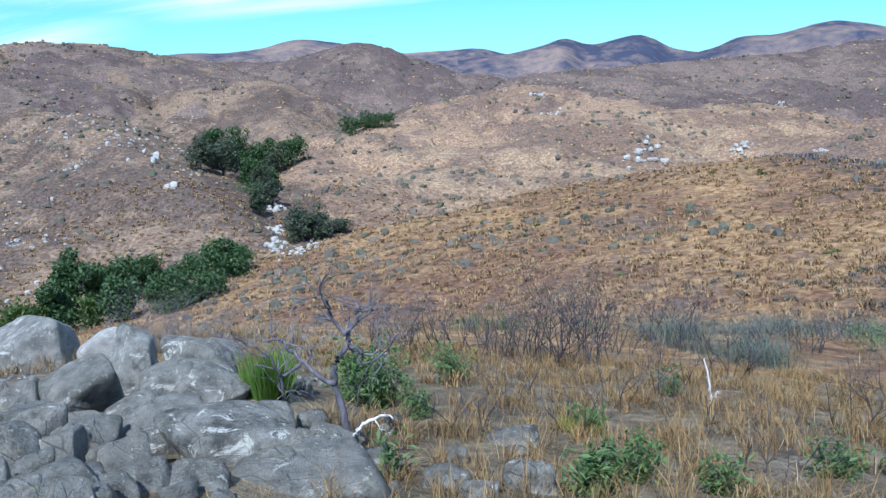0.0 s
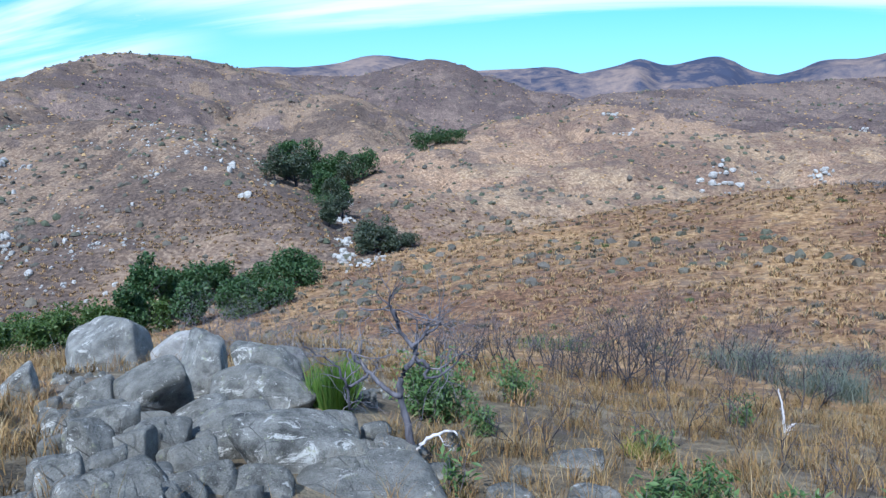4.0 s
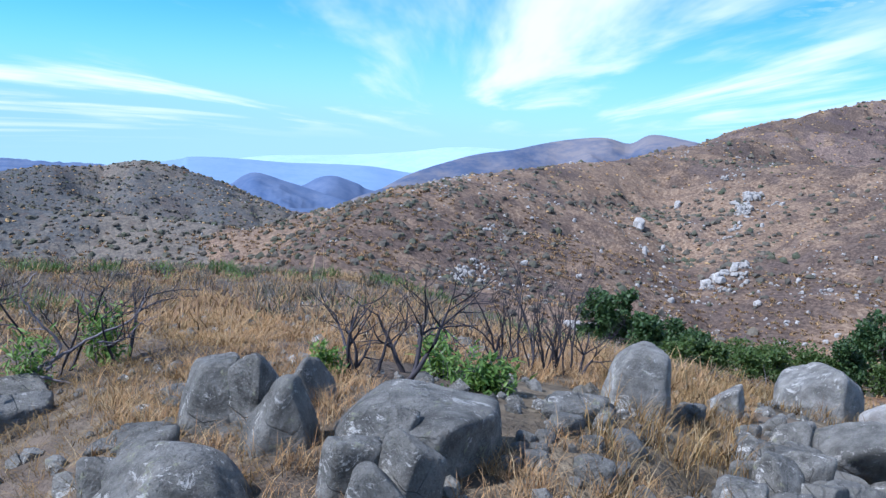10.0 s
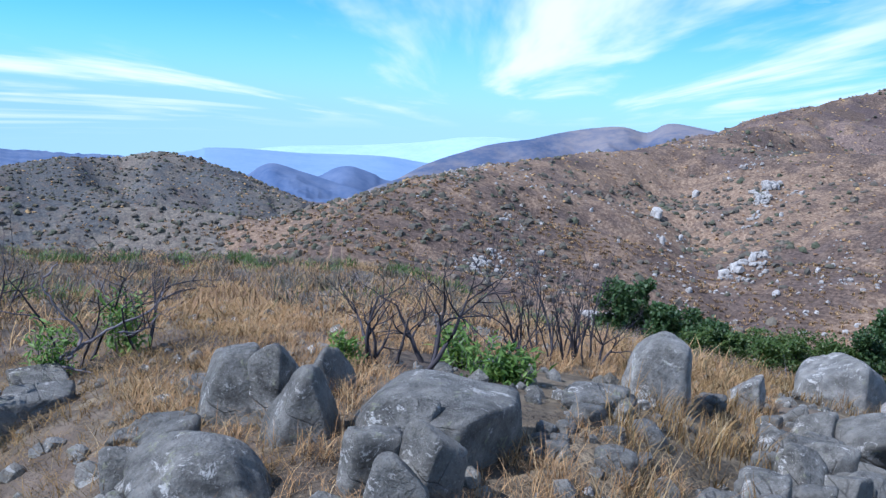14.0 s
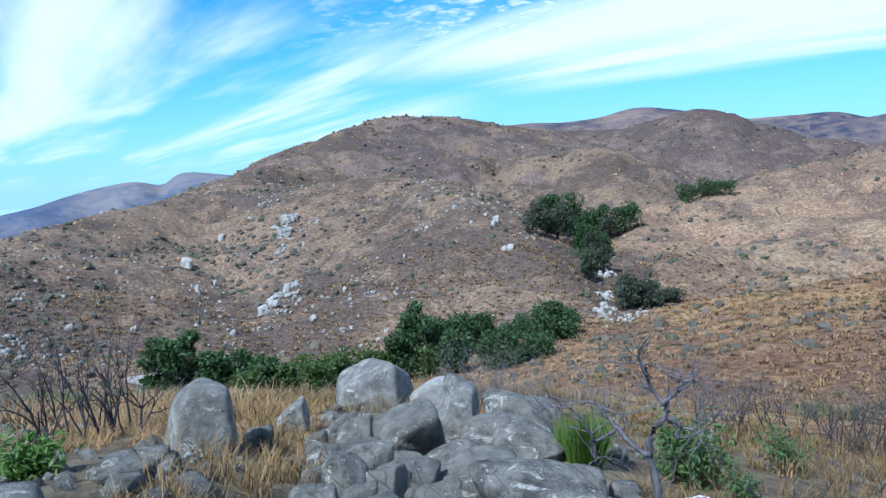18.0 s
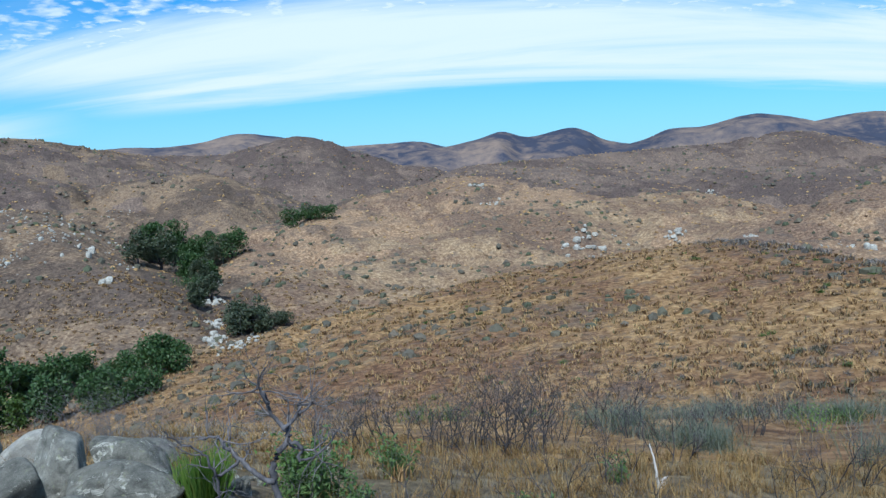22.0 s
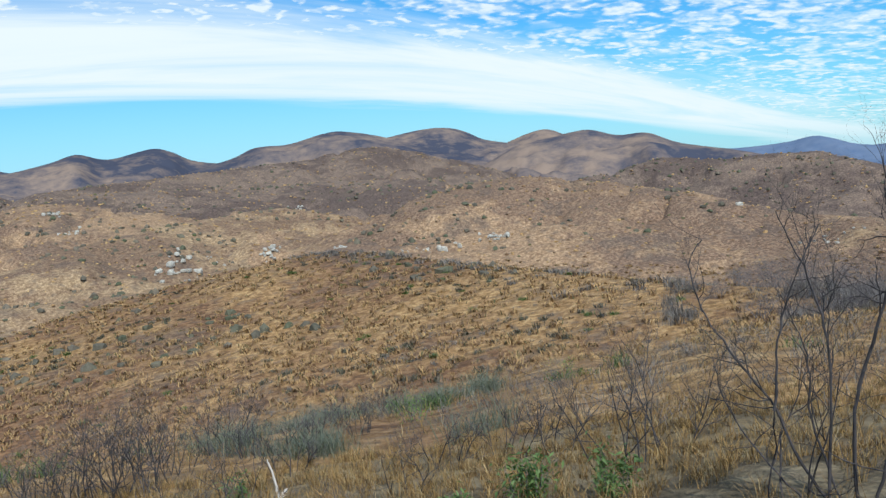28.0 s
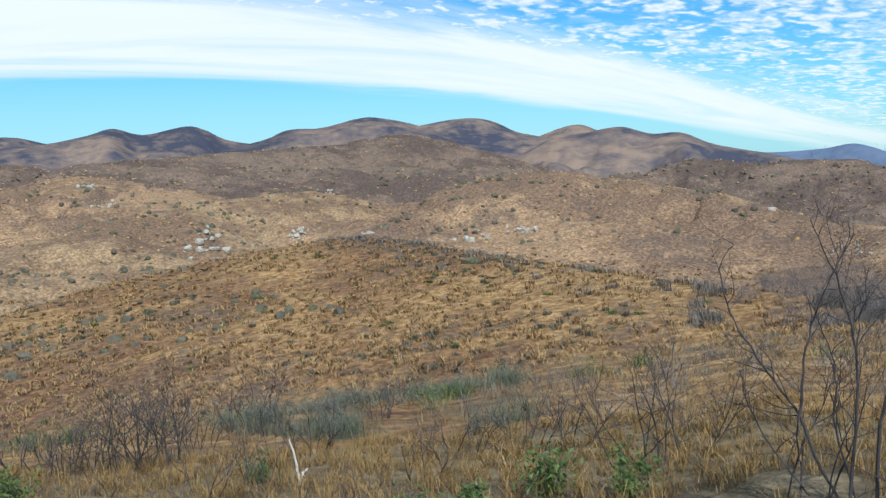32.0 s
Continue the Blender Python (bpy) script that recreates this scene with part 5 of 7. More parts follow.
rock('boulder', 28.2, 5.61, 0.27, 0.23, 0.15, 210, cuts=8, square=0.7)
rock('boulder', 30.2, 4.62, 0.26, 0.22, 0.15, 211, cuts=8, square=0.7)
rock('boulder', 27.5, 4.98, 0.21, 0.18, 0.09, 212, cuts=8, square=0.7)
rock('boulder', 24.2, 5.75, 0.26, 0.22, 0.18, 213, cuts=8, square=0.7)
rock('boulder', 25.2, 4.65, 0.32, 0.27, 0.11, 214, cuts=8, square=0.7)
rock('boulder', 28.2, 4.39, 0.22, 0.19, 0.10, 215, cuts=8, square=0.7)

# ---- rocks on the hills ----
rock('hillside_boulder', 38.5, 254, 2.6, 2.0, 2.3, 216, mat=ROCK_PALE, level=2, cuts=6, square=0.55, turn=72, label=PALE, group='pale boulders on the hills')
rock('hillside_boulder', 33.9, 217, 2.5, 1.9, 1.8, 217, mat=ROCK_PALE, level=2, cuts=6, square=0.55, turn=19, label=PALE, group='pale boulders on the hills')
rock('hillside_boulder', 33.3, 218, 2.2, 1.8, 2.2, 218, mat=ROCK_PALE, level=2, cuts=6, square=0.55, turn=56, label=PALE, group='pale boulders on the hills')
rock('hillside_boulder', 32.3, 224, 2.0, 1.6, 2.5, 219, mat=ROCK_PALE, level=2, cuts=6, square=0.55, turn=3, label=PALE, group='pale boulders on the hills')
rock('hillside_boulder', 31.6, 228, 1.8, 1.4, 1.9, 220, mat=ROCK_PALE, level=2, cuts=6, square=0.55, turn=40, label=PALE, group='pale boulders on the hills')
rock('hillside_boulder', 36.3, 299, 2.6, 2.1, 2.1, 221, mat=ROCK_PALE, level=2, cuts=6, square=0.55, turn=77, label=PALE, group='pale boulders on the hills')
rock('hillside_boulder', 34.4, 315, 2.0, 1.6, 1.4, 222, mat=ROCK_PALE, level=2, cuts=6, square=0.55, turn=24, label=PALE, group='pale boulders on the hills')
rock('hillside_boulder', 30, 286, 1.8, 1.4, 1.2, 223, mat=ROCK_PALE, level=2, cuts=6, square=0.55, turn=61, label=PALE, group='pale boulders on the hills')
rock('hillside_boulder', 38, 234, 1.3, 1.1, 2.3, 224, mat=ROCK_PALE, level=2, cuts=6, square=0.55, turn=8, label=PALE, group='pale boulders on the hills')
rock('hillside_boulder', 36.9, 249, 1.4, 1.1, 1.6, 225, mat=ROCK_PALE, level=2, cuts=6, square=0.55, turn=45, label=PALE, group='pale boulders on the hills')
rock('hillside_boulder', 46, 185, 1.1, 0.8, 0.7, 226, mat=ROCK_PALE, level=2, cuts=6, square=0.55, turn=82, label=PALE, group='pale boulders on the hills')
rock('hillside_boulder', 42.1, 190, 1.1, 0.9, 0.8, 227, mat=ROCK_PALE, level=2, cuts=6, square=0.55, turn=29, label=PALE, group='pale boulders on the hills')
rock('hillside_boulder', 48.4, 176, 1.1, 0.9, 0.6, 228, mat=ROCK_PALE, level=2, cuts=6, square=0.55, turn=66, label=PALE, group='pale boulders on the hills')
rock('hillside_boulder', 47.2, 171, 1.4, 1.0, 0.8, 229, mat=ROCK_PALE, level=2, cuts=6, square=0.55, turn=13, label=PALE, group='pale boulders on the hills')
rock('hillside_boulder', 35.9, 195, 1.5, 1.2, 1.1, 230, mat=ROCK_PALE, level=2, cuts=6, square=0.55, turn=50, label=PALE, group='pale boulders on the hills')
rock('hillside_boulder', 30.6, 199, 2.3, 1.8, 1.1, 231, mat=ROCK_PALE, level=2, cuts=6, square=0.55, turn=87, label=PALE, group='pale boulders on the hills')
rock('hillside_boulder', 28.4, 211, 1.4, 1.1, 0.9, 232, mat=ROCK_PALE, level=2, cuts=6, square=0.55, turn=34, label=PALE, group='pale boulders on the hills')
rock('hillside_boulder', 18.2, 242, 1.9, 1.5, 1.5, 233, mat=ROCK_PALE, level=2, cuts=6, square=0.55, turn=71, label=PALE, group='pale boulders on the hills')
rock('hillside_boulder', 17.5, 218, 1.9, 1.5, 1.3, 234, mat=ROCK_PALE, level=2, cuts=6, square=0.55, turn=18, label=PALE, group='pale boulders on the hills')
rock('hillside_boulder', 19.7, 243, 1.4, 1.1, 0.9, 235, mat=ROCK_PALE, level=2, cuts=6, square=0.55, turn=55, label=PALE, group='pale boulders on the hills')
rock('hillside_boulder', 25.7, 183, 1.2, 1.0, 0.7, 236, mat=ROCK_PALE, level=2, cuts=6, square=0.55, turn=2, label=PALE, group='pale boulders on the hills')
rock('hillside_boulder', 20.8, 262, 1.5, 1.2, 0.9, 237, mat=ROCK_PALE, level=2, cuts=6, square=0.55, turn=39, label=PALE, group='pale boulders on the hills')
rock('hillside_boulder', 18.7, 256, 1.3, 1.0, 0.8, 238, mat=ROCK_PALE, level=2, cuts=6, square=0.55, turn=76, label=PALE, group='pale boulders on the hills')
rock('hillside_boulder', 27.6, 223, 1.2, 0.9, 1.2, 239, mat=ROCK_PALE, level=2, cuts=6, square=0.55, turn=23, label=PALE, group='pale boulders on the hills')
rock('hillside_boulder', 42.8, 236, 1.4, 1.0, 1.0, 240, mat=ROCK_PALE, level=2, cuts=6, square=0.55, turn=60, label=PALE, group='pale boulders on the hills')
rock('hillside_boulder', 40.8, 212, 1.0, 0.9, 0.9, 241, mat=ROCK_PALE, level=2, cuts=6, square=0.55, turn=7, label=PALE, group='pale boulders on the hills')
rock('hillside_boulder', 31, 261, 1.4, 1.1, 1.1, 242, mat=ROCK_PALE, level=2, cuts=6, square=0.55, turn=44, label=PALE, group='pale boulders on the hills')
rock('hillside_boulder', 24.3, 226, 1.2, 1.0, 0.7, 243, mat=ROCK_PALE, level=2, cuts=6, square=0.55, turn=81, label=PALE, group='pale boulders on the hills')
rock('hillside_boulder', 22.7, 245, 1.5, 1.2, 0.8, 244, mat=ROCK_PALE, level=2, cuts=6, square=0.55, turn=28, label=PALE, group='pale boulders on the hills')
rock('hillside_boulder', 27.4, 173, 0.9, 0.7, 0.7, 245, mat=ROCK_PALE, level=2, cuts=6, square=0.55, turn=65, label=PALE, group='pale boulders on the hills')
rock('hillside_boulder', 26.3, 180, 1.1, 0.9, 0.8, 246, mat=ROCK_PALE, level=2, cuts=6, square=0.55, turn=12, label=PALE, group='pale boulders on the hills')
outcrop(31.8, 285, 5.3, 2.5, 14, 247)
outcrop(50.2, 172, 6.6, 1.8, 10, 248)
outcrop(48.8, 202, 6.4, 1.6, 8, 249)
outcrop(33.1, 339, 6.3, 1.9, 5, 250)
outcrop(26.8, 224, 4.2, 1.3, 6, 251)
outcrop(22.6, 255, 7.3, 1.1, 8, 252)
outcrop(35.9, 275, 10.4, 1.2, 8, 253)
outcrop(47.7, 179, 6.9, 1.0, 7, 254)
outcrop(28.8, 241, 7.6, 0.9, 6, 255)
outcrop(34.1, 219, 4.2, 1.9, 6, 256)
outcrop(51.1, 165, 5.3, 1.2, 9, 257)
outcrop(49.7, 175, 4.5, 1.3, 8, 258)
outcrop(47.6, 197, 6.2, 1.2, 8, 259)
outcrop(48.2, 173, 4.5, 1.1, 7, 260)
outcrop(44.5, 180, 6.9, 1.1, 9, 261)
outcrop(42.9, 228, 5.7, 1.1, 6, 262)
outcrop(36.2, 249, 6.3, 1.4, 6, 263)
outcrop(49.2, 153, 3.9, 0.9, 6, 264)
outcrop(11.1, 182, 3.0, 1.9, 10, 265, mat=ROCK_PALE, label='pale boulders along the dry creek bed')
outcrop(10.9, 194, 2.5, 1.8, 8, 266, mat=ROCK_PALE, label='pale boulders along the dry creek bed')
outcrop(9.3, 154, 4.4, 1.3, 12, 267, mat=ROCK_PALE, label='pale boulders along the dry creek bed')
outcrop(8.4, 159, 3.1, 1.1, 8, 268, mat=ROCK_PALE, label='pale boulders along the dry creek bed')
outcrop(10.8, 242, 3.1, 1.2, 6, 269, mat=ROCK_PALE, label='pale boulders along the dry creek bed')
outcrop(11.4, 187, 1.9, 1.7, 5, 270, mat=ROCK_PALE, label='pale boulders along the dry creek bed')
outcrop(-14.2, 282, 10.0, 2.9, 14, 271)
outcrop(-16.3, 306, 4.6, 1.9, 6, 272)
outcrop(-19.9, 311, 5.9, 2.0, 6, 273)
outcrop(-24.5, 252, 2.8, 1.6, 4, 274)
outcrop(-28.8, 246, 3.7, 1.0, 5, 275)
outcrop(-29.8, 254, 2.2, 0.9, 4, 276)
outcrop(-22, 438, 8.2, 2.4, 7, 277)
outcrop(-7.3, 374, 4.2, 1.9, 5, 278)
outcrop(-8.3, 350, 5.3, 1.8, 6, 279)
outcrop(-12.7, 621, 7.7, 1.9, 4, 280)
outcrop(-34.8, 264, 5.7, 2.0, 8, 281)
rock('hillside_boulder', -31.2, 252, 2.3, 1.9, 1.4, 282, mat=ROCK_PALE, level=2, cuts=6, square=0.55, turn=84, label=PALE, group='pale boulders on the hills')
rock('hillside_boulder', -32.3, 259, 1.3, 1.0, 0.6, 283, mat=ROCK_PALE, level=2, cuts=6, square=0.55, turn=31, label=PALE, group='pale boulders on the hills')
rock('hillside_boulder', -26.8, 242, 1.3, 1.1, 0.8, 284, mat=ROCK_PALE, level=2, cuts=6, square=0.55, turn=68, label=PALE, group='pale boulders on the hills')
rock('hillside_boulder', -30.4, 253, 1.3, 1.0, 0.6, 285, mat=ROCK_PALE, level=2, cuts=6, square=0.55, turn=15, label=PALE, group='pale boulders on the hills')
rock('hillside_boulder', -34, 267, 1.4, 1.0, 0.8, 286, mat=ROCK_PALE, level=2, cuts=6, square=0.55, turn=52, label=PALE, group='pale boulders on the hills')
outcrop(-55.8, 238, 8.3, 1.8, 11, 287)
outcrop(-59.4, 234, 6.8, 1.4, 8, 288)
outcrop(-57.8, 241, 4.5, 1.0, 5, 289)
rock('hillside_boulder', -50.9, 282, 2.5, 2.0, 0.9, 290, mat=ROCK_PALE, level=2, cuts=6, square=0.55, turn=20, label=PALE, group='pale boulders on the hills')
rock('hillside_boulder', -63.2, 366, 2.3, 1.8, 1.2, 291, mat=ROCK_PALE, level=2, cuts=6, square=0.55, turn=57, label=PALE, group='pale boulders on the hills')

outcrop(-13.8, 293, 12.1, 4.2, 28, 700, mat=ROCK_PALE, label='bright white granite blocks on a grassy slope')
outcrop(-19.9, 311, 6.2, 2.8, 14, 701, mat=ROCK_PALE, label='bright white granite blocks on a grassy slope')
outcrop(-24.7, 252, 3.0, 1.8, 9, 702, mat=ROCK_PALE, label='bright white granite blocks on a grassy slope')
outcrop(-35.2, 265, 5.7, 2.9, 16, 703, mat=ROCK_PALE, label='bright white granite blocks on a grassy slope')
outcrop(-30.2, 252, 5.0, 1.4, 9, 704, mat=ROCK_PALE, label='bright white granite blocks on a grassy slope')
outcrop(-7.1, 382, 6.6, 3.0, 11, 705, mat=ROCK_PALE, label='bright white granite blocks on a grassy slope')
outcrop(-8.1, 353, 7.1, 2.5, 11, 706, mat=ROCK_PALE, label='bright white granite blocks on a grassy slope')
outcrop(-22.1, 442, 7.7, 2.9, 9, 707, mat=ROCK_PALE, label='bright white granite blocks on a grassy slope')
outcrop(31.9, 297, 5.1, 4.6, 25, 708, label='grey granite crag on a dry brown hillside')
outcrop(32.3, 285, 3.8, 3.8, 19, 709, label='grey granite crag on a dry brown hillside')
outcrop(33.0, 318, 7.2, 2.7, 14, 710, label='grey granite crag on a dry brown hillside')
outcrop(33.1, 221, 4.4, 3.4, 25, 711, label='grey granite crag on a dry brown hillside')
outcrop(33.7, 215, 3.7, 2.8, 19, 712, label='grey granite crag on a dry brown hillside')
outcrop(32.0, 231, 4.0, 2.2, 12, 713, label='grey granite crag on a dry brown hillside')
outcrop(49.7, 174, 3.9, 2.5, 22, 714, label='grey granite crag on a dry brown hillside')
outcrop(48.6, 178, 3.6, 1.5, 12, 715, label='grey granite crag on a dry brown hillside')
outcrop(50.1, 169, 3.4, 1.6, 14, 716, label='grey granite crag on a dry brown hillside')
outcrop(48.1, 209, 5.6, 1.5, 12, 717, label='grey granite crag on a dry brown hillside')
outcrop(38.2, 238, 3.5, 2.0, 11, 718, label='grey granite crag on a dry brown hillside')
outcrop(30.5, 290, 2.7, 2.1, 6, 719, label='grey granite crag on a dry brown hillside')
outcrop(22.8, 246, 11.5, 1.3, 22, 720, label='grey granite crag on a dry brown hillside')
outcrop(27.1, 228, 9.1, 1.1, 16, 721, label='grey granite crag on a dry brown hillside')
outcrop(10.7, 199, 3.4, 2.1, 22, 722, mat=ROCK_PALE, label='pale boulders along the dry creek bed')
outcrop(10.8, 186, 3.0, 2.4, 25, 723, mat=ROCK_PALE, label='pale boulders along the dry creek bed')
outcrop(10.4, 220, 2.6, 1.6, 16, 724, mat=ROCK_PALE, label='pale boulders along the dry creek bed')
outcrop(9.3, 156, 5.2, 1.5, 28, 725, mat=ROCK_PALE, label='pale boulders along the dry creek bed')
outcrop(8.2, 186, 4.9, 1.3, 19, 726, mat=ROCK_PALE, label='pale boulders along the dry creek bed')
outcrop(10.4, 246, 2.0, 1.5, 9, 727, mat=ROCK_PALE, label='pale boulders along the dry creek bed')
rock('hillside_boulder', -31.5, 250, 2.5, 2.0, 2.2, 788, mat=ROCK_PALE, level=2, cuts=4, square=0.4, sink=0.3, label=PALE, group='pale boulders on the hills')
rock('hillside_boulder', -32.6, 255, 1.5, 1.2, 1.4, 789, mat=ROCK_PALE, level=2, cuts=4, square=0.4, sink=0.3, label=PALE, group='pale boulders on the hills')
rock('hillside_boulder', 38.6, 262, 3.5, 2.8, 3.1, 790, mat=ROCK_PALE, level=2, cuts=4, square=0.4, sink=0.3, label=PALE, group='pale boulders on the hills')
rock('hillside_boulder', 17.1, 218, 1.9, 1.5, 1.7, 791, mat=ROCK_PALE, level=2, cuts=4, square=0.4, sink=0.3, label=PALE, group='pale boulders on the hills')
rock('hillside_boulder', 18.0, 252, 2.0, 1.6, 1.8, 792, mat=ROCK_PALE, level=2, cuts=4, square=0.4, sink=0.3, label=PALE, group='pale boulders on the hills')
rock('hillside_boulder', 45.8, 185, 1.4, 1.1, 1.2, 793, mat=ROCK_PALE, level=2, cuts=4, square=0.4, sink=0.3, label=PALE, group='pale boulders on the hills')
rock('hillside_boulder', 42.1, 190, 1.3, 1.0, 1.1, 794, mat=ROCK_PALE, level=2, cuts=4, square=0.4, sink=0.3, label=PALE, group='pale boulders on the hills')

# ---- trees along the creek ----
oak_tree(40.5, 138, 7.9, 13.4, 292, leaves=3000)
oak_tree(38.7, 146, 6.8, 12.3, 293, leaves=3000)
oak_tree(37.2, 108, 5.1, 9.3, 294, leaves=3000)
oak_tree(35.6, 142, 7.8, 8.6, 295, leaves=3000)
oak_tree(33.7, 111, 6.5, 6.3, 296, leaves=3000)
oak_tree(23.5, 164, 10.1, 14.8, 297, leaves=3000)
oak_tree(21.4, 167, 11.7, 11.8, 298, leaves=3000)
oak_tree(25.1, 142, 6.2, 8.9, 299, leaves=3000)
oak_tree(19.3, 175, 7.5, 6.9, 300, leaves=3000)
oak_tree(16.6, 170, 9.2, 6.4, 301, leaves=3000)
oak_tree(14.5, 151, 10.6, 7.6, 302, leaves=3000)
oak_tree(12.6, 236, 15.3, 2.4, 303, leaves=3000)
oak_tree(11.4, 287, 11.3, 2.4, 304, leaves=3000)
oak_tree(18.2, 131, 7.2, 6.8, 305, leaves=3000)
oak_tree(16, 133, 7.9, 5.2, 306, leaves=3000)
oak_tree(13.5, 178, 8.3, 2.7, 307, leaves=3000)
oak_tree(21, 132, 6.3, 8.4, 308, leaves=3000)
oak_tree(31.3, 139, 8.2, 6.0, 309, leaves=1600, mat=LEAF_OLIVE, label='lighter green shrubby tree by the creek')
oak_tree(29.2, 145, 8.5, 5.5, 310, leaves=1600, mat=LEAF_OLIVE, label='lighter green shrubby tree by the creek')
oak_tree(27, 141, 7.8, 7.2, 311, leaves=1600, mat=LEAF_OLIVE, label='lighter green shrubby tree by the creek')
oak_tree(29, 125, 5.0, 5.4, 312, leaves=1600, mat=LEAF_OLIVE, label='lighter green shrubby tree by the creek')
oak_tree(32.9, 110, 5.2, 5.5, 313, leaves=1600, mat=LEAF_OLIVE, label='lighter green shrubby tree by the creek')
oak_tree(30.6, 120, 5.7, 5.1, 314, leaves=1600, mat=LEAF_OLIVE, label='lighter green shrubby tree by the creek')
oak_tree(26.4, 140, 6.7, 5.8, 315, leaves=1600, mat=LEAF_OLIVE, label='lighter green shrubby tree by the creek')
oak_tree(34.8, 105, 5.0, 5.5, 316, leaves=1600, mat=LEAF_OLIVE, label='lighter green shrubby tree by the creek')
oak_tree(23.2, 144, 6.9, 6.4, 317, leaves=1600, mat=LEAF_OLIVE, label='lighter green shrubby tree by the creek')
oak_tree(18, 129, 6.1, 3.8, 318, leaves=1600, mat=LEAF_OLIVE, label='lighter green shrubby tree by the creek')
oak_tree(14.4, 271, 10.6, 13.8, 319, leaves=2700, label='dark green oak in the upper creek bed')
oak_tree(13, 289, 12.4, 15.6, 320, leaves=2700, label='dark green oak in the upper creek bed')
oak_tree(11.2, 288, 10.2, 11.9, 321, leaves=2700, label='dark green oak in the upper creek bed')
oak_tree(9.5, 278, 12.4, 11.5, 322, leaves=2700, label='dark green oak in the upper creek bed')
oak_tree(12.3, 256, 8.1, 9.7, 323, leaves=2700, label='dark green oak in the upper creek bed')
oak_tree(11, 249, 5.8, 8.5, 324, leaves=2700, label='dark green oak in the upper creek bed')
oak_tree(11.8, 285, 9.0, 12.4, 325, leaves=2700, label='dark green oak in the upper creek bed')
oak_tree(5.4, 326, 11.2, 9.3, 326, leaves=1800, label='far dark green oak in the side valley')
oak_tree(4.2, 326, 10.2, 7.8, 327, leaves=1800, label='far dark green oak in the side valley')
oak_tree(3.2, 325, 9.1, 5.9, 328, leaves=1800, label='far dark green oak in the side valley')
oak_tree(9.3, 188, 7.1, 8.3, 329, leaves=2100, mat=OAK_GREY, label='grey-green half-bare tree among creek rocks', name='creek_tree')
oak_tree(8.1, 189, 7.6, 7.3, 330, leaves=2100, mat=OAK_GREY, label='grey-green half-bare tree among creek rocks', name='creek_tree')
oak_tree(6.6, 196, 6.3, 3.9, 331, leaves=2100, mat=OAK_GREY, label='grey-green half-bare tree among creek rocks', name='creek_tree')
oak_tree(11.6, 241, 6.1, 9.2, 332, leaves=1800, mat=OAK_GREY, label='grey-green half-bare tree in the creek bed', name='creek_tree')
oak_tree(11, 221, 6.7, 8.0, 333, leaves=1800, mat=OAK_GREY, label='grey-green half-bare tree in the creek bed', name='creek_tree')
oak_tree(11.9, 208, 5.0, 7.1, 334, leaves=1800, mat=OAK_GREY, label='grey-green half-bare tree in the creek bed', name='creek_tree')
oak_tree(9.4, 195, 6.2, 7.4, 335, leaves=1800, mat=OAK_GREY, label='grey-green half-bare tree in the creek bed', name='creek_tree')
oak_tree(8.2, 194, 6.9, 7.5, 336, leaves=1800, mat=OAK_GREY, label='grey-green half-bare tree in the creek bed', name='creek_tree')
oak_tree(15.3, 254, 10.0, 11.5, 337, leaves=1800, mat=OAK_GREY, label='grey-green half-bare tree in the creek bed', name='creek_tree')
oak_tree(13.9, 258, 10.2, 13.6, 338, leaves=1800, mat=OAK_GREY, label='grey-green half-bare tree in the creek bed', name='creek_tree')
oak_tree(10.1, 276, 10.9, 10.4, 339, leaves=1800, mat=OAK_GREY, label='grey-green half-bare tree in the creek bed', name='creek_tree')
outcrop(11, 216, 3.6, 2.5, 10, 340, mat=ROCK_PALE, label='pale boulders along the dry creek bed')
outcrop(11.3, 198, 2.8, 2.0, 9, 341, mat=ROCK_PALE, label='pale boulders along the dry creek bed')
outcrop(10.8, 222, 2.3, 1.7, 6, 342, mat=ROCK_PALE, label='pale boulders along the dry creek bed')
outcrop(10.1, 183, 4.7, 1.7, 10, 343, mat=ROCK_PALE, label='pale boulders along the dry creek bed')
outcrop(32.2, 282, 3.9, 2.6, 16, 344)
outcrop(32.7, 263, 4.2, 2.3, 16, 345)
outcrop(33.1, 254, 4.1, 1.6, 14, 346)
outcrop(31.6, 228, 2.8, 2.0, 14, 347)
outcrop(31.8, 217, 3.4, 2.2, 16, 348)
outcrop(32.6, 210, 4.6, 1.6, 16, 349)
outcrop(33.3, 201, 5.2, 1.2, 14, 350)
outcrop(26.7, 206, 2.6, 1.6, 14, 351)
outcrop(20.5, 270, 5.7, 1.5, 14, 352)
outcrop(19.7, 263, 6.6, 1.3, 16, 353)
outcrop(22.3, 255, 6.4, 0.9, 14, 354)
outcrop(28.5, 210, 5.4, 0.8, 14, 355)
outcrop(36.4, 188, 6.1, 1.1, 16, 356)
outcrop(37.9, 197, 5.0, 1.1, 14, 357)
outcrop(35.2, 261, 6.6, 1.2, 14, 358)

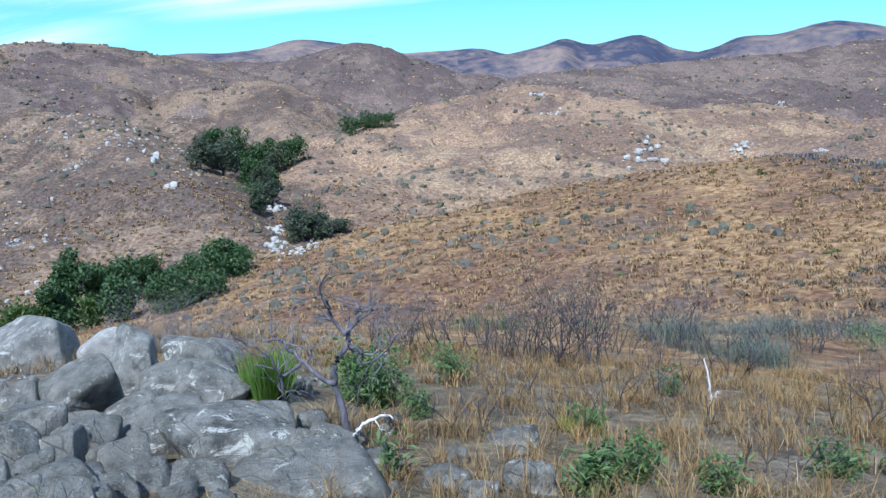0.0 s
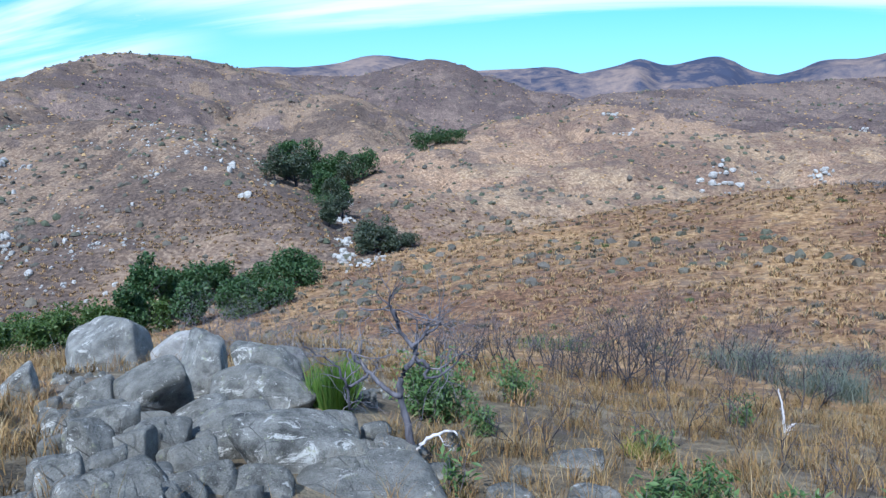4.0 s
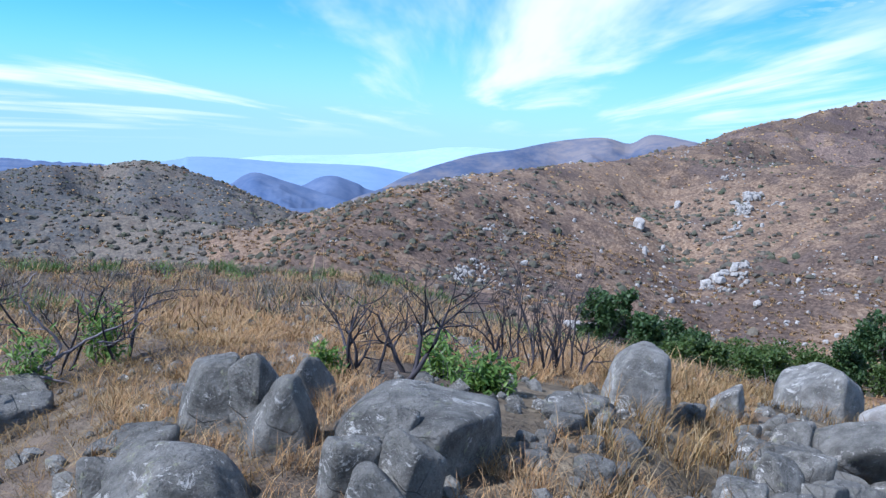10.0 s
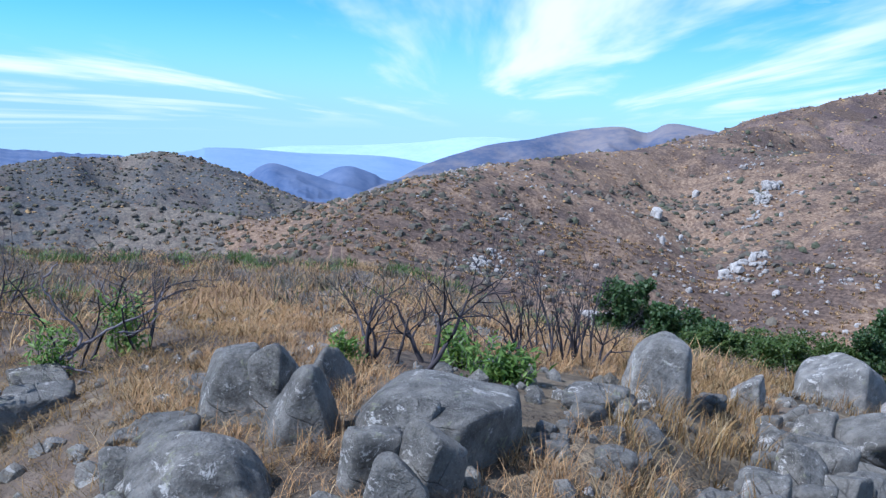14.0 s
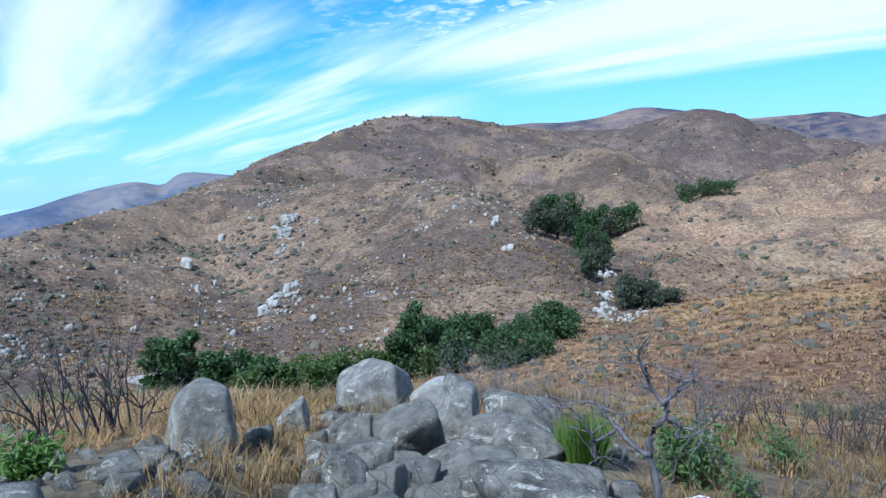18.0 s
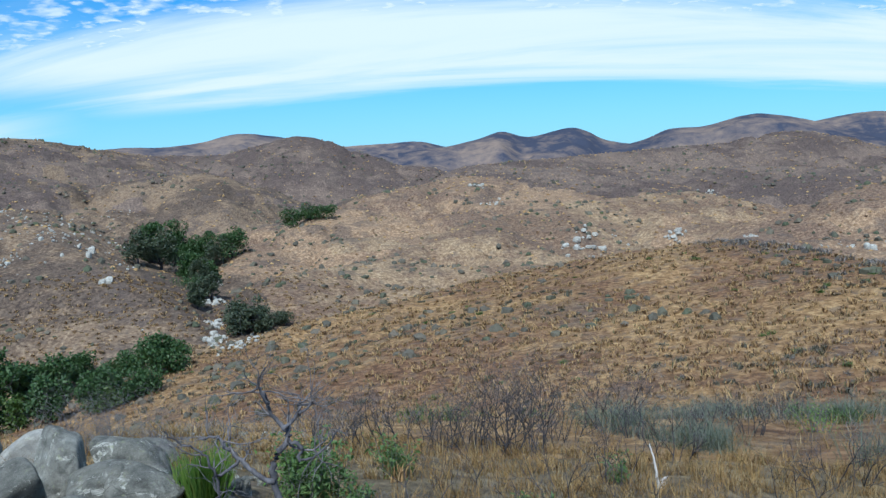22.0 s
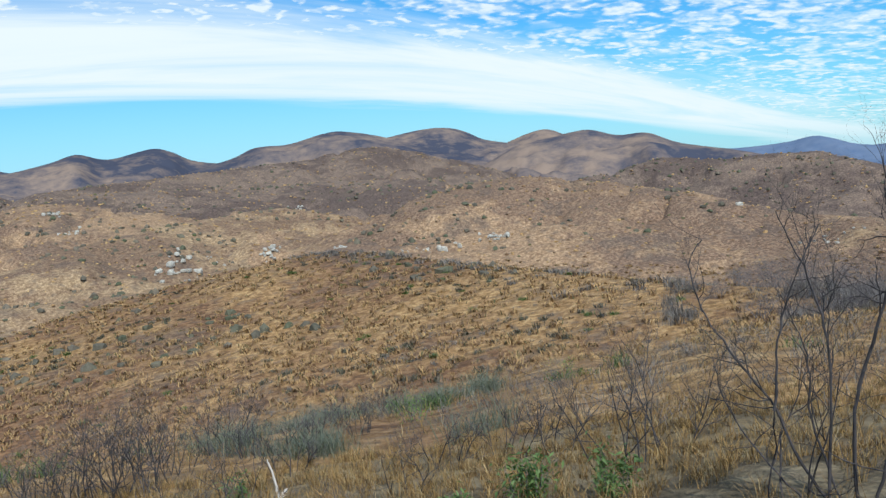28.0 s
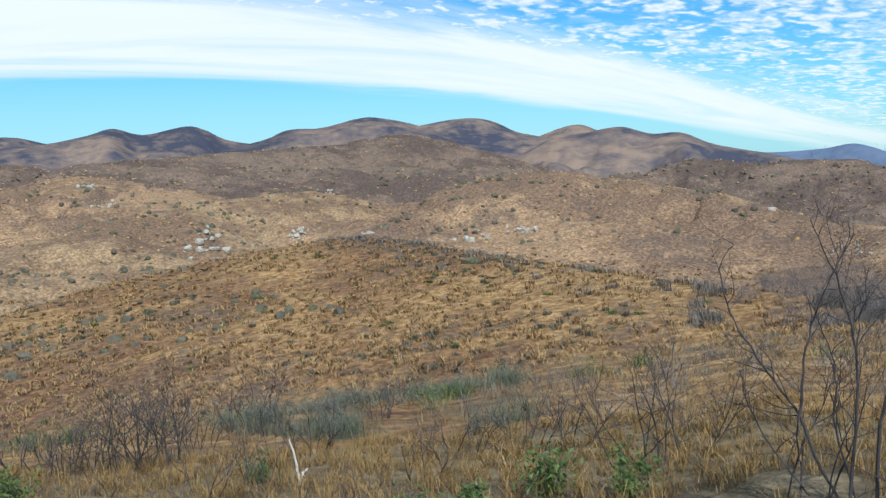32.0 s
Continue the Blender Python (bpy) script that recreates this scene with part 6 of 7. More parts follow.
# ---- shrubs on the knoll ----
burnt_shrub(-6.9, 14.01, 1.67, 359, stems=7, radius=0.014, spread=0.32, kids=4, twig=GREYWOOD, rise=0.09, label='scorched grey shrub on the brow of the knoll')
burnt_shrub(-9.5, 14.32, 2.03, 360, stems=9, radius=0.014, spread=0.32, kids=4, twig=GREYWOOD, rise=0.09, label='scorched grey shrub on the brow of the knoll')
burnt_shrub(0.8, 13.26, 1.17, 361, stems=7, radius=0.014, spread=0.32, kids=4, twig=GREYWOOD, rise=0.09, label='scorched grey shrub on the brow of the knoll')
burnt_shrub(-2.1, 14.02, 1.01, 362, stems=7, radius=0.014, spread=0.32, kids=4, twig=GREYWOOD, rise=0.09, label='scorched grey shrub on the brow of the knoll')
burnt_shrub(-12.2, 16.6, 1.02, 363, stems=7, radius=0.014, spread=0.32, kids=4, twig=GREYWOOD, rise=0.09, label='scorched grey shrub on the brow of the knoll')
burnt_shrub(-17.3, 18.27, 1.06, 364, stems=7, radius=0.014, spread=0.32, kids=4, twig=GREYWOOD, rise=0.09, label='scorched grey shrub on the brow of the knoll')
burnt_shrub(-24.2, 20.84, 1.20, 365, stems=8, radius=0.014, spread=0.32, kids=4, twig=GREYWOOD, rise=0.09, label='scorched grey shrub on the brow of the knoll')
burnt_shrub(-19.4, 14, 1.15, 366, stems=6, radius=0.014, spread=0.32, kids=4, twig=GREYWOOD, rise=0.09, label='scorched grey shrub on the brow of the knoll')
burnt_shrub(-21, 19.33, 1.17, 367, stems=6, radius=0.014, spread=0.32, kids=4, twig=GREYWOOD, rise=0.09, label='scorched grey shrub on the brow of the knoll')
burnt_shrub(3.5, 13.41, 0.90, 368, stems=7, radius=0.014, spread=0.32, kids=4, twig=GREYWOOD, rise=0.09, label='scorched grey shrub on the brow of the knoll')
burnt_shrub(-4.2, 14.78, 0.84, 369, stems=6, radius=0.014, spread=0.32, kids=4, twig=GREYWOOD, rise=0.09, label='scorched grey shrub on the brow of the knoll')
burnt_shrub(-15.5, 20.71, 2.04, 370, stems=9, radius=0.014, spread=0.32, kids=4, twig=GREYWOOD, rise=0.09, label='scorched grey shrub on the brow of the knoll')
burnt_shrub(-5.2, 14.02, 1.27, 371, stems=7, radius=0.014, spread=0.32, kids=4, twig=GREYWOOD, rise=0.09, label='scorched grey shrub on the brow of the knoll')
burnt_shrub(-10.8, 15.53, 1.67, 372, stems=7, radius=0.014, spread=0.32, kids=4, twig=GREYWOOD, rise=0.09, label='scorched grey shrub on the brow of the knoll')
burnt_shrub(-8.1, 14.17, 1.57, 373, stems=7, radius=0.014, spread=0.32, kids=4, twig=GREYWOOD, rise=0.09, label='scorched grey shrub on the brow of the knoll')
burnt_shrub(-26.7, 26.93, 1.34, 374, stems=7, radius=0.014, spread=0.32, kids=4, twig=GREYWOOD, rise=0.09, label='scorched grey shrub on the brow of the knoll')
burnt_shrub(-2.1, 7.17, 0.71, 375, stems=4, radius=0.009, twig=GREYWOOD, kids=4, rise=0.08)
burnt_shrub(-9.2, 7.47, 0.69, 376, stems=4, radius=0.009, twig=GREYWOOD, kids=4, rise=0.08)
burnt_shrub(-17.3, 8.22, 0.80, 377, stems=4, radius=0.009, twig=GREYWOOD, kids=4, rise=0.08)
burnt_shrub(-11.9, 9.44, 1.00, 378, stems=4, radius=0.009, twig=GREYWOOD, kids=4, rise=0.08)
burnt_shrub(-22.6, 8.67, 0.55, 379, stems=4, radius=0.009, twig=GREYWOOD, kids=4, rise=0.08)
burnt_shrub(-27.3, 9.58, 1.01, 380, stems=4, radius=0.009, twig=GREYWOOD, kids=4, rise=0.08)
burnt_shrub(-22.7, 6.38, 0.63, 381, stems=4, radius=0.009, twig=GREYWOOD, kids=4, rise=0.08)
burnt_shrub(-15.6, 10.51, 1.00, 382, stems=4, radius=0.009, twig=GREYWOOD, kids=4, rise=0.08)
burnt_shrub(-5.2, 9.45, 0.70, 383, stems=4, radius=0.009, twig=GREYWOOD, kids=4, rise=0.08)
burnt_shrub(-34.6, 11.57, 1.40, 384, stems=5, radius=0.012, kids=4, rise=0.08, twig=GREYWOOD)
burnt_shrub(-24.4, 20.84, 1.22, 385, stems=5, radius=0.012, kids=4, rise=0.08, twig=GREYWOOD)
burnt_shrub(-42.9, 9.74, 2.31, 386, stems=3, spread=0.2, radius=0.012, kids=4, rise=0.08, twig=GREYWOOD)
burnt_shrub(-41.2, 9.89, 1.93, 387, stems=4, radius=0.012, kids=4, rise=0.08, twig=GREYWOOD)
burnt_shrub(-45.5, 10.5, 1.91, 388, stems=4, radius=0.012, kids=4, rise=0.08, twig=GREYWOOD)
burnt_shrub(-30.1, 11.87, 1.11, 389, stems=5, radius=0.012, kids=4, rise=0.08, twig=GREYWOOD)
burnt_shrub(-37.8, 11.11, 1.26, 390, stems=5, radius=0.012, kids=4, rise=0.08, twig=GREYWOOD)
burnt_shrub(-67.9, 7.11, 1.52, 391, stems=4, radius=0.012, kids=4, rise=0.08, twig=GREYWOOD)
PATH_SIDE = 'tall fire-blackened shrub with long bare stems'
burnt_shrub(-50.6, 84, 1.92, 392, stems=8, radius=0.03, spread=0.5, rise=0.05, wood=GREYWOOD, twig=GREYWOOD, kids=5, label='dense scorched shrub on the near ridge')
burnt_shrub(-51.5, 79, 2.64, 393, stems=8, radius=0.03, spread=0.5, rise=0.05, wood=GREYWOOD, twig=GREYWOOD, kids=5, label='dense scorched shrub on the near ridge')
burnt_shrub(-52.5, 81, 3.12, 394, stems=8, radius=0.03, spread=0.5, rise=0.05, wood=GREYWOOD, twig=GREYWOOD, kids=5, label='dense scorched shrub on the near ridge')
burnt_shrub(-53.4, 75, 3.36, 395, stems=8, radius=0.03, spread=0.5, rise=0.05, wood=GREYWOOD, twig=GREYWOOD, kids=5, label='dense scorched shrub on the near ridge')
burnt_shrub(-54.4, 80, 3.60, 396, stems=8, radius=0.03, spread=0.5, rise=0.05, wood=GREYWOOD, twig=GREYWOOD, kids=5, label='dense scorched shrub on the near ridge')
burnt_shrub(-55.3, 75, 3.72, 397, stems=8, radius=0.03, spread=0.5, rise=0.05, wood=GREYWOOD, twig=GREYWOOD, kids=5, label='dense scorched shrub on the near ridge')
burnt_shrub(-56.4, 77, 3.60, 398, stems=8, radius=0.03, spread=0.5, rise=0.05, wood=GREYWOOD, twig=GREYWOOD, kids=5, label='dense scorched shrub on the near ridge')
burnt_shrub(-57.3, 71, 3.60, 399, stems=8, radius=0.03, spread=0.5, rise=0.05, wood=GREYWOOD, twig=GREYWOOD, kids=5, label='dense scorched shrub on the near ridge')
burnt_shrub(-58.5, 74, 3.84, 400, stems=8, radius=0.03, spread=0.5, rise=0.05, wood=GREYWOOD, twig=GREYWOOD, kids=5, label='dense scorched shrub on the near ridge')
burnt_shrub(-59.7, 70, 3.60, 401, stems=8, radius=0.03, spread=0.5, rise=0.05, wood=GREYWOOD, twig=GREYWOOD, kids=5, label='dense scorched shrub on the near ridge')
burnt_shrub(-61, 74, 3.60, 402, stems=8, radius=0.03, spread=0.5, rise=0.05, wood=GREYWOOD, twig=GREYWOOD, kids=5, label='dense scorched shrub on the near ridge')
burnt_shrub(-62.4, 67, 3.12, 403, stems=8, radius=0.03, spread=0.5, rise=0.05, wood=GREYWOOD, twig=GREYWOOD, kids=5, label='dense scorched shrub on the near ridge')
burnt_shrub(-64, 69, 2.88, 404, stems=8, radius=0.03, spread=0.5, rise=0.05, wood=GREYWOOD, twig=GREYWOOD, kids=5, label='dense scorched shrub on the near ridge')
burnt_shrub(-51.8, 69, 2.40, 405, stems=8, radius=0.03, spread=0.5, rise=0.05, wood=GREYWOOD, twig=GREYWOOD, kids=5, label='dense scorched shrub on the near ridge')
burnt_shrub(-53.9, 65, 2.64, 406, stems=8, radius=0.03, spread=0.5, rise=0.05, wood=GREYWOOD, twig=GREYWOOD, kids=5, label='dense scorched shrub on the near ridge')
burnt_shrub(-56, 62, 2.64, 407, stems=8, radius=0.03, spread=0.5, rise=0.05, wood=GREYWOOD, twig=GREYWOOD, kids=5, label='dense scorched shrub on the near ridge')
burnt_shrub(-58, 62, 2.64, 408, stems=8, radius=0.03, spread=0.5, rise=0.05, wood=GREYWOOD, twig=GREYWOOD, kids=5, label='dense scorched shrub on the near ridge')
burnt_shrub(-60.5, 58, 2.88, 409, stems=8, radius=0.03, spread=0.5, rise=0.05, wood=GREYWOOD, twig=GREYWOOD, kids=5, label='dense scorched shrub on the near ridge')
burnt_shrub(-66.6, 66, 2.64, 410, stems=8, radius=0.03, spread=0.5, rise=0.05, wood=GREYWOOD, twig=GREYWOOD, kids=5, label='dense scorched shrub on the near ridge')
burnt_shrub(-68.7, 61, 2.64, 411, stems=8, radius=0.03, spread=0.5, rise=0.05, wood=GREYWOOD, twig=GREYWOOD, kids=5, label='dense scorched shrub on the near ridge')
burnt_shrub(-49.3, 78, 1.68, 412, stems=8, radius=0.03, spread=0.5, rise=0.05, wood=GREYWOOD, twig=GREYWOOD, kids=5, label='dense scorched shrub on the near ridge')
burnt_shrub(-47.8, 83, 1.56, 413, stems=8, radius=0.03, spread=0.5, rise=0.05, wood=GREYWOOD, twig=GREYWOOD, kids=5, label='dense scorched shrub on the near ridge')
burnt_shrub(-61.5, 6.37, 2.26, 414, stems=5, radius=0.011, spread=0.42, rise=0.07, twig=CHAR, kids=4, label=PATH_SIDE)
burnt_shrub(-52.5, 6.84, 1.71, 415, stems=4, radius=0.011, spread=0.42, rise=0.07, twig=CHAR, kids=4, label=PATH_SIDE)
burnt_shrub(54.1, 5.78, 1.13, 416, stems=2, spread=0.3, radius=0.022, kids=4)
burnt_shrub(57, 6.08, 0.87, 417, stems=2, spread=0.3)
burnt_shrub(56.2, 6.08, 0.75, 418, stems=2)
burnt_shrub(52.7, 6.39, 0.80, 419, stems=2)
burnt_shrub(44.5, 8.36, 1.20, 420, stems=9, spread=0.1, radius=0.016, fork=0.3)
burnt_shrub(45.1, 8.21, 1.08, 421, stems=7, spread=0.1, radius=0.014, fork=0.3)
burnt_shrub(42.4, 8.36, 0.85, 422, stems=4, spread=0.2)
burnt_shrub(48.5, 7.6, 0.54, 423, stems=3)
burnt_shrub(83.3, 13.69, 1.83, 424, stems=4, radius=0.014)
burnt_shrub(91.4, 10.51, 1.72, 425, stems=4, spread=0.35, radius=0.016, kids=4)
burnt_shrub(88.4, 9.75, 1.69, 426, stems=4, spread=0.4, radius=0.014, kids=4)
burnt_shrub(84.9, 8.98, 1.22, 427, stems=3, radius=0.012, spread=0.4)
burnt_shrub(90.2, 7.47, 1.33, 428, stems=3, radius=0.014, spread=0.4)
burnt_shrub(76.4, 7.59, 1.42, 429, stems=3, spread=0.5, radius=0.016)
burnt_shrub(72.5, 7.59, 1.05, 430, stems=3, spread=0.5)
burnt_shrub(80.7, 13.69, 1.18, 431, stems=3)
leafy_shrub(5.6, 8.39, 0.73, 0.73, 432, 900, mat=LEAF_MID)
leafy_shrub(3.7, 8.39, 0.54, 0.54, 433, 600, mat=LEAF_MID)
leafy_shrub(-0.6, 10.06, 0.63, 0.53, 434, 600, mat=LEAF_MID)
leafy_shrub(1.6, 7.78, 0.34, 0.34, 435, 350, mat=LEAF_MID)
leafy_shrub(-10.6, 5.49, 0.55, 0.34, 436, 700, mat=LEAF_MID)
leafy_shrub(-13.9, 5.94, 0.36, 0.36, 437, 500, mat=LEAF_MID)
leafy_shrub(-19.4, 5.78, 0.39, 0.26, 438, 400, mat=LEAF_MID)
leafy_shrub(-10, 7.62, 0.50, 0.22, 439, 300, mat=LEAF_MID)
leafy_shrub(-26.4, 6.84, 0.45, 0.30, 440, 400, mat=LEAF_MID)
leafy_shrub(-30.3, 7.45, 0.32, 0.32, 441, 400, mat=LEAF_MID)
leafy_shrub(-16, 10.96, 0.46, 0.46, 442, 200, mat=LEAF_MID)
leafy_shrub(-27.9, 24.19, 1.45, 0.64, 443, 300, mat=LEAF_MID)
leafy_shrub(5.9, 10.83, 0.45, 0.45, 444, 300, mat=LEAF_MID)
leafy_shrub(4, 5.5, 0.30, 0.34, 445, 120, mat=LEAF_MID)
leafy_shrub(50.4, 6.39, 0.48, 0.26, 446, 400)
leafy_shrub(47.4, 5.78, 0.36, 0.20, 447, 300)
leafy_shrub(51.5, 6.84, 0.28, 0.33, 448, 200)
leafy_shrub(6.3, 8.54, 0.55, 0.55, 449, 300)
leafy_shrub(-35.6, 7.92, 0.68, 0.51, 450, 600, mat=LEAF_MID)
leafy_shrub(-41, 8.07, 0.57, 0.51, 451, 500, mat=LEAF_MID)
leafy_shrub(-32.1, 56, 1.45, 1.09, 452, 120)
leafy_shrub(-37.9, 61, 1.57, 0.98, 453, 120)
leafy_shrub(-28.3, 22.22, 1.34, 0.74, 454, 300)
leafy_shrub(-39.1, 30.29, 0.79, 0.49, 455, 120)
leafy_shrub(-69.2, 28.27, 1.61, 1.43, 456, 500, mat=LEAF_OLIVE, label='olive green bush in dry grass')
leafy_shrub(-66.6, 24.93, 0.95, 0.79, 457, 300, mat=LEAF_OLIVE, label='olive green bush in dry grass')
leafy_shrub(-61.5, 66, 3.35, 2.93, 458, 400, mat=LEAF_OLIVE, label='olive green bush in dry grass')
leafy_shrub(-61.9, 204, 7.64, 5.09, 459, 300, mat=LEAF_OLIVE, label='olive green bush in dry grass')
leafy_shrub(49.2, 5.78, 0.48, 0.22, 460, 500)
leafy_shrub(58.9, 5.92, 0.24, 0.24, 461, 300)
leafy_shrub(69.4, 28.59, 1.09, 0.64, 462, 200)
leafy_shrub(65.3, 29.5, 0.94, 0.47, 463, 150)
leafy_shrub(77.5, 33.77, 0.85, 0.53, 464, 150)
leafy_shrub(79.3, 33.62, 0.64, 0.42, 465, 100)
leafy_shrub(61.7, 33.01, 1.27, 0.46, 466, 200)
leafy_shrub(73.2, 7.59, 0.55, 0.55, 467, 500)
leafy_shrub(78.1, 7.14, 0.38, 0.56, 468, 400)
leafy_shrub(82.8, 7, 0.27, 0.68, 469, 300)
leafy_shrub(92.1, 6.1, 1.55, 1.35, 470, 3600, size=0.1, stems=26, burnt=0.8, label='large green shrub with charred stems above it')
leafy_shrub(85.6, 6.39, 0.72, 0.85, 471, 1000, size=0.1, stems=12, burnt=0.7, label='green shrub with charred stems above it')
broom_bush(12, 7.78, 0.57, 0.57, 472)
broom_bush(-9.8, 7.62, 0.49, 0.25, 473, 400, mat=STRAW_GREEN, label='yellow-green low bush in dry grass')
burnt_shrub(18.5, 12.93, 1.11, 474, stems=9, radius=0.008, spread=0.5, kids=4, wood=GREYWOOD, twig=GREYWOOD, label='grey twiggy dead bush behind the boulders')
burnt_shrub(16.9, 12.79, 1.09, 475, stems=9, radius=0.008, spread=0.5, kids=4, wood=GREYWOOD, twig=GREYWOOD, label='grey twiggy dead bush behind the boulders')
burnt_shrub(20, 12.47, 0.96, 476, stems=9, radius=0.008, spread=0.5, kids=4, wood=GREYWOOD, twig=GREYWOOD, label='grey twiggy dead bush behind the boulders')

# ---- the bare trees close by ----
drawn_shrub('burnt_tree', 6.5, 5.96, 0.362, (
    (0.03, 0.1, (0.00, -0.08), (-0.10, 0.92), (-0.27, 1.67), (-0.20, 2.12), (0.05, 2.42), (-0.03, 2.67), (-0.23, 2.92), (-0.35, 3.32), (-0.49, 3.44)),
    (0.022, 0.2, (-0.25, 1.64), (-0.60, 1.82), (-0.90, 2.12), (-1.20, 2.42), (-1.35, 2.54), (-1.65, 2.46)),
    (0.013, -0.2, (-0.90, 2.10), (-1.30, 1.92), (-1.53, 2.40), (-1.95, 2.70), (-2.15, 2.97)),
    (0.016, -0.15, (0.05, 2.40), (0.30, 2.30), (0.25, 2.06), (0.65, 2.20), (1.03, 2.70)),
    (0.015, 0.2, (-0.03, 2.66), (0.25, 2.90), (0.32, 3.18), (0.05, 3.24)),
    (0.012, 0.1, (0.27, 2.92), (0.55, 3.12), (0.55, 3.42)),
    (0.012, -0.1, (-0.31, 3.17), (-0.43, 3.62), (-0.31, 3.92)),
    (0.012, 0.15, (-1.35, 1.92), (-1.30, 1.32), (-1.45, 1.72)),
), 31, 'crooked fire-killed small tree with bare grey-black branches', wood=ASH_WOOD, twig=GREYWOOD, kids=6)
drawn_shrub('broken_branch', 6.4, 5.88, 0.448, (
    (0.017, -0.1, (0.02, 0.47), (0.20, 0.67), (0.55, 0.82), (0.67, 0.76)),
), 32, 'pale broken branch stub beside a burnt tree', 0.12, PALEWOOD, PALEWOOD, 1)
drawn_shrub('tall_burnt_shrub', -57.1, 6.65, 0.462, (
    (0.013, 0.3, (-0.45, -0.10), (-1.00, 0.80), (-1.35, 1.65), (-1.90, 2.40), (-2.40, 3.20), (-2.60, 4.00), (-2.38, 4.40)),
    (0.015, -0.2, (-0.15, -0.10), (-0.14, 1.60), (0.20, 2.90), (0.50, 4.00), (0.60, 4.80), (1.12, 5.50)),
    (0.018, 0.2, (0.25, -0.10), (0.60, 1.90), (1.00, 2.90), (1.40, 3.80), (2.30, 4.60), (2.60, 5.30), (3.25, 5.75)),
    (0.011, -0.3, (0.80, -0.10), (1.30, 1.20), (1.90, 1.80), (2.40, 2.40)),
    (0.013, 0.4, (-0.60, -0.10), (-0.45, 2.30), (-0.70, 3.60), (-1.20, 4.80)),
    (0.014, 0.1, (0.60, 1.90), (0.80, 3.20), (1.50, 4.10), (1.80, 5.00), (1.90, 5.80)),
    (0.013, -0.4, (0.05, -0.10), (0.40, 1.40), (0.70, 2.30), (0.50, 3.60), (0.40, 5.50)),
    (0.012, -0.15, (0.45, -0.10), (0.75, 1.10), (1.35, 2.20), (1.85, 3.30), (2.20, 3.90)),
    (0.011, 0.25, (-0.30, -0.10), (-0.75, 1.30), (-0.80, 2.40), (-1.10, 3.30)),
    (0.010, 0.2, (-0.75, -0.10), (-1.50, 0.70), (-2.10, 1.60), (-2.30, 2.40)),
    (0.011, 0.3, (-1.30, 1.60), (-1.20, 2.80), (-0.90, 3.80), (-0.50, 4.60)),
), 33, 'tall fire-blackened shrub with long bare stems in grass', 0.42, kids=15)
drawn_shrub('white_stump', -18.5, 10.58, 0.738, ((0.024, 0.0, (0.02, -0.05), (-0.04, 0.35), (-0.12, 0.78)), (0.05, 0.1, (0.0, -0.05), (0.08, 0.1), (0.14, 0.16))), 34, 'bleached white broken stump standing in straw grass', 0.05, PALEWOOD, PALEWOOD, 1)
drawn_shrub('dead_branch', 81, 6.96, 0.458, (
    (0.02, 0.3, (-0.10, -0.04), (0.35, 0.26), (0.90, 0.56), (1.40, 0.86), (1.90, 1.11), (2.50, 1.36), (2.75, 1.66)),
    (0.014, 0.2, (1.10, 0.68), (1.30, 1.06), (0.90, 1.56), (0.70, 1.96), (0.95, 2.26)),
    (0.012, -0.2, (0.90, 0.56), (1.40, 0.46), (1.90, 0.31), (2.50, 0.41)),
    (0.01, 0.2, (1.90, 1.11), (2.30, 1.06), (2.70, 1.36)),
), 41, 'long grey dead branch leaning over bare soil', 0.2, GREYWOOD, GREYWOOD, 4)
drawn_shrub('charred_branch', 89.6, 5.05, 0.345, (
    (0.02, -0.1, (0.15, -0.04), (-0.10, 0.52), (-0.30, 0.92), (-0.38, 1.22)),
    (0.016, -0.2, (0.00, 0.00), (-0.60, 0.24), (-1.20, 0.47), (-1.80, 0.62)),
    (0.012, 0.1, (-0.30, 0.02), (-0.90, 0.07), (-1.50, -0.08)),
    (0.01, 0.1, (-1.10, 0.92), (-0.60, 0.72), (-0.20, 0.62)),
), 42, 'charred fallen branch on dusty ground', 0.15, CHAR, CHAR, 3)
drawn_shrub('grass_stalk', 60, 6.53, 0.440, ((0.004, 0.05, (0.0, -0.02), (0.02, 1.05), (0.06, 2.10)),), 50, 'tall thin dry grass stalk above the shrubs', 0.05, DRY_STALK, DRY_STALK, 1)
drawn_shrub('grass_stalk', 57.9, 6.38, 0.432, ((0.004, 0.05, (0.0, -0.02), (0.03, 0.75), (0.10, 1.50)),), 51, 'tall thin dry grass stalk above the shrubs', 0.05, DRY_STALK, DRY_STALK, 1)
drawn_shrub('grass_stalk', 59, 6.68, 0.444, ((0.004, 0.05, (0.0, -0.02), (-0.03, 0.50), (-0.08, 1.00)),), 52, 'tall thin dry grass stalk above the shrubs', 0.05, DRY_STALK, DRY_STALK, 1)
drawn_shrub('grass_stalk', 65.6, 8.19, 0.539, ((0.004, 0.05, (0.0, -0.02), (0.02, 0.45), (0.05, 0.90)),), 53, 'tall thin dry grass stalk above the shrubs', 0.05, DRY_STALK, DRY_STALK, 1)
drawn_shrub('grass_stalk', 63.3, 9.11, 0.594, ((0.004, 0.05, (0.0, -0.02), (-0.10, 0.30), (-0.30, 0.60)),), 54, 'tall thin dry grass stalk above the shrubs', 0.05, DRY_STALK, DRY_STALK, 1)
drawn_shrub('grass_stalk', 59.3, 6.53, 0.434, ((0.004, 0.05, (0.0, -0.02), (0.08, 0.33), (0.25, 0.65)),), 55, 'tall thin dry grass stalk above the shrubs', 0.05, DRY_STALK, DRY_STALK, 1)
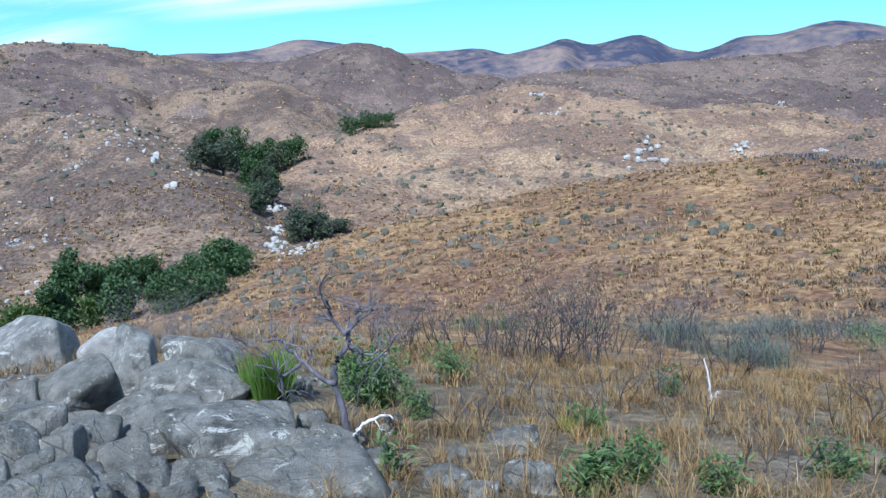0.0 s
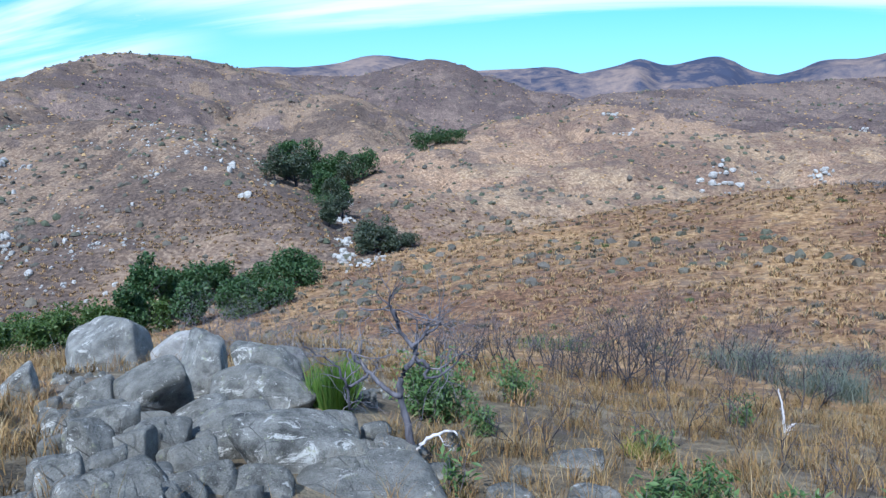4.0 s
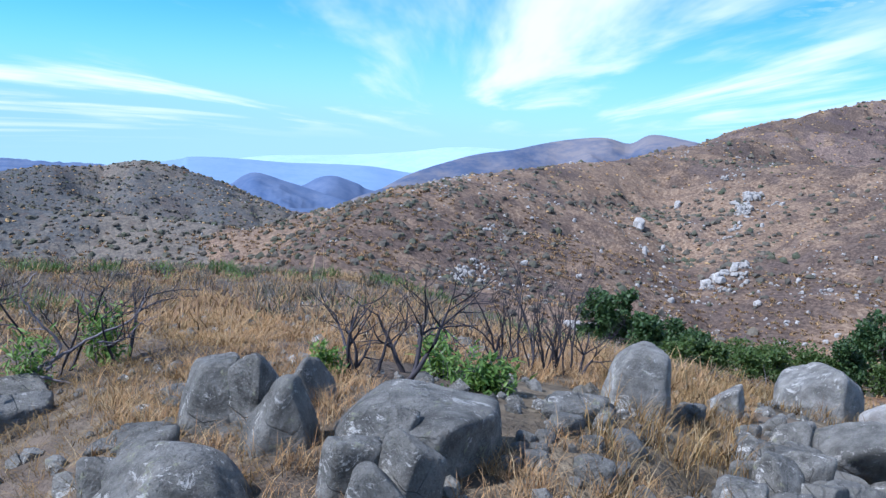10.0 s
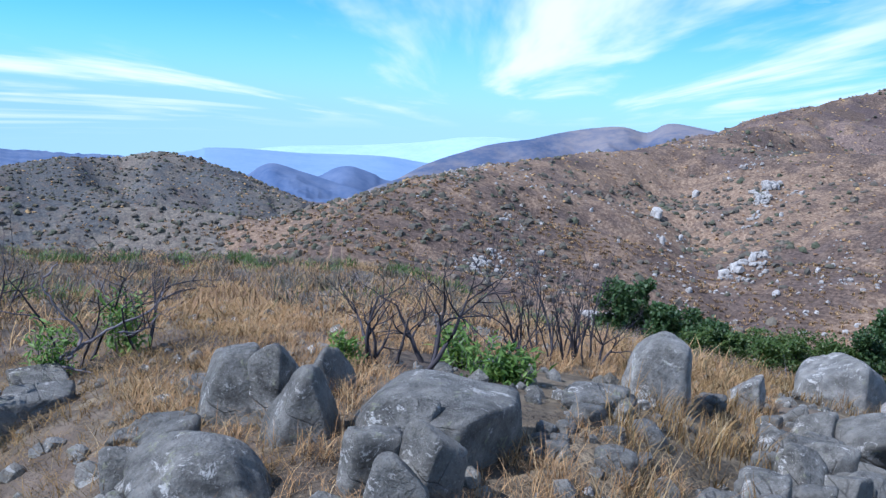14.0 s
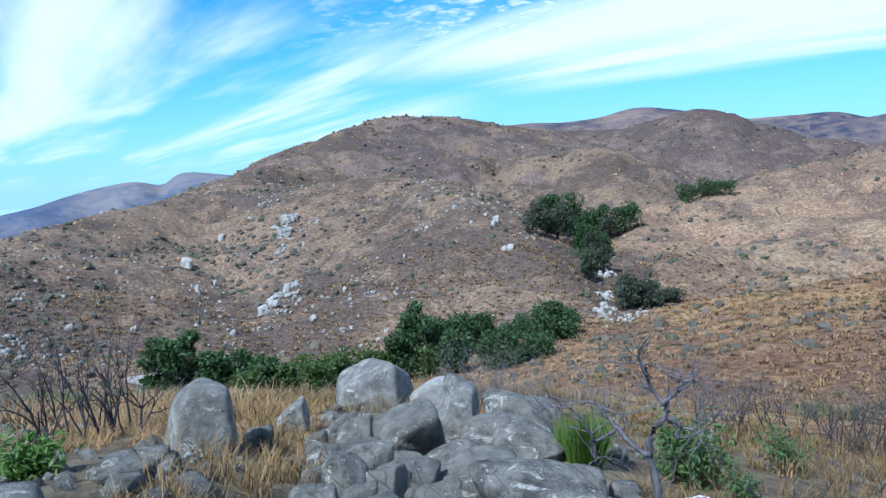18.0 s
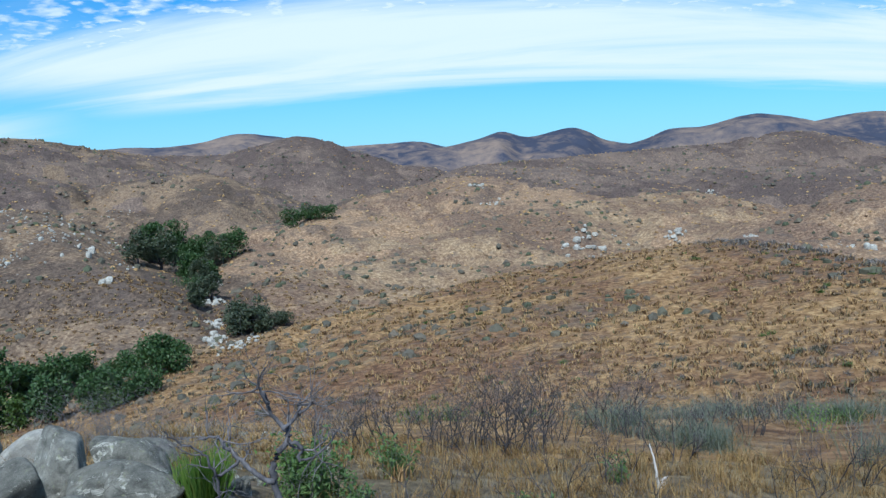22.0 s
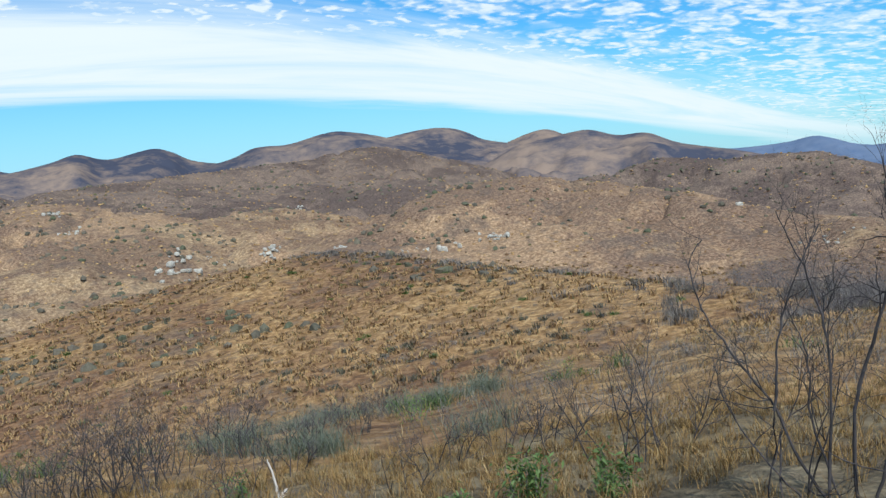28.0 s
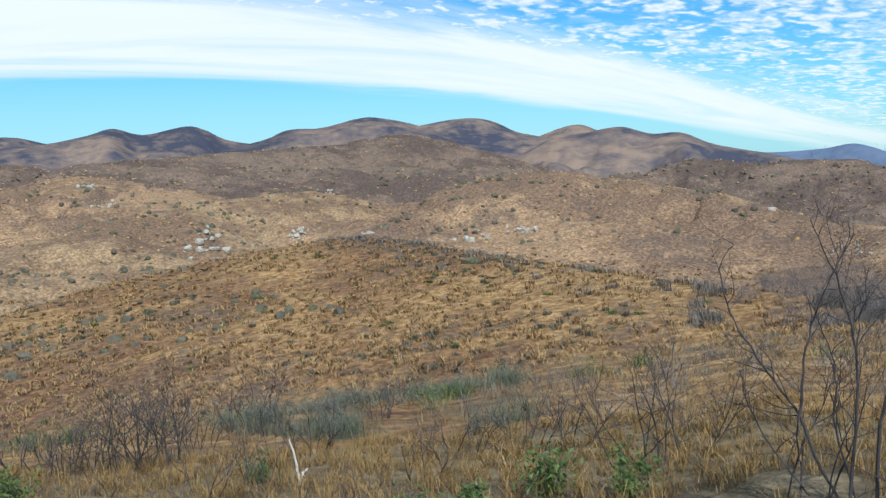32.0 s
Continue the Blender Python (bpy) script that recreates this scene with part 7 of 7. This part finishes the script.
drawn_shrub('grass_stalk', 70.6, 14.44, 0.928, ((0.004, 0.05, (0.0, -0.02), (0.01, 0.20), (0.04, 0.40)),), 56, 'tall thin dry grass stalk above the shrubs', 0.05, DRY_STALK, DRY_STALK, 1)

oak_tree(23.8, 611, 2.6, 2.4, 477, leaves=260, name='ridge_bush', label='small dark bush on the summit ridge')
oak_tree(22.7, 603, 2.5, 2.3, 478, leaves=260, name='ridge_bush', label='small dark bush on the summit ridge')
oak_tree(22.3, 597, 2.5, 2.3, 479, leaves=260, name='ridge_bush', label='small dark bush on the summit ridge')
oak_tree(21, 586, 2.4, 2.2, 480, leaves=260, name='ridge_bush', label='small dark bush on the summit ridge')
oak_tree(26.6, 587, 2.6, 2.4, 481, leaves=260, name='ridge_bush', label='small dark bush on the summit ridge')


# ---- ground cover that nobody could count ----
def scattered(rng, count, lo, hi, az_lo, az_hi, power=1.0):
    """Places on the plan between two distances; power 2: even by area, lower: denser near."""
    u = rng.uniform(0, 1, count)
    r = (lo**power + u * (hi**power - lo**power)) ** (1 / power)
    a = np.radians(rng.uniform(az_lo, az_hi, count))
    return -np.sin(a) * r, np.cos(a) * r, r


def clump_template():
    """A low uneven tussock: a ring low, a ring midway and a tip."""
    v, f = [], []
    for k in range(6):
        a = k * math.pi / 3
        v.append((math.cos(a), math.sin(a), -0.15))
    for k in range(6):
        a = (k + 0.5) * math.pi / 3
        v.append((0.8 * math.cos(a), 0.8 * math.sin(a), 0.6))
    v.append((0, 0, 1.0))
    for k in range(6):
        j = (k + 1) % 6
        f += [(k, j, 6 + k), (j, 6 + j, 6 + k), (6 + k, 6 + j, 12)]
    return np.array(v), np.array(f)


def clumps(name, rng, x, y, wide, tall, mat, label, category):
    v, f = clump_template()
    n = len(x)
    z = ground_height(x, y)
    a = rng.uniform(0, 2 * np.pi, n)
    jit = rng.uniform(0.55, 1.3, (n, len(v)))
    px = v[None, :, 0] * jit * wide[:, None]
    py = v[None, :, 1] * jit * wide[:, None] * rng.uniform(0.7, 1.1, n)[:, None]
    pz = v[None, :, 2] * rng.uniform(0.6, 1.25, (n, len(v))) * tall[:, None]
    ca, sa = np.cos(a)[:, None], np.sin(a)[:, None]
    verts = np.stack([x[:, None] + px * ca - py * sa, y[:, None] + px * sa + py * ca, z[:, None] + pz], -1).reshape(-1, 3)
    faces = (f[None] + (np.arange(n) * len(v))[:, None, None]).reshape(-1, 3)
    return tagged(new(name, mesh_of(name, verts, faces, mat, False)), label, category, kind="stuff")


def tufts(name, rng, x, y, blades, tall, mat, label, bend=0.5, wide=0.006, foot_spread=0.045):
    """Grass: each tuft a fan of thin bent blades."""
    n = len(x)
    z = ground_height(x, y)
    foot = np.repeat(np.c_[x, y, z], blades, 0)
    m = n * blades
    a = rng.uniform(0, 2 * np.pi, m)
    h = np.repeat(tall, blades) * rng.uniform(0.5, 1.15, m)
    out = h * bend * rng.uniform(0.2, 1.2, m)
    foot[:, :2] += rng.normal(0, foot_spread, (m, 2))
    foot[:, 2] -= 0.02
    dirn = np.c_[np.cos(a), np.sin(a), np.zeros(m)]
    side = np.c_[-np.sin(a), np.cos(a), np.zeros(m)] * wide * np.repeat(np.hypot(x / 1.52, y / 1.52) ** 0.6 / 2 + 0.5, blades)[:, None]
    mid = foot + dirn * out[:, None] * 0.35 + (0, 0, 1) * h[:, None] * 0.6
    tip = foot + dirn * out[:, None] + (0, 0, 1) * h[:, None]
    v = np.stack([foot - side, foot + side, mid + side * 0.8, mid - side * 0.8, tip], 1).reshape(-1, 3)
    f = (np.array([(0, 1, 2), (0, 2, 3), (3, 2, 4)])[None] + (np.arange(m) * 5)[:, None, None]).reshape(-1, 3)
    return tagged(new(name, mesh_of(name, v, f, mat, False)), label, "grass", kind="stuff")


rng = np.random.default_rng(77)
bearing_of = lambda x, y: np.degrees(np.arctan2(-x, y))


def off_rocks(x, y):
    """Away from the great heap of boulders."""
    a, r = bearing_of(x, y), np.hypot(x, y)
    return ~((a > 8.5) & (a < 30) & (r > 4.0) & (r < 10.3))


# tussocks and brush on the slopes
x, y, r = scattered(rng, 30000, 51.7, 228.3, -71, 94, 1.5)
keep = rng.uniform(0, 1, len(x)) < 0.35 + 0.65 * np.clip(wave_noise(x, y, 22, 8, 3) + 0.5, 0, 1)
keep &= (r > 94) | (bearing_of(x, y) < 20)
x, y, r = x[keep], y[keep], r[keep]
tufts("dry_tussocks_near_slopes", rng, x, y, 14, rng.uniform(0.22, 0.7, len(x)), BRUSH, "tan and brown dry tussocks on the facing slopes", 1.5, 0.009, 0.24)
x, y, r = scattered(rng, 30000, 228.3, 852.3, -71, 94, 1.4)
s = rng.uniform(0.3, 0.8, len(x)) * rng.uniform(0.7, 1.3, len(x)) * (r / 456) ** 0.35
clumps("dry_brush_far_slopes", rng, x, y, s, s * rng.uniform(0.5, 0.9, len(x)), BRUSH, "sparse dry brush on the farther hills", "brush")
# darker shrubs, thicker in the ravines
x, y, r = scattered(rng, 19000, 106.5, 791.4, -71, 94, 1.3)
d, _ = nearest(x, y, CREEK_LINE)
keep = (wave_noise(x, y, 40, 12, 4) + 0.5 * np.clip(1 - d / 40, 0, 1) > 0.16 - 0.2 * (bearing_of(x, y) > 16)) | (np.abs(wave_noise(x, y, 75, 6, 3)) < 0.035)
x, y, r = x[keep], y[keep], r[keep]
s = rng.uniform(0.35, 1.3, len(x)) ** 1.3 * (r / 304) ** 0.25
clumps("dark_scrub_on_hills", rng, x, y, s, s * rng.uniform(0.7, 1.1, len(x)), SHRUB, "dark scrub bushes scattered over the hills", "scrub")
x, y, r = scattered(rng, 1400, 54.8, 179.6, -71, 20, 1.6)
keep = wave_noise(x, y, 18, 15, 3) > 0.05
x, y = x[keep], y[keep]
tufts("scorched_bushes_facing_slope", rng, x, y, 40, rng.uniform(0.2, 0.6, len(x)), SHRUB, "dark scorched bushes on the facing slope", 1.1, 0.008, 0.25)
x, y, r = scattered(rng, 6500, 327.2, 502.2, 13, 28, 2.0)
d, _ = nearest(x, y, np.array([polar(a, q) + (0,) for a, q in ((26.2, 399), (22.2, 402), (20.2, 408), (18.4, 411), (17, 388), (16, 368), (14.6, 342))]))
keep = (d + 14 * wave_noise(x, y, 16, 61, 3) < 3 + 14 * np.clip((23 - bearing_of(x, y)) / 5.3, 0, 1)) & (rng.uniform(0, 1, len(x)) < 0.55)
x, y = x[keep], y[keep]
s = rng.uniform(0.3, 1.0, len(x))
clumps("ravine_scrub", rng, x, y, s, s * rng.uniform(0.6, 1.1, len(x)), SHRUB, "dense dark scrub filling a side ravine", "scrub")
x, y, r = scattered(rng, 4200, 150, 400, 30, 62, 1.6)
keep = wave_noise(x, y, 30, 66, 4) > 0.08
x, y = x[keep], y[keep]
s = rng.uniform(0.4, 1.2, len(x)) ** 1.2
clumps("hillside_scrub", rng, x, y, s, s * rng.uniform(0.6, 1.0, len(x)), SHRUB, "grey-green scrub in patches on the rocky hill", "scrub")
# a line of scorched bushes along the crest of the facing spur
q = LINES["spur_facing"][0]
q = q[(bearing_of(q[:, 0], q[:, 1]) < -20) & (bearing_of(q[:, 0], q[:, 1]) > -61)]
t = rng.uniform(0, len(q) - 1.001, 150)
i, g = t.astype(int), (t % 1)[:, None]
at = q[i, :2] * (1 - g) + q[i + 1, :2] * g + rng.normal(0, 3.5, (150, 2))
at = at[wave_noise(at[:, 0], at[:, 1], 9, 83, 2) > -0.1]
tufts("crest_bushes", rng, at[:, 0], at[:, 1], 40, rng.uniform(0.3, 1.1, len(at)), ASHEN, "scorched dark bushes along the spur's crest", 1.2, 0.006, 0.4)
# green resprouting bushes dotted over the facing slope
x, y, r = scattered(rng, 260, 21.3, 159.8, -69, 13, 1.5)
keep = wave_noise(x, y, 16, 88, 3) > 0.0
x, y = x[keep], y[keep]
tufts("green_slope_bushes", rng, x, y, 60, rng.uniform(0.2, 0.55, len(x)), LEAF_OLIVE, "small green bushes dotted over the golden slope", 1.5, 0.005, 0.25)
# dark green and scorched bushes at the western brow
x, y, r = scattered(rng, 460, 15.2, 72, 38, 92, 1.5)
keep = wave_noise(x, y, 7, 81, 3) > 0.0
x, y, r = x[keep], y[keep], r[keep]
tufts("green_brow_bushes", rng, x, y, 60, rng.uniform(0.2, 0.6, len(x)) * (r / 40) ** 0.5, LEAF_OLIVE, "small dark green bushes along the brow of the knoll", 1.0, 0.006, 0.25)
x, y, r = scattered(rng, 700, 12.2, 70, 33, 94, 1.5)
keep = wave_noise(x, y, 9, 86, 3) > -0.15
x, y = x[keep], y[keep]
tufts("scorched_brow_bushes", rng, x, y, 60, rng.uniform(0.15, 0.5, len(x)), SHRUB, "grey-brown scorched bushes over the brow of the knoll", 1.6, 0.003, 0.2)
x, y, r = scattered(rng, 4200, 9.1, 60.9, 33, 94, 1.4)
keep = wave_noise(x, y, 4, 87, 3) > -0.15
x, y = x[keep], y[keep]
tufts("brush_on_brow", rng, x, y, 16, rng.uniform(0.1, 0.34, len(x)), BRUSH, "tan and olive dry brush over the western brow", 1.8, 0.003, 0.16)
# the west hill is dotted with grey-green scrub
x, y, r = scattered(rng, 6500, 110, 487, 62, 94, 1.7)
s = rng.uniform(0.35, 1.05, len(x))
clumps("west_hill_scrub", rng, x, y, s, s * rng.uniform(0.6, 1.0, len(x)), SHRUB, "grey-green scrub dotting the western hill", "scrub")
# a grey thicket of scorched twigs along the near eastern ridge
x, y, r = scattered(rng, 900, 62, 90, -68, -46, 1.0)
keep = wave_noise(x, y, 12, 91, 3) > -0.15
x, y = x[keep], y[keep]
tufts("scorched_thicket", rng, x, y, 46, rng.uniform(0.5, 1.7, len(x)), ASHEN, "grey thicket of scorched twigs on the near ridge", 0.8, 0.0035, 0.35)
# low blue-grey sage in the dip below the knoll
x, y, r = scattered(rng, 170, 15, 40, -34, -12, 1.3)
keep = wave_noise(x, y, 5, 93, 3) > 0.12
x, y = x[keep], y[keep]
tufts("sage_bushes", rng, x, y, 110, rng.uniform(0.3, 0.75, len(x)), SAGE, "low grey-green sage bushes below the knoll", 1.5, 0.0026, 0.25)
# grass on the knoll
x, y, r = scattered(rng, 3800, 2.1, 15.2, -73, 40, 1.7)
keep = off_rocks(x, y) & (wave_noise(x, y, 2.2, 14, 3) > -0.35)
tufts("dry_grass_slope", rng, x[keep], y[keep], 22, rng.uniform(0.1, 0.3, keep.sum()), STRAW, "straw-coloured dry grass on the near slope", 1.2, 0.0018)
x, y, r = scattered(rng, 3000, 2.4, 13.7, 30, 74, 1.7)
keep = (wave_noise(x, y, 1.8, 4, 3) > 0.0) & off_rocks(x, y)
tufts("russet_grass_among_rocks", rng, x[keep], y[keep], 26, rng.uniform(0.05, 0.16, keep.sum()), RUSSET, "orange-brown dry grass among the boulders", 1.5, 0.0014)
x, y, r = scattered(rng, 5200, 2.4, 18.3, 63, 94, 1.7)
keep = wave_noise(x, y, 1.2, 9, 3) > -0.2
tufts("dry_litter_grass", rng, x[keep], y[keep], 16, rng.uniform(0.03, 0.12, keep.sum()), STRAW, "sparse trampled dry grass on bare soil", 2.6, 0.0014)
x, y, r = scattered(rng, 14000, 13.7, 73.1, -73, 300, 1.4)
keep = wave_noise(x, y, 5, 24, 3) > -0.3 + 0.15 * (bearing_of(x, y) > 33)
tufts("dry_grass_brow", rng, x[keep], y[keep], 12, rng.uniform(0.15, 0.42, keep.sum()), STRAW, "tall dry grass over the brow of the knoll", 1.8, 0.0024, 0.14)
x, y, r = scattered(rng, 4000, 9.1, 91.3, -73, 94, 1.5)
keep = (wave_noise(x, y, 6, 27, 3) > 0.1) & off_rocks(x, y)
tufts("russet_grass_brow", rng, x[keep], y[keep], 14, rng.uniform(0.1, 0.26, keep.sum()), RUSSET, "russet dry grass in patches on the knoll", 1.1, 0.004)
x, y, r = scattered(rng, 5200, 12.2, 91.3, -73, 94, 1.5)
keep = (wave_noise(x, y, 9, 21, 3) > 0.0 + 0.1 * (bearing_of(x, y) > 36))
x, y = x[keep], y[keep]
tufts("scorched_brush_on_knoll", rng, x, y, 26, rng.uniform(0.15, 0.42, len(x)), ASHEN, "low grey scorched brush on the knoll", 1.3, 0.002, 0.14)
# pale stones strewn over the western slopes
x, y, r = scattered(rng, 6000, 152.2, 456.6, 15, 68, 1.6)
keep = wave_noise(x, y, 26, 51, 4) > 0.12
x, y = x[keep], y[keep]
s = rng.uniform(0.15, 0.75, len(x)) ** 1.4
clumps("pale_stones_on_slopes", rng, x, y, s, s * rng.uniform(0.6, 1.2, len(x)), ROCK_FAR, "pale granite stones strewn over the dry slopes", "stones")
x, y, r = scattered(rng, 1200, 2.1, 13.7, 94, 300, 1.8)
tufts("dry_grass_behind", rng, x, y, 10, rng.uniform(0.08, 0.22, len(x)), STRAW, "short dry grass on the knoll top", 1.3, 0.003)
# loose stones
x, y, r = scattered(rng, 2600, 2.1, 18.3, 3, 87, 1.5)
keep = wave_noise(x, y, 1.8, 33, 3) > -0.1
x, y = x[keep], y[keep]
s = rng.uniform(0.13, 0.3, len(x)) ** 2
clumps("loose_stones", rng, x, y, s, s, ROCK, "small loose grey stones on bare soil", "stones")
